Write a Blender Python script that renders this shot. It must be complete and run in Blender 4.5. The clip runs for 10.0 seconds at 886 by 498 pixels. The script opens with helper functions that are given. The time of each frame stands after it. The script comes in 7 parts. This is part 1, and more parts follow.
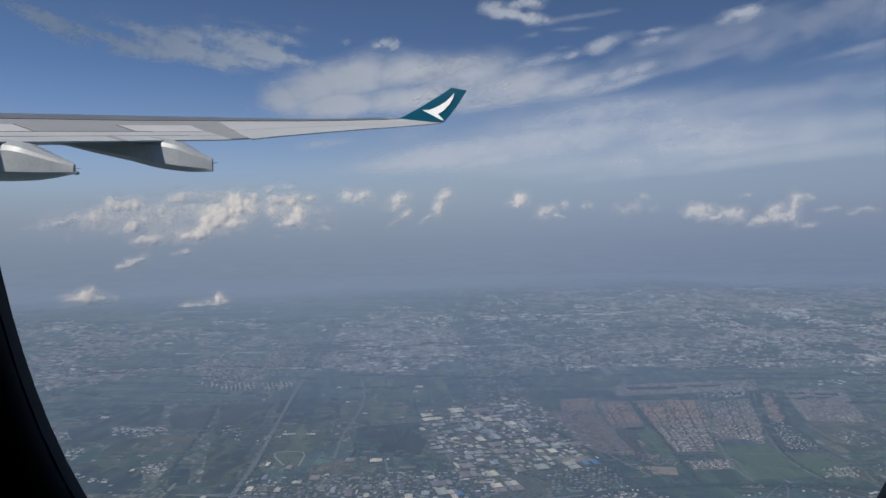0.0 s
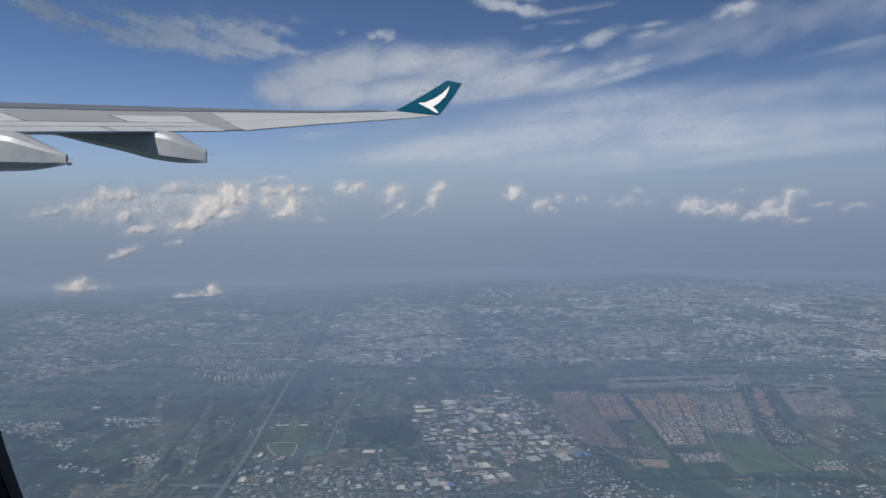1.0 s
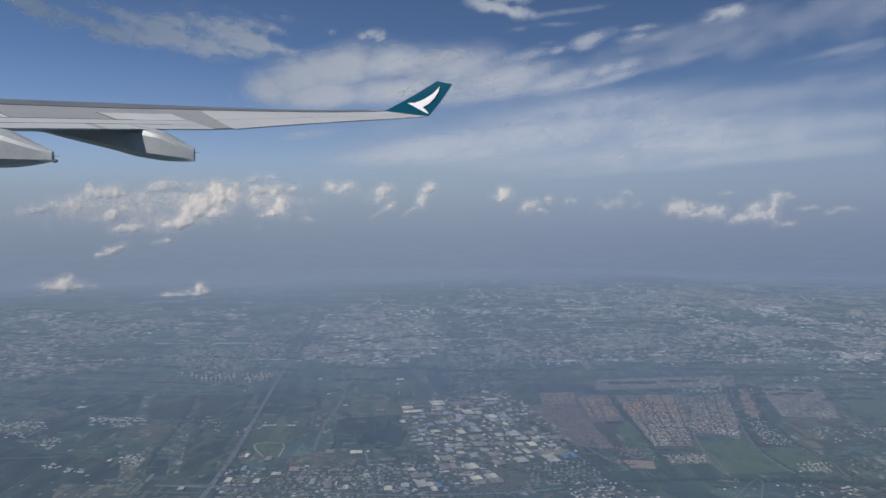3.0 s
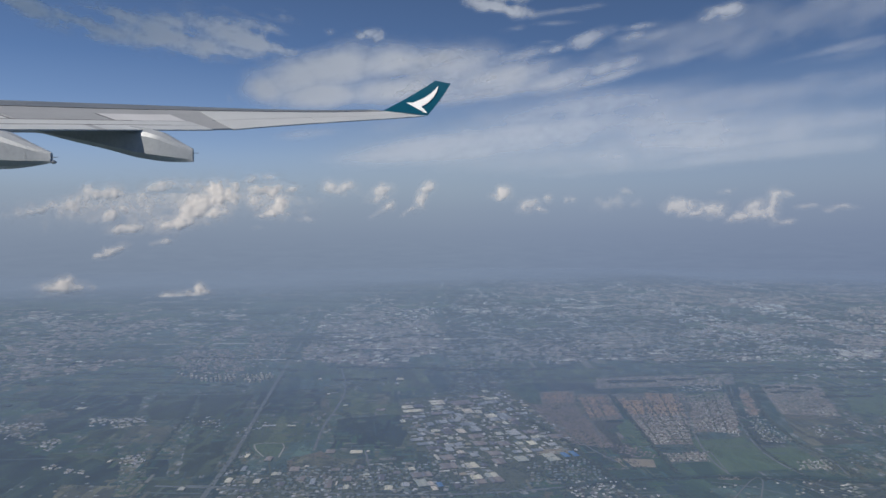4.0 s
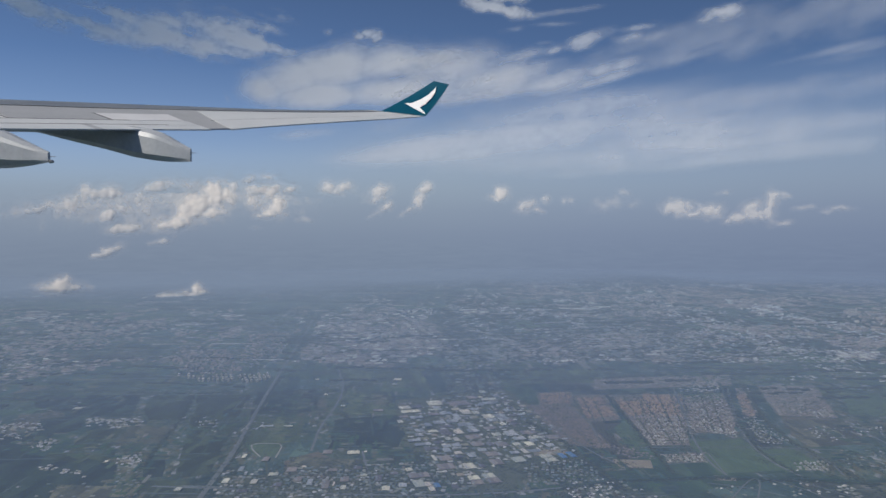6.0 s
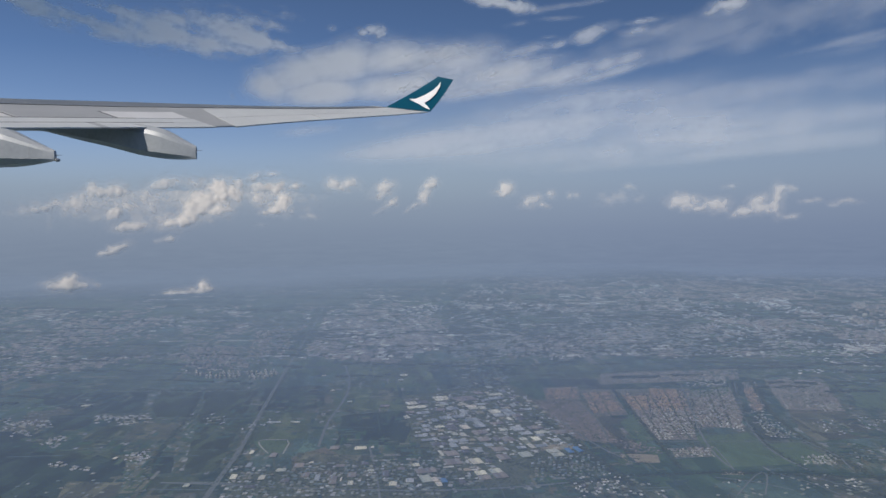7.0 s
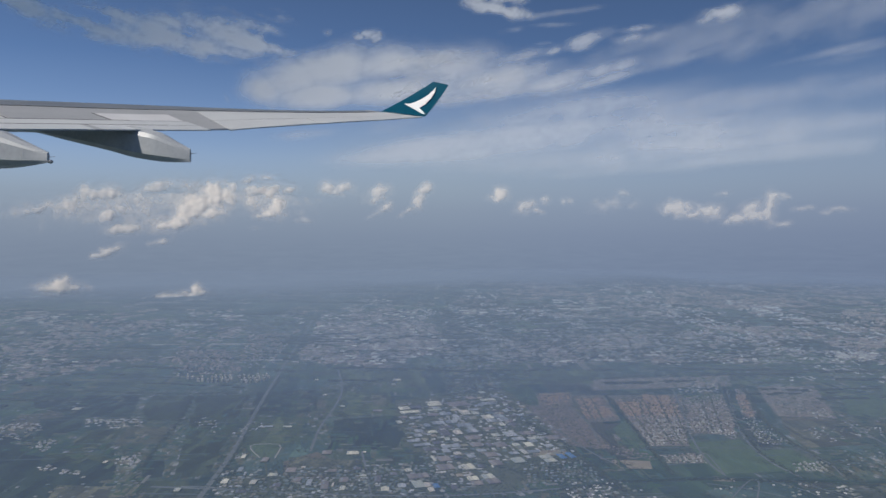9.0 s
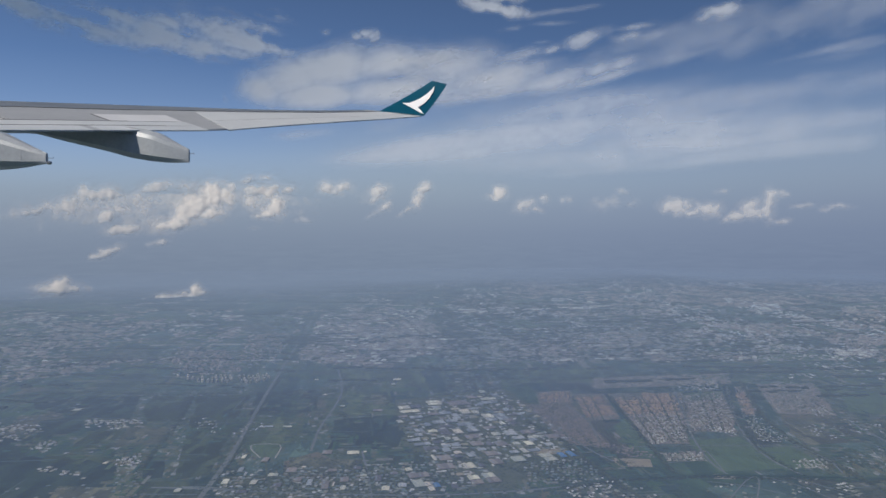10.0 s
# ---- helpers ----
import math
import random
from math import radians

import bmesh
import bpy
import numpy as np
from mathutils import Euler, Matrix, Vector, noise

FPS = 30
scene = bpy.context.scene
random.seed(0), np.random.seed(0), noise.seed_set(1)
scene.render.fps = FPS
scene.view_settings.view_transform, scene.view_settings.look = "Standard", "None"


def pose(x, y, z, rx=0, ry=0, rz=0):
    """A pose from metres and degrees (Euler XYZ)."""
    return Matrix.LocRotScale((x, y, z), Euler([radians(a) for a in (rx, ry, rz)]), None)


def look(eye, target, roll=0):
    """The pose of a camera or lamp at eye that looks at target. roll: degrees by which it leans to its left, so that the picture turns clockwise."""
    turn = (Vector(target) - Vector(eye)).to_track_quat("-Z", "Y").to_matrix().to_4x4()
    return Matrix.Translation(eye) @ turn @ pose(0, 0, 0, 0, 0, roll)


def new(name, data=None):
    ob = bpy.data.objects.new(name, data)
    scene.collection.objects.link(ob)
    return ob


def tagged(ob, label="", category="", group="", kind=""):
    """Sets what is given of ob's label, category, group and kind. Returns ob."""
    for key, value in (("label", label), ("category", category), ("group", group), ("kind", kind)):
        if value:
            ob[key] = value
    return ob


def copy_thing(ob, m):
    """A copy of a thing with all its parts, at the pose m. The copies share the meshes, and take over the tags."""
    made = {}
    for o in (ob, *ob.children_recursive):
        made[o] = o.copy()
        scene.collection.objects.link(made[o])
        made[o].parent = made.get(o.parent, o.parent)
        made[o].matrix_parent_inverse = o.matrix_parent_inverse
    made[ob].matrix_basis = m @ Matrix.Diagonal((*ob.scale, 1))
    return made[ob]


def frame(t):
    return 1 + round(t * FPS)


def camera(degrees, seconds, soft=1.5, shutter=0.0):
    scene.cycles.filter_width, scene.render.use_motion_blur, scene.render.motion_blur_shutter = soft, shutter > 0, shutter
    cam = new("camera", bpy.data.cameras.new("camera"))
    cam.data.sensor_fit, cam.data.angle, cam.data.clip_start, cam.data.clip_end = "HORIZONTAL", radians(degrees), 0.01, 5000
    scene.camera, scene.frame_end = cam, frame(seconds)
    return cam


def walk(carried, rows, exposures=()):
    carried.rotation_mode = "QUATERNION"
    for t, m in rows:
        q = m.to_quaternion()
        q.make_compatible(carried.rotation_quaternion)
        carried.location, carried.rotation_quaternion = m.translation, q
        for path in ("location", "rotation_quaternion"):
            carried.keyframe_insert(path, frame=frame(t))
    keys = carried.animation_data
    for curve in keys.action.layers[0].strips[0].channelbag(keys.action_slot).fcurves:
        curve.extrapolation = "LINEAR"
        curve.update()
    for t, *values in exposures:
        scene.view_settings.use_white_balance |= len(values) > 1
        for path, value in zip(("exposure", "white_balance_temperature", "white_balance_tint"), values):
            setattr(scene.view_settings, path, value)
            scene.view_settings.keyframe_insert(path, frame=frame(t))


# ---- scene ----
import itertools
# ---------------------------------------------------------------- camera and its way
cam = camera(66.0, 10.0, soft=1.55)
WALK = [
    (0, pose(0.0236, -0.0136, -0.0201, 89.293, 0.889, 1.706)),
    (0.5, pose(0.0200, -0.0043, 0.0085, 88.067, 1.446, 0.855)),
    (1, pose(0.0210, -0.0045, 0.0114, 88.648, 0.454, 1.215)),
    (1.5, pose(0.0254, -0.0055, 0.0125, 88.845, 0.996, 0.553)),
    (2, pose(0.0254, -0.0055, 0.0125, 88.504, 0.300, 0.598)),
    (2.5, pose(0.0254, -0.0055, 0.0125, 88.711, -0.063, 0.333)),
    (4, pose(0.0254, -0.0055, 0.0125, 88.652, 0.271, 0.236)),
    (4.5, pose(0.0254, -0.0055, 0.0125, 88.700, -0.037, 0.106)),
    (5, pose(0.0254, -0.0055, 0.0125, 88.766, -0.000, -0.000)),
    (5.5, pose(0.0254, -0.0055, 0.0125, 88.824, -0.024, -0.087)),
    (7, pose(0.0254, -0.0055, 0.0125, 88.340, 0.515, 0.507)),
    (7.5, pose(0.0254, -0.0055, 0.0125, 88.456, 0.392, 0.562)),
    (8, pose(0.0254, -0.0055, 0.0125, 88.882, 0.430, 0.222)),
    (8.5, pose(0.0254, -0.0055, 0.0125, 88.691, 0.174, 0.080)),
    (9, pose(0.0254, -0.0055, 0.0125, 88.743, 0.085, 0.010)),
    (9.5, pose(0.0254, -0.0055, 0.0125, 88.790, 0.446, -0.049)),
    (10, pose(0.0254, -0.0055, 0.0125, 88.676, 0.366, -0.053)),
]
walk(cam, WALK, exposures=[(0, -0.03), (0.5, 0.07), (1.5, 0.03), (2.5, 0.0), (10, 0.0)])

# ---------------------------------------------------------------- light
SUN = Vector((-0.52, -0.50, 0.69)).normalized()
world = bpy.data.worlds.new("sky")
scene.world = world
world.use_nodes = True
wn = world.node_tree.nodes
sky = wn.new("ShaderNodeTexSky")
sky.sky_type = "NISHITA"
sky.sun_disc = False
sky.sun_elevation = math.asin(SUN.z)
sky.sun_rotation = math.atan2(-SUN.x, SUN.y)
sky.altitude = 5000.0
sky.air_density = 1.0
sky.dust_density = 0.3
sky.ozone_density = 4.0
wn["Background"].inputs["Strength"].default_value = 0.085
world.node_tree.links.new(sky.outputs[0], wn["Background"].inputs["Color"])

sun = new("sun", bpy.data.lights.new("sun", "SUN"))
sun.data.energy = 3.9
sun.data.angle = radians(0.55)
sun.data.color = (1.0, 0.945, 0.87)
sun.matrix_world = look(SUN * 100, (0, 0, 0))


# ---------------------------------------------------------------- materials
def material(name, colour, rough=0.7, metal=0.0):
    m = bpy.data.materials.new(name)
    m.use_nodes = True
    b = m.node_tree.nodes["Principled BSDF"]
    b.inputs["Base Color"].default_value = (*colour, 1)
    b.inputs["Roughness"].default_value = rough
    b.inputs["Metallic"].default_value = metal
    return m


def node(m, kind, **values):
    n = m.node_tree.nodes.new("ShaderNode" + kind)
    for key, value in values.items():
        n.inputs[key].default_value = value
    return n


def link(m, a, b):
    m.node_tree.links.new(a, b)


def ramp(m, fac, stops, constant=False):
    n = m.node_tree.nodes.new("ShaderNodeValToRGB")
    if constant:
        n.color_ramp.interpolation = "CONSTANT"
    e = n.color_ramp.elements
    while len(e) < len(stops):
        e.new(0.5)
    for el, (pos, col) in zip(e, stops):
        el.position, el.color = pos, (*col, 1)
    link(m, fac, n.inputs[0])
    return n.outputs[0]


def math_node(m, op, a, b):
    n = m.node_tree.nodes.new("ShaderNodeMath")
    n.operation = op
    for i, v in enumerate((a, b)):
        if isinstance(v, (int, float)):
            n.inputs[i].default_value = v
        else:
            link(m, v, n.inputs[i])
    return n.outputs[0]


def mix_colour(m, fac, a, b, mode="MIX"):
    n = m.node_tree.nodes.new("ShaderNodeMix")
    n.data_type, n.blend_type = "RGBA", mode
    for sock, v in ((n.inputs[0], fac), (n.inputs[6], a), (n.inputs[7], b)):
        if isinstance(v, (int, float)):
            sock.default_value = v
        elif isinstance(v, tuple):
            sock.default_value = (*v, 1)
        else:
            link(m, v, sock)
    return n.outputs[2]


def place(m, scale=(1, 1, 1), turn=0.0):
    geo = node(m, "NewGeometry")
    mp = node(m, "Mapping")
    mp.inputs["Scale"].default_value = scale
    mp.inputs["Rotation"].default_value = (0, 0, radians(turn))
    link(m, geo.outputs["Position"], mp.inputs[0])
    return mp.outputs[0]


def noise_tex(m, vec, scale, detail=4.0, rough=0.55):
    n = node(m, "TexNoise", Scale=scale, Detail=detail, Roughness=rough)
    link(m, vec, n.inputs["Vector"])
    return n.outputs["Fac"]


def surface(name, stops, scale, rough=0.7, metal=0.0, fine=0.0, bump=0.0, stretch=(1, 1, 1), turn=0.0):
    """A surface whose colour wanders between the stops with a noise of that size, with a finer grain on top."""
    m = material(name, stops[0][1], rough, metal)
    b = m.node_tree.nodes["Principled BSDF"]
    vec = place(m, stretch, turn)
    col = ramp(m, noise_tex(m, vec, scale), stops)
    grain = noise_tex(m, vec, scale * 9, 3.0)
    if fine:
        col = mix_colour(m, fine, col, ramp(m, grain, [(0.3, (0.3, 0.3, 0.3)), (0.7, (1, 1, 1))]), "MULTIPLY")
    link(m, col, b.inputs["Base Color"])
    if bump:
        bp = node(m, "Bump", Strength=bump)
        link(m, grain, bp.inputs["Height"])
        link(m, bp.outputs[0], b.inputs["Normal"])
    return m


def varied(name, stops, rough=0.75, island=False, grain=1.2):
    """Colours that differ from piece to piece."""
    m = material(name, stops[0][1], rough)
    b = m.node_tree.nodes["Principled BSDF"]
    if island:
        fac = node(m, "NewGeometry").outputs["Random Per Island"]
    else:
        fac = node(m, "ObjectInfo").outputs["Random"]
    col = ramp(m, fac, stops, constant=True)
    g = noise_tex(m, place(m), grain, 3.0)
    col = mix_colour(m, 0.35, col, ramp(m, g, [(0.3, (0.55, 0.55, 0.55)), (0.7, (1, 1, 1))]), "MULTIPLY")
    link(m, col, b.inputs["Base Color"])
    return m


# aircraft
PAINT = surface("wing_paint", [(0.3, (0.51, 0.525, 0.525)), (0.7, (0.575, 0.588, 0.585))], 0.9, 0.42, fine=0.10, stretch=(1, 1, 1))
SKIN = surface("wing_skin", [(0.3, (0.325, 0.332, 0.338)), (0.7, (0.378, 0.384, 0.39))], 0.8, 0.45, fine=0.14)
LIGHT_PANEL = surface("light_panel", [(0.3, (0.60, 0.595, 0.59)), (0.7, (0.65, 0.645, 0.64))], 1.1, 0.4, fine=0.08)
SLAT = surface("slat_metal", [(0.3, (0.15, 0.168, 0.186)), (0.7, (0.19, 0.208, 0.225))], 0.7, 0.42, fine=0.1)
SEAM = material("seam_rubber", (0.12, 0.12, 0.125), 0.8)
FAIRING = surface("fairing_paint", [(0.3, (0.350, 0.372, 0.392)), (0.7, (0.425, 0.443, 0.455))], 1.3, 0.42, fine=0.2)
SKIN.node_tree.nodes["Principled BSDF"].inputs["Specular IOR Level"].default_value = 0.4
TEAL = surface("teal_paint", [(0.3, (0.003, 0.062, 0.105)), (0.7, (0.004, 0.072, 0.118))], 1.2, 0.35, fine=0.06)
TEAL.node_tree.nodes["Principled BSDF"].inputs["Specular IOR Level"].default_value = 0.25
WHITE = surface("white_paint", [(0.3, (0.76, 0.76, 0.75)), (0.7, (0.82, 0.82, 0.81))], 1.5, 0.4)
GLASS_TIP = material("lamp_cover", (0.42, 0.42, 0.42), 0.2, 0.8)
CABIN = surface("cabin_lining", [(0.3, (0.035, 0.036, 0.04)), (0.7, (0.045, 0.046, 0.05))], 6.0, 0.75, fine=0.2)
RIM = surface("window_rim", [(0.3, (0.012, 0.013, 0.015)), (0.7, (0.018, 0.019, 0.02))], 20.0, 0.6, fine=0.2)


def cloud_material(name, colour, through_light=0.45, wisp=0.0):
    m = bpy.data.materials.new(name)
    m.use_nodes = True
    nt = m.node_tree
    nt.nodes.remove(nt.nodes["Principled BSDF"])
    d = node(m, "BsdfDiffuse", Color=(*colour, 1))
    tl = node(m, "BsdfTranslucent", Color=(*colour, 1))
    tr = node(m, "BsdfTransparent")
    body = node(m, "MixShader", Fac=through_light)
    link(m, d.outputs[0], body.inputs[1])
    link(m, tl.outputs[0], body.inputs[2])
    at = node(m, "Attribute")
    at.attribute_name = "vapour"
    fac = at.outputs["Fac"]
    if wisp:
        n = noise_tex(m, place(m), wisp, 5.0, 0.65)
        n = ramp(m, n, [(0.30, (0.35, 0.35, 0.35)), (0.65, (1, 1, 1))])
        fac = math_node(m, "MULTIPLY", fac, n)
    out = node(m, "MixShader")
    link(m, fac, out.inputs[0])
    link(m, tr.outputs[0], out.inputs[1])
    link(m, body.outputs[0], out.inputs[2])
    link(m, out.outputs[0], nt.nodes["Material Output"].inputs[0])
    return m


CUMULUS = cloud_material("cumulus_vapour", (0.85, 0.79, 0.715), 0.36)
CIRRUS = cloud_material("cirrus_ice", (0.82, 0.815, 0.815), 0.12)
# painted haze: opacity of its sheets by the angle above the horizon
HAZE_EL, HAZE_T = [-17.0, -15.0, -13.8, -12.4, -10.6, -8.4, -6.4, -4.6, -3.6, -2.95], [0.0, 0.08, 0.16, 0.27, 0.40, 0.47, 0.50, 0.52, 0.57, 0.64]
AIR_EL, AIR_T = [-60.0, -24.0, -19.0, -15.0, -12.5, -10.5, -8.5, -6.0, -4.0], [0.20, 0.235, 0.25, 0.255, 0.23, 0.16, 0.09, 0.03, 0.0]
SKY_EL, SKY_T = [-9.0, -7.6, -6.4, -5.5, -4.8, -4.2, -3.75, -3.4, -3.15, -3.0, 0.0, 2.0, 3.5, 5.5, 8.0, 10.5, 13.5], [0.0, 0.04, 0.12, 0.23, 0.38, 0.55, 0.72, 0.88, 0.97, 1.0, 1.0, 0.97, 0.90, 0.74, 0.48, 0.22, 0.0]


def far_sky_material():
    """Emissive far-horizon sheet with haze light painted in, paler with height, dimmer towards +X."""
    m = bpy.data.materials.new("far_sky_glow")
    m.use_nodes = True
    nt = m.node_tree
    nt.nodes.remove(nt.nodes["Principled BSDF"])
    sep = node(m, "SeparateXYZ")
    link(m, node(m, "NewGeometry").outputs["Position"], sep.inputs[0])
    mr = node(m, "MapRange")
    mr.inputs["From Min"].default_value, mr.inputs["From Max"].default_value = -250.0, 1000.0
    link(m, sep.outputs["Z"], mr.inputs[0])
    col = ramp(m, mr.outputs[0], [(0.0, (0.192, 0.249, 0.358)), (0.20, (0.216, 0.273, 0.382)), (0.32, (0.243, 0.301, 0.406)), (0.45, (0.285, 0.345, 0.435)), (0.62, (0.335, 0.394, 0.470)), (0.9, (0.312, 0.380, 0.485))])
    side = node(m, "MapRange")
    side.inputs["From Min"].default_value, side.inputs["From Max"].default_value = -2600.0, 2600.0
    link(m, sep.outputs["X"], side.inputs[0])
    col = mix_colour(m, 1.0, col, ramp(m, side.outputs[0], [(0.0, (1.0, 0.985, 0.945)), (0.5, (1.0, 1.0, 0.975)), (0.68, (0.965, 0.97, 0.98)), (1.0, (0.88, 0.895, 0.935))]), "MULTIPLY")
    # Faint level streaks painted into the glow, only low down.
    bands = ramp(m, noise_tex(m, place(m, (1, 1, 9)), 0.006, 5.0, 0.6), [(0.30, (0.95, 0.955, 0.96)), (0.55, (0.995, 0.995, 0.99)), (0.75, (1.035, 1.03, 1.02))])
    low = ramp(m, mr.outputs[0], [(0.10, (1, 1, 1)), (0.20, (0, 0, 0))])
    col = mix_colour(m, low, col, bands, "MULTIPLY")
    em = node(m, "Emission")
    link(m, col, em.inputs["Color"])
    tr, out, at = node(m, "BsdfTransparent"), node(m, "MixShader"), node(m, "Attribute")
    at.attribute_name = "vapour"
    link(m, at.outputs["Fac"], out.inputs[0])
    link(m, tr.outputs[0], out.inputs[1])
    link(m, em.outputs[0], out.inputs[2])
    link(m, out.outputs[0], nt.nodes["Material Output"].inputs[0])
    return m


FAR_SKY = far_sky_material()
# Tinted sheets stand in for haze; its scattered light is in their colour.
HAZE = cloud_material("haze_sheet_tint", (0.290, 0.392, 0.545), 0.1)
AIR = cloud_material("air_sheet_tint", (0.197, 0.274, 0.458), 0.1)

# land
FIELDS = material("fields", (0.024, 0.056, 0.023), 0.95)


def make_fields(m):
    b = m.node_tree.nodes["Principled BSDF"]
    vec = place(m, (1, 0.55, 1), -8)
    plots = node(m, "TexVoronoi", Scale=0.013, Randomness=0.9)
    plots.distance = "CHEBYCHEV"
    link(m, vec, plots.inputs["Vector"])
    sep = node(m, "SeparateColor")
    link(m, plots.outputs["Color"], sep.inputs[0])
    big = ramp(m, sep.outputs[0], [
        (0.00, (0.036, 0.082, 0.066)), (0.18, (0.068, 0.129, 0.081)), (0.36, (0.100, 0.172, 0.145)), (0.52, (0.053, 0.105, 0.089)),
        (0.68, (0.108, 0.152, 0.104)), (0.80, (0.080, 0.110, 0.095)), (0.90, (0.138, 0.146, 0.112))], True)
    strips = node(m, "TexVoronoi", Scale=0.05, Randomness=0.8)
    strips.distance = "CHEBYCHEV"
    link(m, place(m, (1, 0.35, 1), 6), strips.inputs["Vector"])
    sep2 = node(m, "SeparateColor")
    link(m, strips.outputs["Color"], sep2.inputs[0])
    fine = ramp(m, sep2.outputs[1], [(0.0, (0.62, 0.68, 0.76)), (0.30, (1, 1, 1)), (0.62, (1.35, 1.28, 1.18)), (0.85, (0.78, 0.84, 0.90))], True)
    col = mix_colour(m, 0.75, big, fine, "MULTIPLY")
    woods = ramp(m, noise_tex(m, place(m, (1, 0.6, 1)), 0.012, 6.0, 0.65), [(0.50, (0, 0, 0)), (0.60, (1, 1, 1))])
    col = mix_colour(m, math_node(m, "MULTIPLY", woods, 0.75), col, (0.047, 0.088, 0.070))
    blotch = ramp(m, noise_tex(m, place(m), 0.0022, 3.0), [(0.35, (0.70, 0.74, 0.82)), (0.65, (1.1, 1.08, 1.05))])
    col = mix_colour(m, 0.8, col, blotch, "MULTIPLY")
    speck = ramp(m, noise_tex(m, place(m), 0.22, 4.0, 0.7), [(0.35, (0.72, 0.75, 0.78)), (0.70, (1.2, 1.2, 1.2))])
    col = mix_colour(m, 0.8, col, speck, "MULTIPLY")
    for size, stretch, cut, strength in ((0.20, 0.6, 0.52, 0.68), (0.11, 0.5, 0.54, 0.5)):
        cells = node(m, "TexVoronoi", Scale=size, Randomness=0.95)
        cells.distance = "CHEBYCHEV"
        link(m, place(m, (1, stretch, 1), -9), cells.inputs["Vector"])
        pick = node(m, "SeparateColor")
        link(m, cells.outputs["Color"], pick.inputs[0])
        tone = ramp(m, pick.outputs[2], [(0.0, (0.077, 0.122, 0.095)), (0.22, (0.121, 0.161, 0.124)), (0.42, (0.050, 0.092, 0.070)), (0.6, (0.172, 0.184, 0.125)),
                                         (0.75, (0.151, 0.134, 0.082)), (0.88, (0.279, 0.288, 0.252)), (0.96, (0.400, 0.385, 0.375))], True)
        built = ramp(m, noise_tex(m, place(m, (1, 0.65, 1)), 0.0065 if size > 0.15 else 0.0042, 5.0, 0.62), [(cut, (0, 0, 0)), (cut + 0.07, (1, 1, 1))])
        col = mix_colour(m, math_node(m, "MULTIPLY", built, strength), col, tone)
    link(m, col, b.inputs["Base Color"])


make_fields(FIELDS)
ASPHALT = surface("road_surface", [(0.3, (0.150, 0.178, 0.168)), (0.7, (0.180, 0.208, 0.195))], 0.02, 0.9, fine=0.3)
TRACK = surface("pale_track", [(0.3, (0.33, 0.32, 0.27)), (0.7, (0.40, 0.385, 0.33))], 0.05, 0.95, fine=0.3)
LANE = surface("lane_surface", [(0.3, (0.070, 0.100, 0.070)), (0.7, (0.100, 0.130, 0.092))], 0.03, 0.9, fine=0.3)
WATER = material("canal_water", (0.025, 0.064, 0.043), 0.6)
SAND = surface("bare_earth", [(0.3, (0.290, 0.258, 0.190)), (0.7, (0.345, 0.305, 0.222))], 0.05, 0.95, fine=0.35)
MEADOW = surface("meadow_grass", [(0.3, (0.088, 0.154, 0.094)), (0.7, (0.120, 0.180, 0.108))], 0.03, 0.95, fine=0.35, stretch=(1, 0.25, 1), turn=6)
CROP = surface("green_crop", [(0.3, (0.086, 0.128, 0.082)), (0.7, (0.114, 0.160, 0.100))], 0.06, 0.95, fine=0.35, stretch=(1, 0.2, 1), turn=10)
STUBBLE = surface("stubble", [(0.3, (0.106, 0.127, 0.098)), (0.7, (0.138, 0.157, 0.120))], 0.06, 0.95, fine=0.4, stretch=(0.3, 1, 1), turn=6)
BLUE_CROP = surface("blue_green_crop", [(0.3, (0.030, 0.060, 0.055)), (0.7, (0.044, 0.077, 0.068))], 0.05, 0.95, fine=0.3, stretch=(1, 0.3, 1), turn=8)
YARD = surface("yard_concrete", [(0.3, (0.092, 0.122, 0.082)), (0.7, (0.140, 0.168, 0.116))], 0.06, 0.9, fine=0.5)
HOUSING_GROUND = surface("housing_paving", [(0.3, (0.180, 0.182, 0.150)), (0.7, (0.245, 0.236, 0.192))], 0.09, 0.95, fine=0.45)
BROWN_EARTH = surface("brown_plot", [(0.3, (0.142, 0.144, 0.110)), (0.7, (0.188, 0.178, 0.138))], 0.05, 0.95, fine=0.4)
DARK_FIELD = surface("dark_crop", [(0.3, (0.048, 0.078, 0.056)), (0.7, (0.066, 0.098, 0.070))], 0.04, 0.95, fine=0.35, stretch=(1, 0.3, 1), turn=8)


def strip_fields(m, scale, turn):
    """Narrow strips of differing growth across a sown field."""
    b = m.node_tree.nodes["Principled BSDF"]
    before = b.inputs["Base Color"].links[0].from_socket
    cells = node(m, "TexVoronoi", Scale=scale, Randomness=0.85)
    cells.distance = "CHEBYCHEV"
    link(m, place(m, (1, 0.3, 1), turn), cells.inputs["Vector"])
    pick = node(m, "SeparateColor")
    link(m, cells.outputs["Color"], pick.inputs[0])
    tone = ramp(m, pick.outputs[0], [(0.0, (0.62, 0.66, 0.74)), (0.25, (0.95, 0.96, 0.98)), (0.5, (1.30, 1.24, 1.12)), (0.72, (0.80, 0.84, 0.88)), (0.9, (1.75, 1.58, 1.36))], True)
    link(m, mix_colour(m, 0.75, before, tone, "MULTIPLY"), b.inputs["Base Color"])


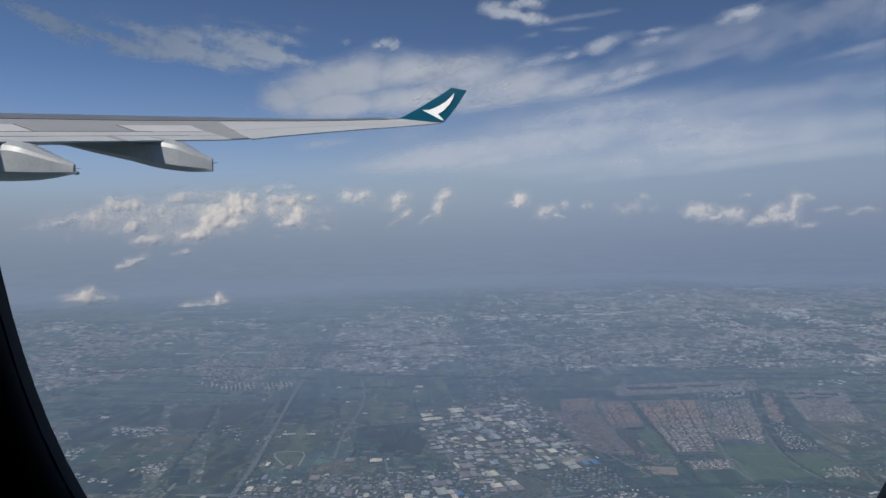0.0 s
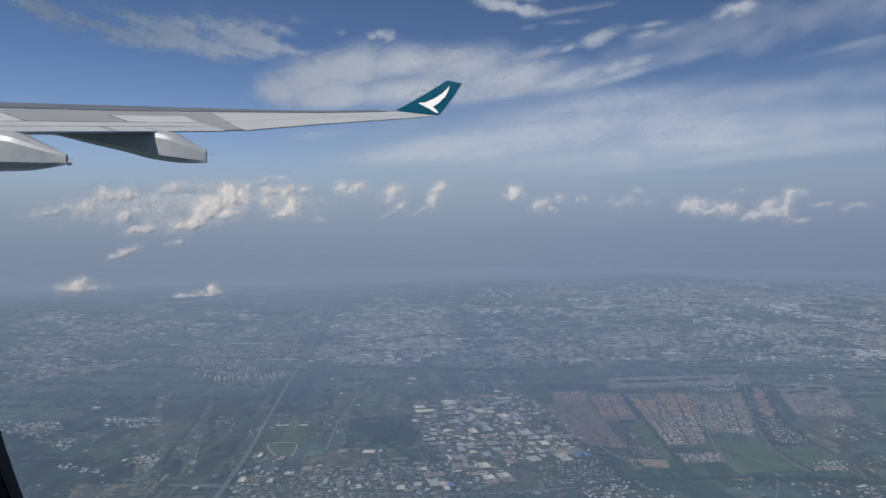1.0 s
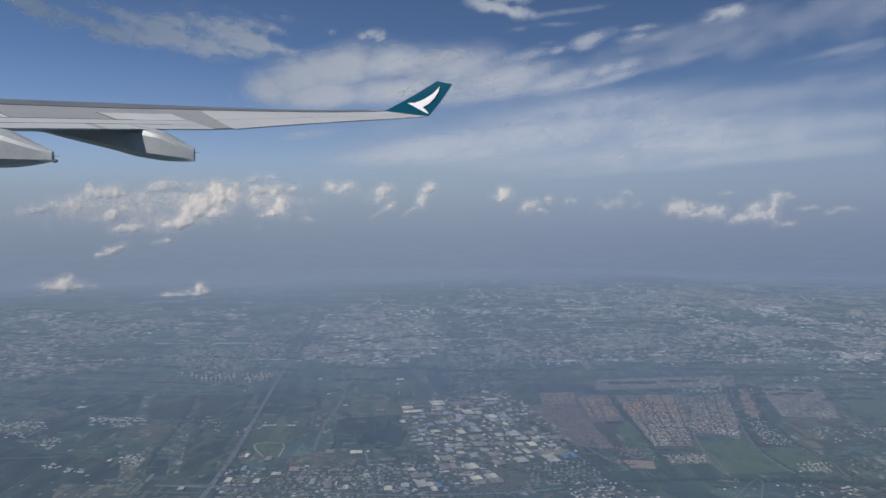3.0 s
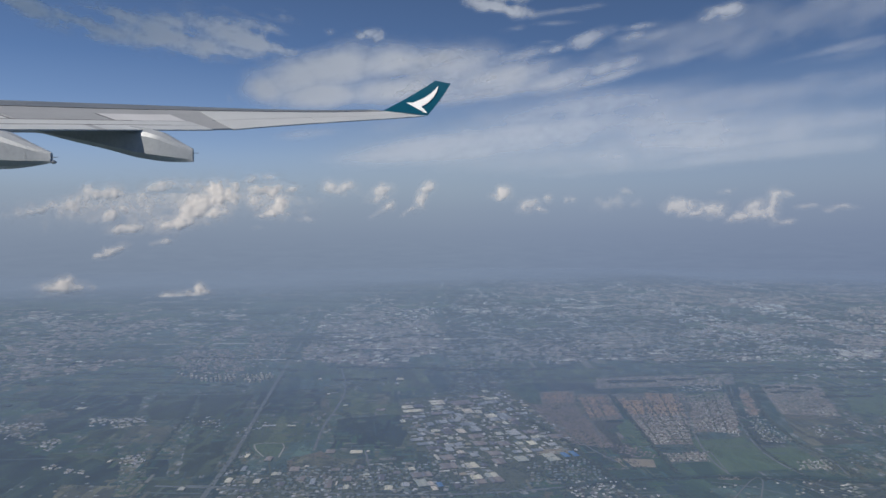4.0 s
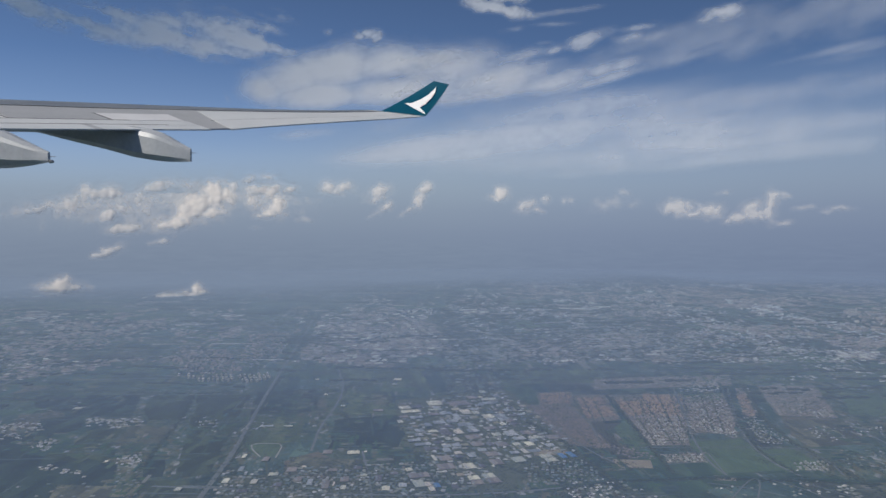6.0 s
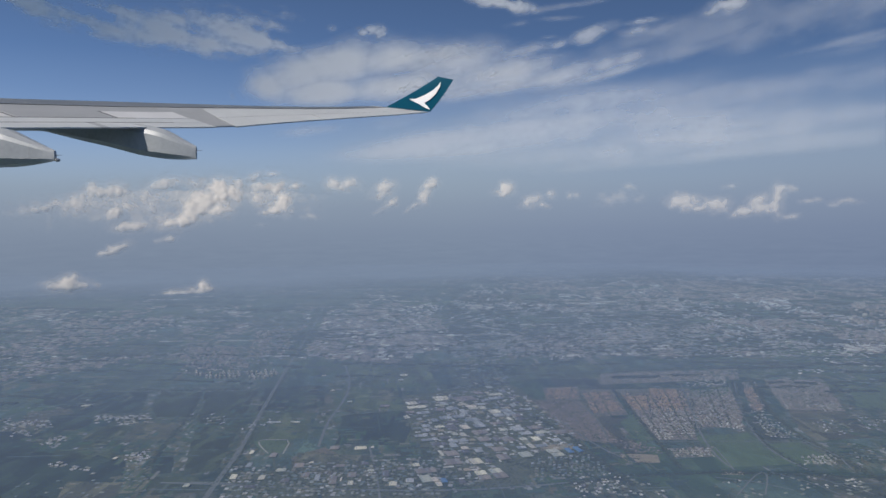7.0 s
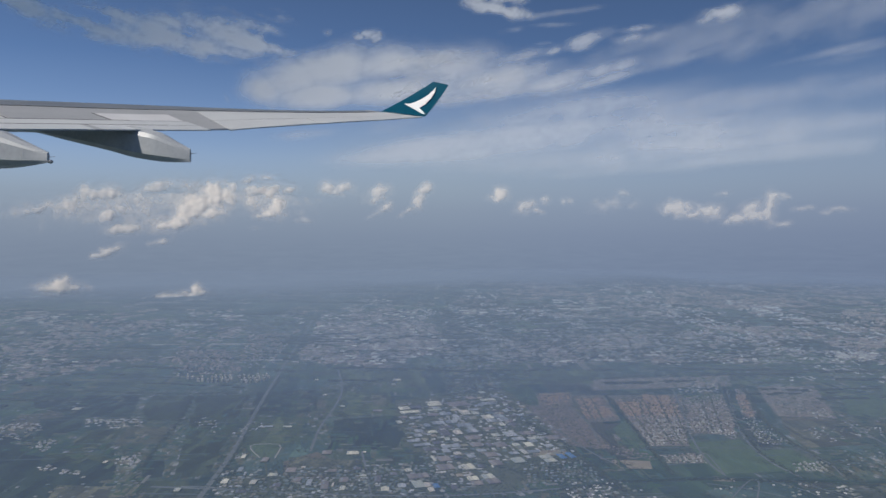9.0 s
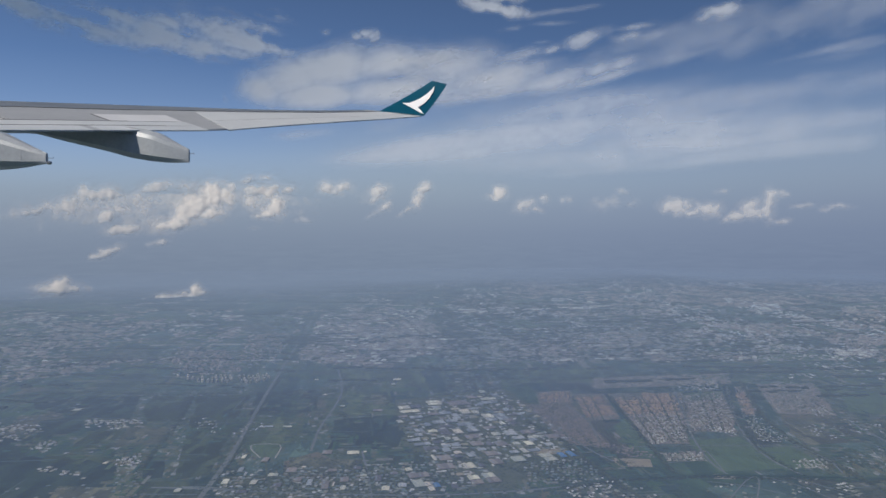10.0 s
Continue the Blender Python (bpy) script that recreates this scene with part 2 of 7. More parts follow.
for crop, scale, turn in ((DARK_FIELD, 0.075, 9), (BLUE_CROP, 0.065, 12), (CROP, 0.06, 8), (STUBBLE, 0.08, 5)):
    strip_fields(crop, scale, turn)
LEAVES = surface("tree_foliage", [(0.3, (0.030, 0.053, 0.045)), (0.7, (0.049, 0.076, 0.057))], 0.15, 0.95, fine=0.3)
HALL_WALL = varied("hall_walls", [(0.0, (0.090, 0.131, 0.093)), (0.4, (0.113, 0.148, 0.099)), (0.75, (0.080, 0.122, 0.091))])
HALL_ROOF = varied("hall_roofs", [
    (0.0, (0.212, 0.227, 0.155)), (0.16, (0.309, 0.294, 0.194)), (0.32, (0.161, 0.190, 0.139)), (0.44, (0.390, 0.338, 0.237)),
    (0.54, (0.183, 0.228, 0.186)), (0.64, (0.260, 0.241, 0.183)), (0.74, (0.609, 0.539, 0.384)), (0.83, (0.135, 0.164, 0.101)), (0.92, (0.800, 0.760, 0.565))], grain=0.7)
BLUE_ROOF = varied("blue_sheet_roof", [(0.0, (0.075, 0.188, 0.360)), (0.5, (0.092, 0.224, 0.426))])
PALE_ROOF = varied("pale_sheet_roof", [(0.0, (0.540, 0.550, 0.450)), (0.35, (0.450, 0.480, 0.415)), (0.7, (0.640, 0.625, 0.500))], grain=0.5)
SLATE_ROOF = varied("slate_sheet_roof", [(0.0, (0.306, 0.344, 0.362)), (0.25, (0.388, 0.419, 0.425)), (0.5, (0.250, 0.285, 0.306)), (0.75, (0.475, 0.494, 0.488))], grain=0.5)
BROWN_ROOF = varied("brown_sheet_roof", [(0.0, (0.270, 0.245, 0.220)), (0.35, (0.335, 0.298, 0.262)), (0.7, (0.215, 0.205, 0.195))], grain=0.5)
DARK_ROOF = varied("dark_sheet_roof", [(0.0, (0.120, 0.128, 0.132)), (0.5, (0.155, 0.158, 0.158))], grain=0.5)
WHITE_ROOF = varied("white_sheet_roof", [(0.0, (0.697, 0.623, 0.509)), (0.5, (0.774, 0.702, 0.569))], grain=0.5)
CREAM_ROOF = varied("cream_sheet_roof", [(0.0, (0.720, 0.680, 0.520)), (0.35, (0.600, 0.575, 0.470)), (0.7, (0.830, 0.800, 0.630))], grain=0.5)
SKYLIGHT = material("skylight_sheet", (0.164, 0.235, 0.291), 0.4)
TOWN = varied("town_roofs", [
    (0.0, (0.158, 0.214, 0.202)), (0.18, (0.212, 0.253, 0.231)), (0.36, (0.198, 0.215, 0.184)), (0.50, (0.140, 0.196, 0.184)),
    (0.64, (0.248, 0.269, 0.220)), (0.78, (0.348, 0.363, 0.355)), (0.88, (0.236, 0.228, 0.172)), (0.95, (0.175, 0.231, 0.240))], island=True, grain=0.3)
FAR_TOWN = varied("far_roofs", [
    (0.0, (0.247, 0.253, 0.247)), (0.3, (0.391, 0.397, 0.385)), (0.55, (0.310, 0.287, 0.265)), (0.75, (0.575, 0.575, 0.540)),
    (0.90, (0.800, 0.793, 0.701))], island=True, grain=0.2)
ORANGE = varied("tower_facades", [(0.0, (0.450, 0.345, 0.245)), (0.3, (0.380, 0.315, 0.245)), (0.6, (0.510, 0.395, 0.280)), (0.85, (0.330, 0.285, 0.245))], grain=0.5)
PINK = varied("row_roofs", [(0.0, (0.275, 0.252, 0.226)), (0.25, (0.330, 0.288, 0.248)), (0.5, (0.200, 0.206, 0.194)), (0.7, (0.400, 0.348, 0.300)), (0.90, (0.520, 0.490, 0.430))], island=True, grain=0.4)
PALE = varied("pale_facades", [(0.0, (0.390, 0.385, 0.360)), (0.3, (0.315, 0.322, 0.268)), (0.6, (0.475, 0.458, 0.420)), (0.85, (0.265, 0.290, 0.245))], grain=0.5)
TAN = varied("tan_roofs", [(0.0, (0.225, 0.188, 0.160)), (0.3, (0.175, 0.158, 0.145)), (0.6, (0.262, 0.220, 0.185)), (0.85, (0.130, 0.132, 0.130))], island=True, grain=0.4)
WHITE_FACADE = varied("white_facades", [(0.0, (0.528, 0.502, 0.465)), (0.4, (0.436, 0.419, 0.394)), (0.75, (0.596, 0.557, 0.493))], grain=0.5)
TILE_ROOF = varied("tile_roofs", [(0.0, (0.235, 0.208, 0.186)), (0.3, (0.195, 0.180, 0.166)), (0.6, (0.275, 0.236, 0.202)), (0.85, (0.155, 0.150, 0.145))], island=True, grain=0.5)
VILLA = varied("villa_roofs", [(0.0, (0.225, 0.248, 0.205)), (0.3, (0.145, 0.172, 0.122)), (0.55, (0.270, 0.298, 0.240)), (0.8, (0.088, 0.120, 0.088))], island=True, grain=0.6)
FAR_WHITE = varied("far_white_roofs", [(0.0, (0.554, 0.581, 0.607)), (0.3, (0.396, 0.436, 0.475)), (0.55, (0.766, 0.766, 0.752)), (0.8, (0.607, 0.581, 0.554))], island=True, grain=0.1)
WHITE_HOUSE = varied("white_house_roofs", [(0.0, (0.564, 0.561, 0.525)), (0.3, (0.403, 0.409, 0.393)), (0.55, (0.706, 0.685, 0.619)), (0.8, (0.514, 0.489, 0.428))], island=True, grain=0.3)
PALE_HOUSE = varied("pale_house_roofs", [(0.0, (0.396, 0.404, 0.403)), (0.3, (0.295, 0.318, 0.272)), (0.55, (0.523, 0.521, 0.500)), (0.8, (0.353, 0.342, 0.274))], island=True, grain=0.3)
PLOTS = varied("field_plots", [
    (0.0, (0.037, 0.083, 0.077)), (0.14, (0.073, 0.123, 0.088)), (0.28, (0.055, 0.119, 0.070)), (0.40, (0.104, 0.144, 0.101)), (0.50, (0.048, 0.090, 0.086)),
    (0.62, (0.087, 0.134, 0.084)), (0.72, (0.132, 0.144, 0.102)), (0.80, (0.064, 0.135, 0.110)), (0.88, (0.163, 0.180, 0.122)), (0.95, (0.217, 0.222, 0.185))], 0.95, True, 0.25)
LANES = varied("lane_dust", [(0.0, (0.092, 0.136, 0.133)), (0.4, (0.063, 0.111, 0.091)), (0.7, (0.120, 0.159, 0.145))], 0.95, True, 0.3)
ORANGE_ROW = varied("orange_rows", [(0.0, (0.420, 0.300, 0.200)), (0.3, (0.320, 0.240, 0.175)), (0.6, (0.480, 0.345, 0.225)), (0.85, (0.210, 0.175, 0.150))], island=True, grain=0.4)
WINDOW_BAND = material("window_band", (0.223, 0.255, 0.214), 0.4)


# ---------------------------------------------------------------- building helpers
def mesh_object(name, bm, mat, parent=None, label=""):
    me = bpy.data.meshes.new(name)
    bm.to_mesh(me)
    bm.free()
    me.materials.append(mat)
    ob = new(name, me)
    if parent is not None:
        ob.parent = parent
    if label:
        ob["label"] = label
    return ob


def part(name, bm, mat, parent, label=""):
    return mesh_object(name, bm, mat, parent, label)


def from_arrays(name, verts, faces, mat, parent=None, smooth=False, crease=0):
    me = bpy.data.meshes.new(name)
    me.from_pydata([tuple(v) for v in verts], [], [tuple(q) for q in faces])
    me.materials.append(mat)
    if smooth:
        me.shade_smooth()
    if crease:
        me.set_sharp_from_angle(angle=radians(crease))
    me.update()
    ob = new(name, me)
    if parent is not None:
        ob.parent = parent
    return ob


def grid_faces(nu, nv, flip=False):
    i, j = np.meshgrid(np.arange(nu - 1), np.arange(nv - 1), indexing="ij")
    a = (i * nv + j).ravel()
    q = np.stack([a, a + nv, a + nv + 1, a + 1], 1)
    return q[:, ::-1] if flip else q


def lattice(ix, iy, seed):
    h = (ix.astype(np.int64) * 374761393 + iy.astype(np.int64) * 668265263 + seed * 974634541) & 0x7FFFFFFF
    h = ((h ^ (h >> 13)) * 1274126177) & 0x7FFFFFFF
    return ((h ^ (h >> 16)) & 0xFFFF) / 65535.0


def value_noise(x, y, seed):
    ix, iy = np.floor(x), np.floor(y)
    fx, fy = x - ix, y - iy
    fx, fy = fx * fx * (3 - 2 * fx), fy * fy * (3 - 2 * fy)
    a, b = lattice(ix, iy, seed), lattice(ix + 1, iy, seed)
    c, d = lattice(ix, iy + 1, seed), lattice(ix + 1, iy + 1, seed)
    return (a * (1 - fx) + b * fx) * (1 - fy) + (c * (1 - fx) + d * fx) * fy


def fbm(x, y, seed, octaves=5, gain=0.55):
    total, amp, norm = 0.0, 1.0, 0.0
    for k in range(octaves):
        total = total + amp * value_noise(x * 2 ** k + 17.3 * k, y * 2 ** k - 9.1 * k, seed + k)
        norm += amp
        amp *= gain
    return total / norm


def smoothstep(a, b, x):
    t = np.clip((x - a) / (b - a), 0, 1)
    return t * t * (3 - 2 * t)


def set_vapour(me, values):
    at = me.attributes.new("vapour", "FLOAT", "POINT")
    at.data.foreach_set("value", np.asarray(values, dtype=np.float32))


# ---------------------------------------------------------------- land: one sheet to the horizon
GROUND = -250.0
n = 120
gx, gy = np.meshgrid(np.linspace(-9000, 9000, n), np.linspace(-9000, 9000, n), indexing="ij")
ground = from_arrays("ground", np.stack([gx.ravel(), gy.ravel(), np.full(gx.size, GROUND)], 1), grid_faces(n, n), FIELDS)
tagged(ground, "flat green and brown farmland plain in patchwork plots", "ground", kind="structure")


LAID = itertools.count()
STREETS = []


def strip(name, points, width, mat, lift, label, category, rounds=3):
    """A road or canal that follows the points, smoothed, lying on the land."""
    p = np.array(points, float)
    for _ in range(rounds):
        q = np.empty((2 * len(p), 2))
        q[0], q[-1] = p[0], p[-1]
        q[1:-1:2] = 0.75 * p[:-1] + 0.25 * p[1:]
        q[2:-1:2] = 0.25 * p[:-1] + 0.75 * p[1:]
        p = q
    STREETS.append((p, width))
    d = np.gradient(p, axis=0)
    d /= np.linalg.norm(d, axis=1, keepdims=True) + 1e-9
    side = np.stack([-d[:, 1], d[:, 0]], 1) * width / 2
    z = np.full((len(p), 1), GROUND + lift + 0.0015 * next(LAID))
    v = np.concatenate([np.hstack([p + side, z]), np.hstack([p - side, z])])
    k = len(p)
    f = [(i, i + k, i + k + 1, i + 1) for i in range(k - 1)]
    ob = from_arrays(name, v, f, mat)
    return tagged(ob, label, category, kind="structure")


def patch(name, corners, mat, lift, label, category):
    """A plot of land with a rounded, uneven outline."""
    c = np.array(corners, float)
    lift += 0.0015 * next(LAID)
    pts = []
    for i in range(len(c)):
        for t in np.linspace(0, 1, 10, endpoint=False):
            q = c[i] * (1 - t) + c[(i + 1) % len(c)] * t
            w = 0.04 * np.linalg.norm(c[i] - c[(i + 1) % len(c)])
            pts.append((q[0] + w * (value_noise(np.array(q[0] / 15), np.array(q[1] / 15), 5) - 0.5),
                        q[1] + w * (value_noise(np.array(q[0] / 15), np.array(q[1] / 15), 9) - 0.5), GROUND + lift))
    ob = from_arrays(name, pts, [tuple(range(len(pts)))], mat)
    return tagged(ob, label, category, kind="structure")


def highway(points, width, label, mat=None):
    return strip("road", points, width, mat or ASPHALT, 0.35, label, "road")


def canal(points, width, label):
    return strip("canal", points, width, WATER, 0.2, label, "canal")


highway([(-417, 2265), (-349, 1720), (-302, 1280), (-270, 1001), (-240, 769), (-235, 689), (-229, 605)], 5.6, "straight pale highway across the fields")
highway([(-194, 1253), (-160, 1093), (-156, 969), (-161, 883), (-153, 779)], 3.7, "curving grey country road between the fields")
highway([(-290, 670), (-276, 669), (-201, 661), (-122, 650), (-13, 644), (63, 652), (143, 670)], 3.7, "grey road along the edge of the town")
highway([(-94, 779), (-79, 705), (-65, 617)], 2.5, "narrow town street running towards the fields")
highway([(-203, 767), (-179, 689), (-157, 617)], 2.5, "narrow dark street into the town", LANE)
highway([(111, 910), (146, 811), (160, 722), (179, 658), (192, 611)], 4.3, "dark road beside the factory quarter", LANE)
highway([(69, 1093), (51, 870), (49, 722), (35, 644)], 2.5, "dark factory street between the halls", LANE)
highway([(255, 1036), (247, 910), (241, 769), (239, 705)], 3.1, "dark tree-lined street past the housing blocks", LANE)
highway([(369, 1093), (329, 924), (304, 833), (288, 740), (291, 697)], 2.5, "pale street between two housing quarters")
highway([(456, 1093), (385, 896), (359, 789), (357, 731), (367, 692)], 3.1, "pale curving road along the canal")
highway([(496, 1134), (432, 924), (415, 822), (419, 722), (425, 624)], 5.0, "long dark road into the distance", LANE)
highway([(535, 910), (525, 833), (523, 769)], 3.1, "grey country road past meadows")
highway([(221, 789), (360, 791), (452, 779)], 1.9, "thin farm road across the meadow")
highway([(78, 1227), (81, 1134), (97, 1054)], 2.5, "short pale road beside the field")
strip("road", [(-188, 755), (-191, 806), (-210, 808), (-229, 806), (-224, 787), (-205, 757)], 1.7, TRACK, 0.35, "pale track round a fenced plot", "road", 1)
canal([(459, 1134), (415, 985), (381, 870), (364, 800)], 4.3, "dark canal beside the villa quarter")
canal([(95, 1188), (210, 1170), (371, 1217), (538, 1253), (868, 1280)], 8.7, "dark canal across the plain")
canal([(97, 661), (182, 689), (270, 695), (366, 689), (461, 676)], 5.0, "dark canal behind the villas")
canal([(-758, 1093), (-622, 1126), (-440, 1093), (-331, 1093)], 7.4, "dark waterway among the fields")
patch("field", [(-239, 809), (-191, 809), (-191, 759), (-213, 763)], MEADOW, 0.15, "fenced green plot", "field")
patch("field", [(291, 811), (360, 822), (361, 714), (285, 702)], MEADOW, 0.12, "wide green meadow beside the canal", "field")
patch("field", [(48, 705), (88, 749), (93, 673), (53, 661)], MEADOW, 0.12, "green field behind the factory halls", "field")
patch("field", [(263, 938), (244, 800), (215, 779), (218, 870)], MEADOW, 0.12, "narrow green field beside the housing", "field")
patch("field", [(633, 1093), (770, 1134), (620, 870), (560, 938)], MEADOW, 0.12, "bright green meadow", "field")
patch("field", [(361, 779), (405, 789), (407, 722), (357, 705)], MEADOW, 0.12, "green meadow beside the long road", "field")
patch("field", [(-441, 673), (-416, 689), (-353, 617), (-416, 605)], MEADOW, 0.12, "green strip fields", "field")
patch("field", [(-167, 1227), (-46, 1253), (-31, 1093), (-155, 1073)], MEADOW, 0.12, "green field before the far factories", "field")
patch("bare_plot", [(185, 749), (227, 744), (222, 719), (184, 722)], SAND, 0.16, "bare sandy building plot", "bare earth")
patch("bare_plot", [(105, 779), (141, 785), (141, 767), (92, 759)], SAND, 0.16, "bare sandy strip beside a factory", "bare earth")
patch("bare_plot", [(277, 697), (299, 695), (295, 682), (273, 684)], SAND, 0.16, "small bare sandy plot", "bare earth")
patch("bare_plot", [(768, 1367), (893, 1412), (851, 1337), (756, 1325)], SAND, 0.16, "pale paved plot", "bare earth")
patch("bare_plot", [(-176, 744), (-145, 779), (-114, 740), (-123, 689), (-165, 697)], BROWN_EARTH, 0.14, "brown ploughed plot", "bare earth")
patch("bare_plot", [(116, 991), (185, 985), (195, 789), (145, 804)], BROWN_EARTH, 0.14, "brown plot under the villa quarter", "bare earth")
patch("bare_plot", [(459, 924), (527, 910), (491, 822), (428, 833)], BROWN_EARTH, 0.14, "brown plot of new ground", "bare earth")
patch("housing_ground", [(252, 1050), (371, 1057), (290, 797), (242, 797)], HOUSING_GROUND, 0.145, "tan paved ground under the housing rows", "ground")
patch("housing_ground", [(367, 1040), (447, 1066), (366, 842), (308, 847)], HOUSING_GROUND, 0.145, "tan paved ground under the housing rows", "ground")
patch("housing_ground", [(199, 1050), (248, 1050), (237, 907), (194, 898)], HOUSING_GROUND, 0.145, "tan paved ground under the housing rows", "ground")
patch("housing_ground", [(145, 1065), (201, 1072), (191, 988), (138, 982)], HOUSING_GROUND, 0.145, "tan paved ground under the housing rows", "ground")
patch("housing_ground", [(511, 1112), (607, 1112), (533, 915), (456, 926)], HOUSING_GROUND, 0.145, "tan paved ground under the housing rows", "ground")
patch("housing_ground", [(242, 1163), (506, 1200), (474, 1113), (240, 1082)], HOUSING_GROUND, 0.145, "tan paved ground under the housing strip", "ground")
patch("housing_ground", [(141, 1598), (260, 1598), (276, 1367), (140, 1378)], YARD, 0.33, "grey-green ground under far housing", "ground")
patch("housing_ground", [(287, 1651), (488, 1713), (472, 1512), (288, 1426)], YARD, 0.33, "grey-green ground under far housing", "ground")
patch("housing_ground", [(411, 1417), (462, 1417), (455, 1294), (399, 1289)], YARD, 0.33, "grey-green ground under far housing", "ground")
patch("bare_plot", [(196, 1202), (231, 1211), (240, 1127), (187, 1127)], BROWN_EARTH, 0.14, "brown plot beside the canal", "bare earth")
highway([(235, 1650), (262, 1500), (284, 1350)], 4.0, "dark street through far housing", LANE)
highway([(150, 1560), (210, 1480), (275, 1440)], 3.4, "dark street through far housing", LANE)
patch("yard", [(-71, 1018), (96, 1093), (157, 870), (155, 755), (58, 655), (9, 655), (-29, 779), (-63, 800)], YARD, 0.10, "grey concrete factory yards", "yard")
patch("yard", [(-232, 697), (-39, 722), (-2, 641), (-12, 611), (-211, 611)], YARD, 0.09, "grey paved town ground", "yard")
patch("field", [(-61, 779), (-25, 769), (-18, 731), (-64, 737)], DARK_FIELD, 0.13, "dark scrub behind the halls", "field")
highway([(-34, 1047), (-10, 845), (9, 658)], 2.2, "narrow factory lane", LANE)
highway([(-62, 891), (58, 910), (132, 901)], 2.2, "narrow factory lane", LANE)
highway([(-41, 769), (56, 779), (149, 755)], 2.2, "narrow factory lane", LANE)
highway([(14, 1069), (24, 857), (36, 661)], 2.0, "narrow factory lane", LANE)
highway([(106, 1054), (100, 822), (101, 689)], 2.0, "narrow factory lane", LANE)
highway([(-239, 708), (-134, 719), (-51, 729)], 2.2, "narrow town street", LANE)
patch("field", [(-381, 1054), (-302, 1054), (-267, 845), (-244, 705), (-278, 689), (-320, 845)], DARK_FIELD, 0.11, "long green crop field beside the highway", "field")
patch("field", [(-451, 1054), (-382, 1047), (-353, 910), (-396, 910), (-431, 969)], DARK_FIELD, 0.11, "grey-green crop field", "field")
patch("field", [(-635, 1054), (-469, 1054), (-429, 929), (-491, 929), (-590, 978)], BLUE_CROP, 0.1, "dark blue-green fields", "field")
patch("field", [(-411, 883), (-354, 878), (-341, 811), (-389, 800)], STUBBLE, 0.12, "pale strip fields", "field")
patch("field", [(-457, 865), (-412, 870), (-391, 789), (-431, 779)], DARK_FIELD, 0.11, "grey-green strip fields", "field")
patch("field", [(-337, 763), (-314, 763), (-290, 697), (-308, 692)], BLUE_CROP, 0.11, "dark blue-green field", "field")
patch("field", [(-455, 775), (-377, 775), (-358, 729), (-446, 749)], DARK_FIELD, 0.11, "green crop field", "field")
patch("field", [(-574, 779), (-463, 767), (-353, 719), (-340, 686), (-385, 670), (-364, 611), (-466, 611)], BLUE_CROP, 0.1, "wide dark field", "field")
patch("field", [(-386, 676), (-340, 686), (-295, 637), (-371, 630)], STUBBLE, 0.11, "brownish strip fields", "field")
patch("field", [(-311, 686), (-260, 686), (-234, 647), (-289, 637)], DARK_FIELD, 0.11, "green field beside the road", "field")
patch("field", [(-294, 1073), (-204, 1093), (-178, 953), (-269, 938)], BLUE_CROP, 0.1, "dark blue-green fields beside the highway", "field")
patch("field", [(-266, 929), (-185, 929), (-178, 811), (-244, 804)], CROP, 0.11, "green fields in strips", "field")
patch("field", [(-195, 1093), (-85, 1093), (-66, 938), (-159, 938)], CROP, 0.105, "grey-green fields", "field")
patch("field", [(-147, 910), (-66, 938), (-49, 845), (-55, 783), (-134, 789)], BLUE_CROP, 0.11, "dark fields before the factories", "field")
patch("field", [(-113, 1054), (-87, 1054), (-85, 985), (-102, 991)], STUBBLE, 0.13, "pale square plot", "field")
patch("field", [(-192, 1253), (-46, 1253), (-22, 1101), (-158, 1093)], CROP, 0.11, "green field before the far factories", "field")
patch("field", [(-173, 759), (-90, 749), (-79, 705), (-159, 697)], STUBBLE, 0.12, "brownish allotments behind the town", "field")
patch("field", [(123, 1280), (288, 1253), (251, 1134), (109, 1126)], CROP, 0.11, "dark wide field", "field")
patch("field", [(655, 1280), (850, 1253), (742, 1093), (583, 1036)], CROP, 0.1, "dark wide field", "field")
patch("field", [(371, 1047), (434, 1062), (416, 1011), (358, 998)], MEADOW, 0.13, "green field behind the housing", "field")
patch("field", [(452, 910), (538, 901), (497, 800), (419, 789)], STUBBLE, 0.105, "brownish new ground", "field")
patch("field", [(205, 1960), (330, 1980), (290, 1800), (190, 1780)], MEADOW, 0.3, "far green fields", "field")
patch("field", [(507, 1307), (554, 1291), (516, 1202), (451, 1188)], CROP, 0.2, "far green field", "field")
patch("field", [(-595, 845), (-513, 850), (-465, 749), (-519, 737)], BLUE_CROP, 0.1, "dark field by the village", "field")
patch("field", [(-546, 918), (-495, 938), (-467, 870), (-496, 822)], BLUE_CROP, 0.1, "dark fields between villages", "field")
patch("field", [(-431, 714), (-343, 692), (-338, 670), (-392, 676)], BLUE_CROP, 0.1, "dark field by the road", "field")
patch("field", [(-399, 755), (-353, 731), (-336, 689), (-395, 714)], BLUE_CROP, 0.1, "dark field between houses", "field")
highway([(266, 630), (311, 689), (321, 686), (292, 630)], 1.6, "narrow pale lane curling among villas")
highway([(263, 676), (297, 664), (324, 641)], 1.6, "narrow pale lane among villas")
highway([(325, 689), (351, 661), (361, 630)], 1.6, "narrow pale lane among villas")
highway([(352, 686), (375, 655), (393, 630)], 1.6, "narrow pale lane among villas")
highway([(116, 985), (138, 891), (166, 779), (185, 737)], 2.2, "pale street along the villa quarter")
highway([(194, 910), (209, 910), (235, 924)], 2, "short pale street")
highway([(-260, 670), (-231, 669), (-206, 661)], 3.5, "pale bare-earth road")
highway([(299, 769), (291, 697)], 1.4, "thin pale farm track")
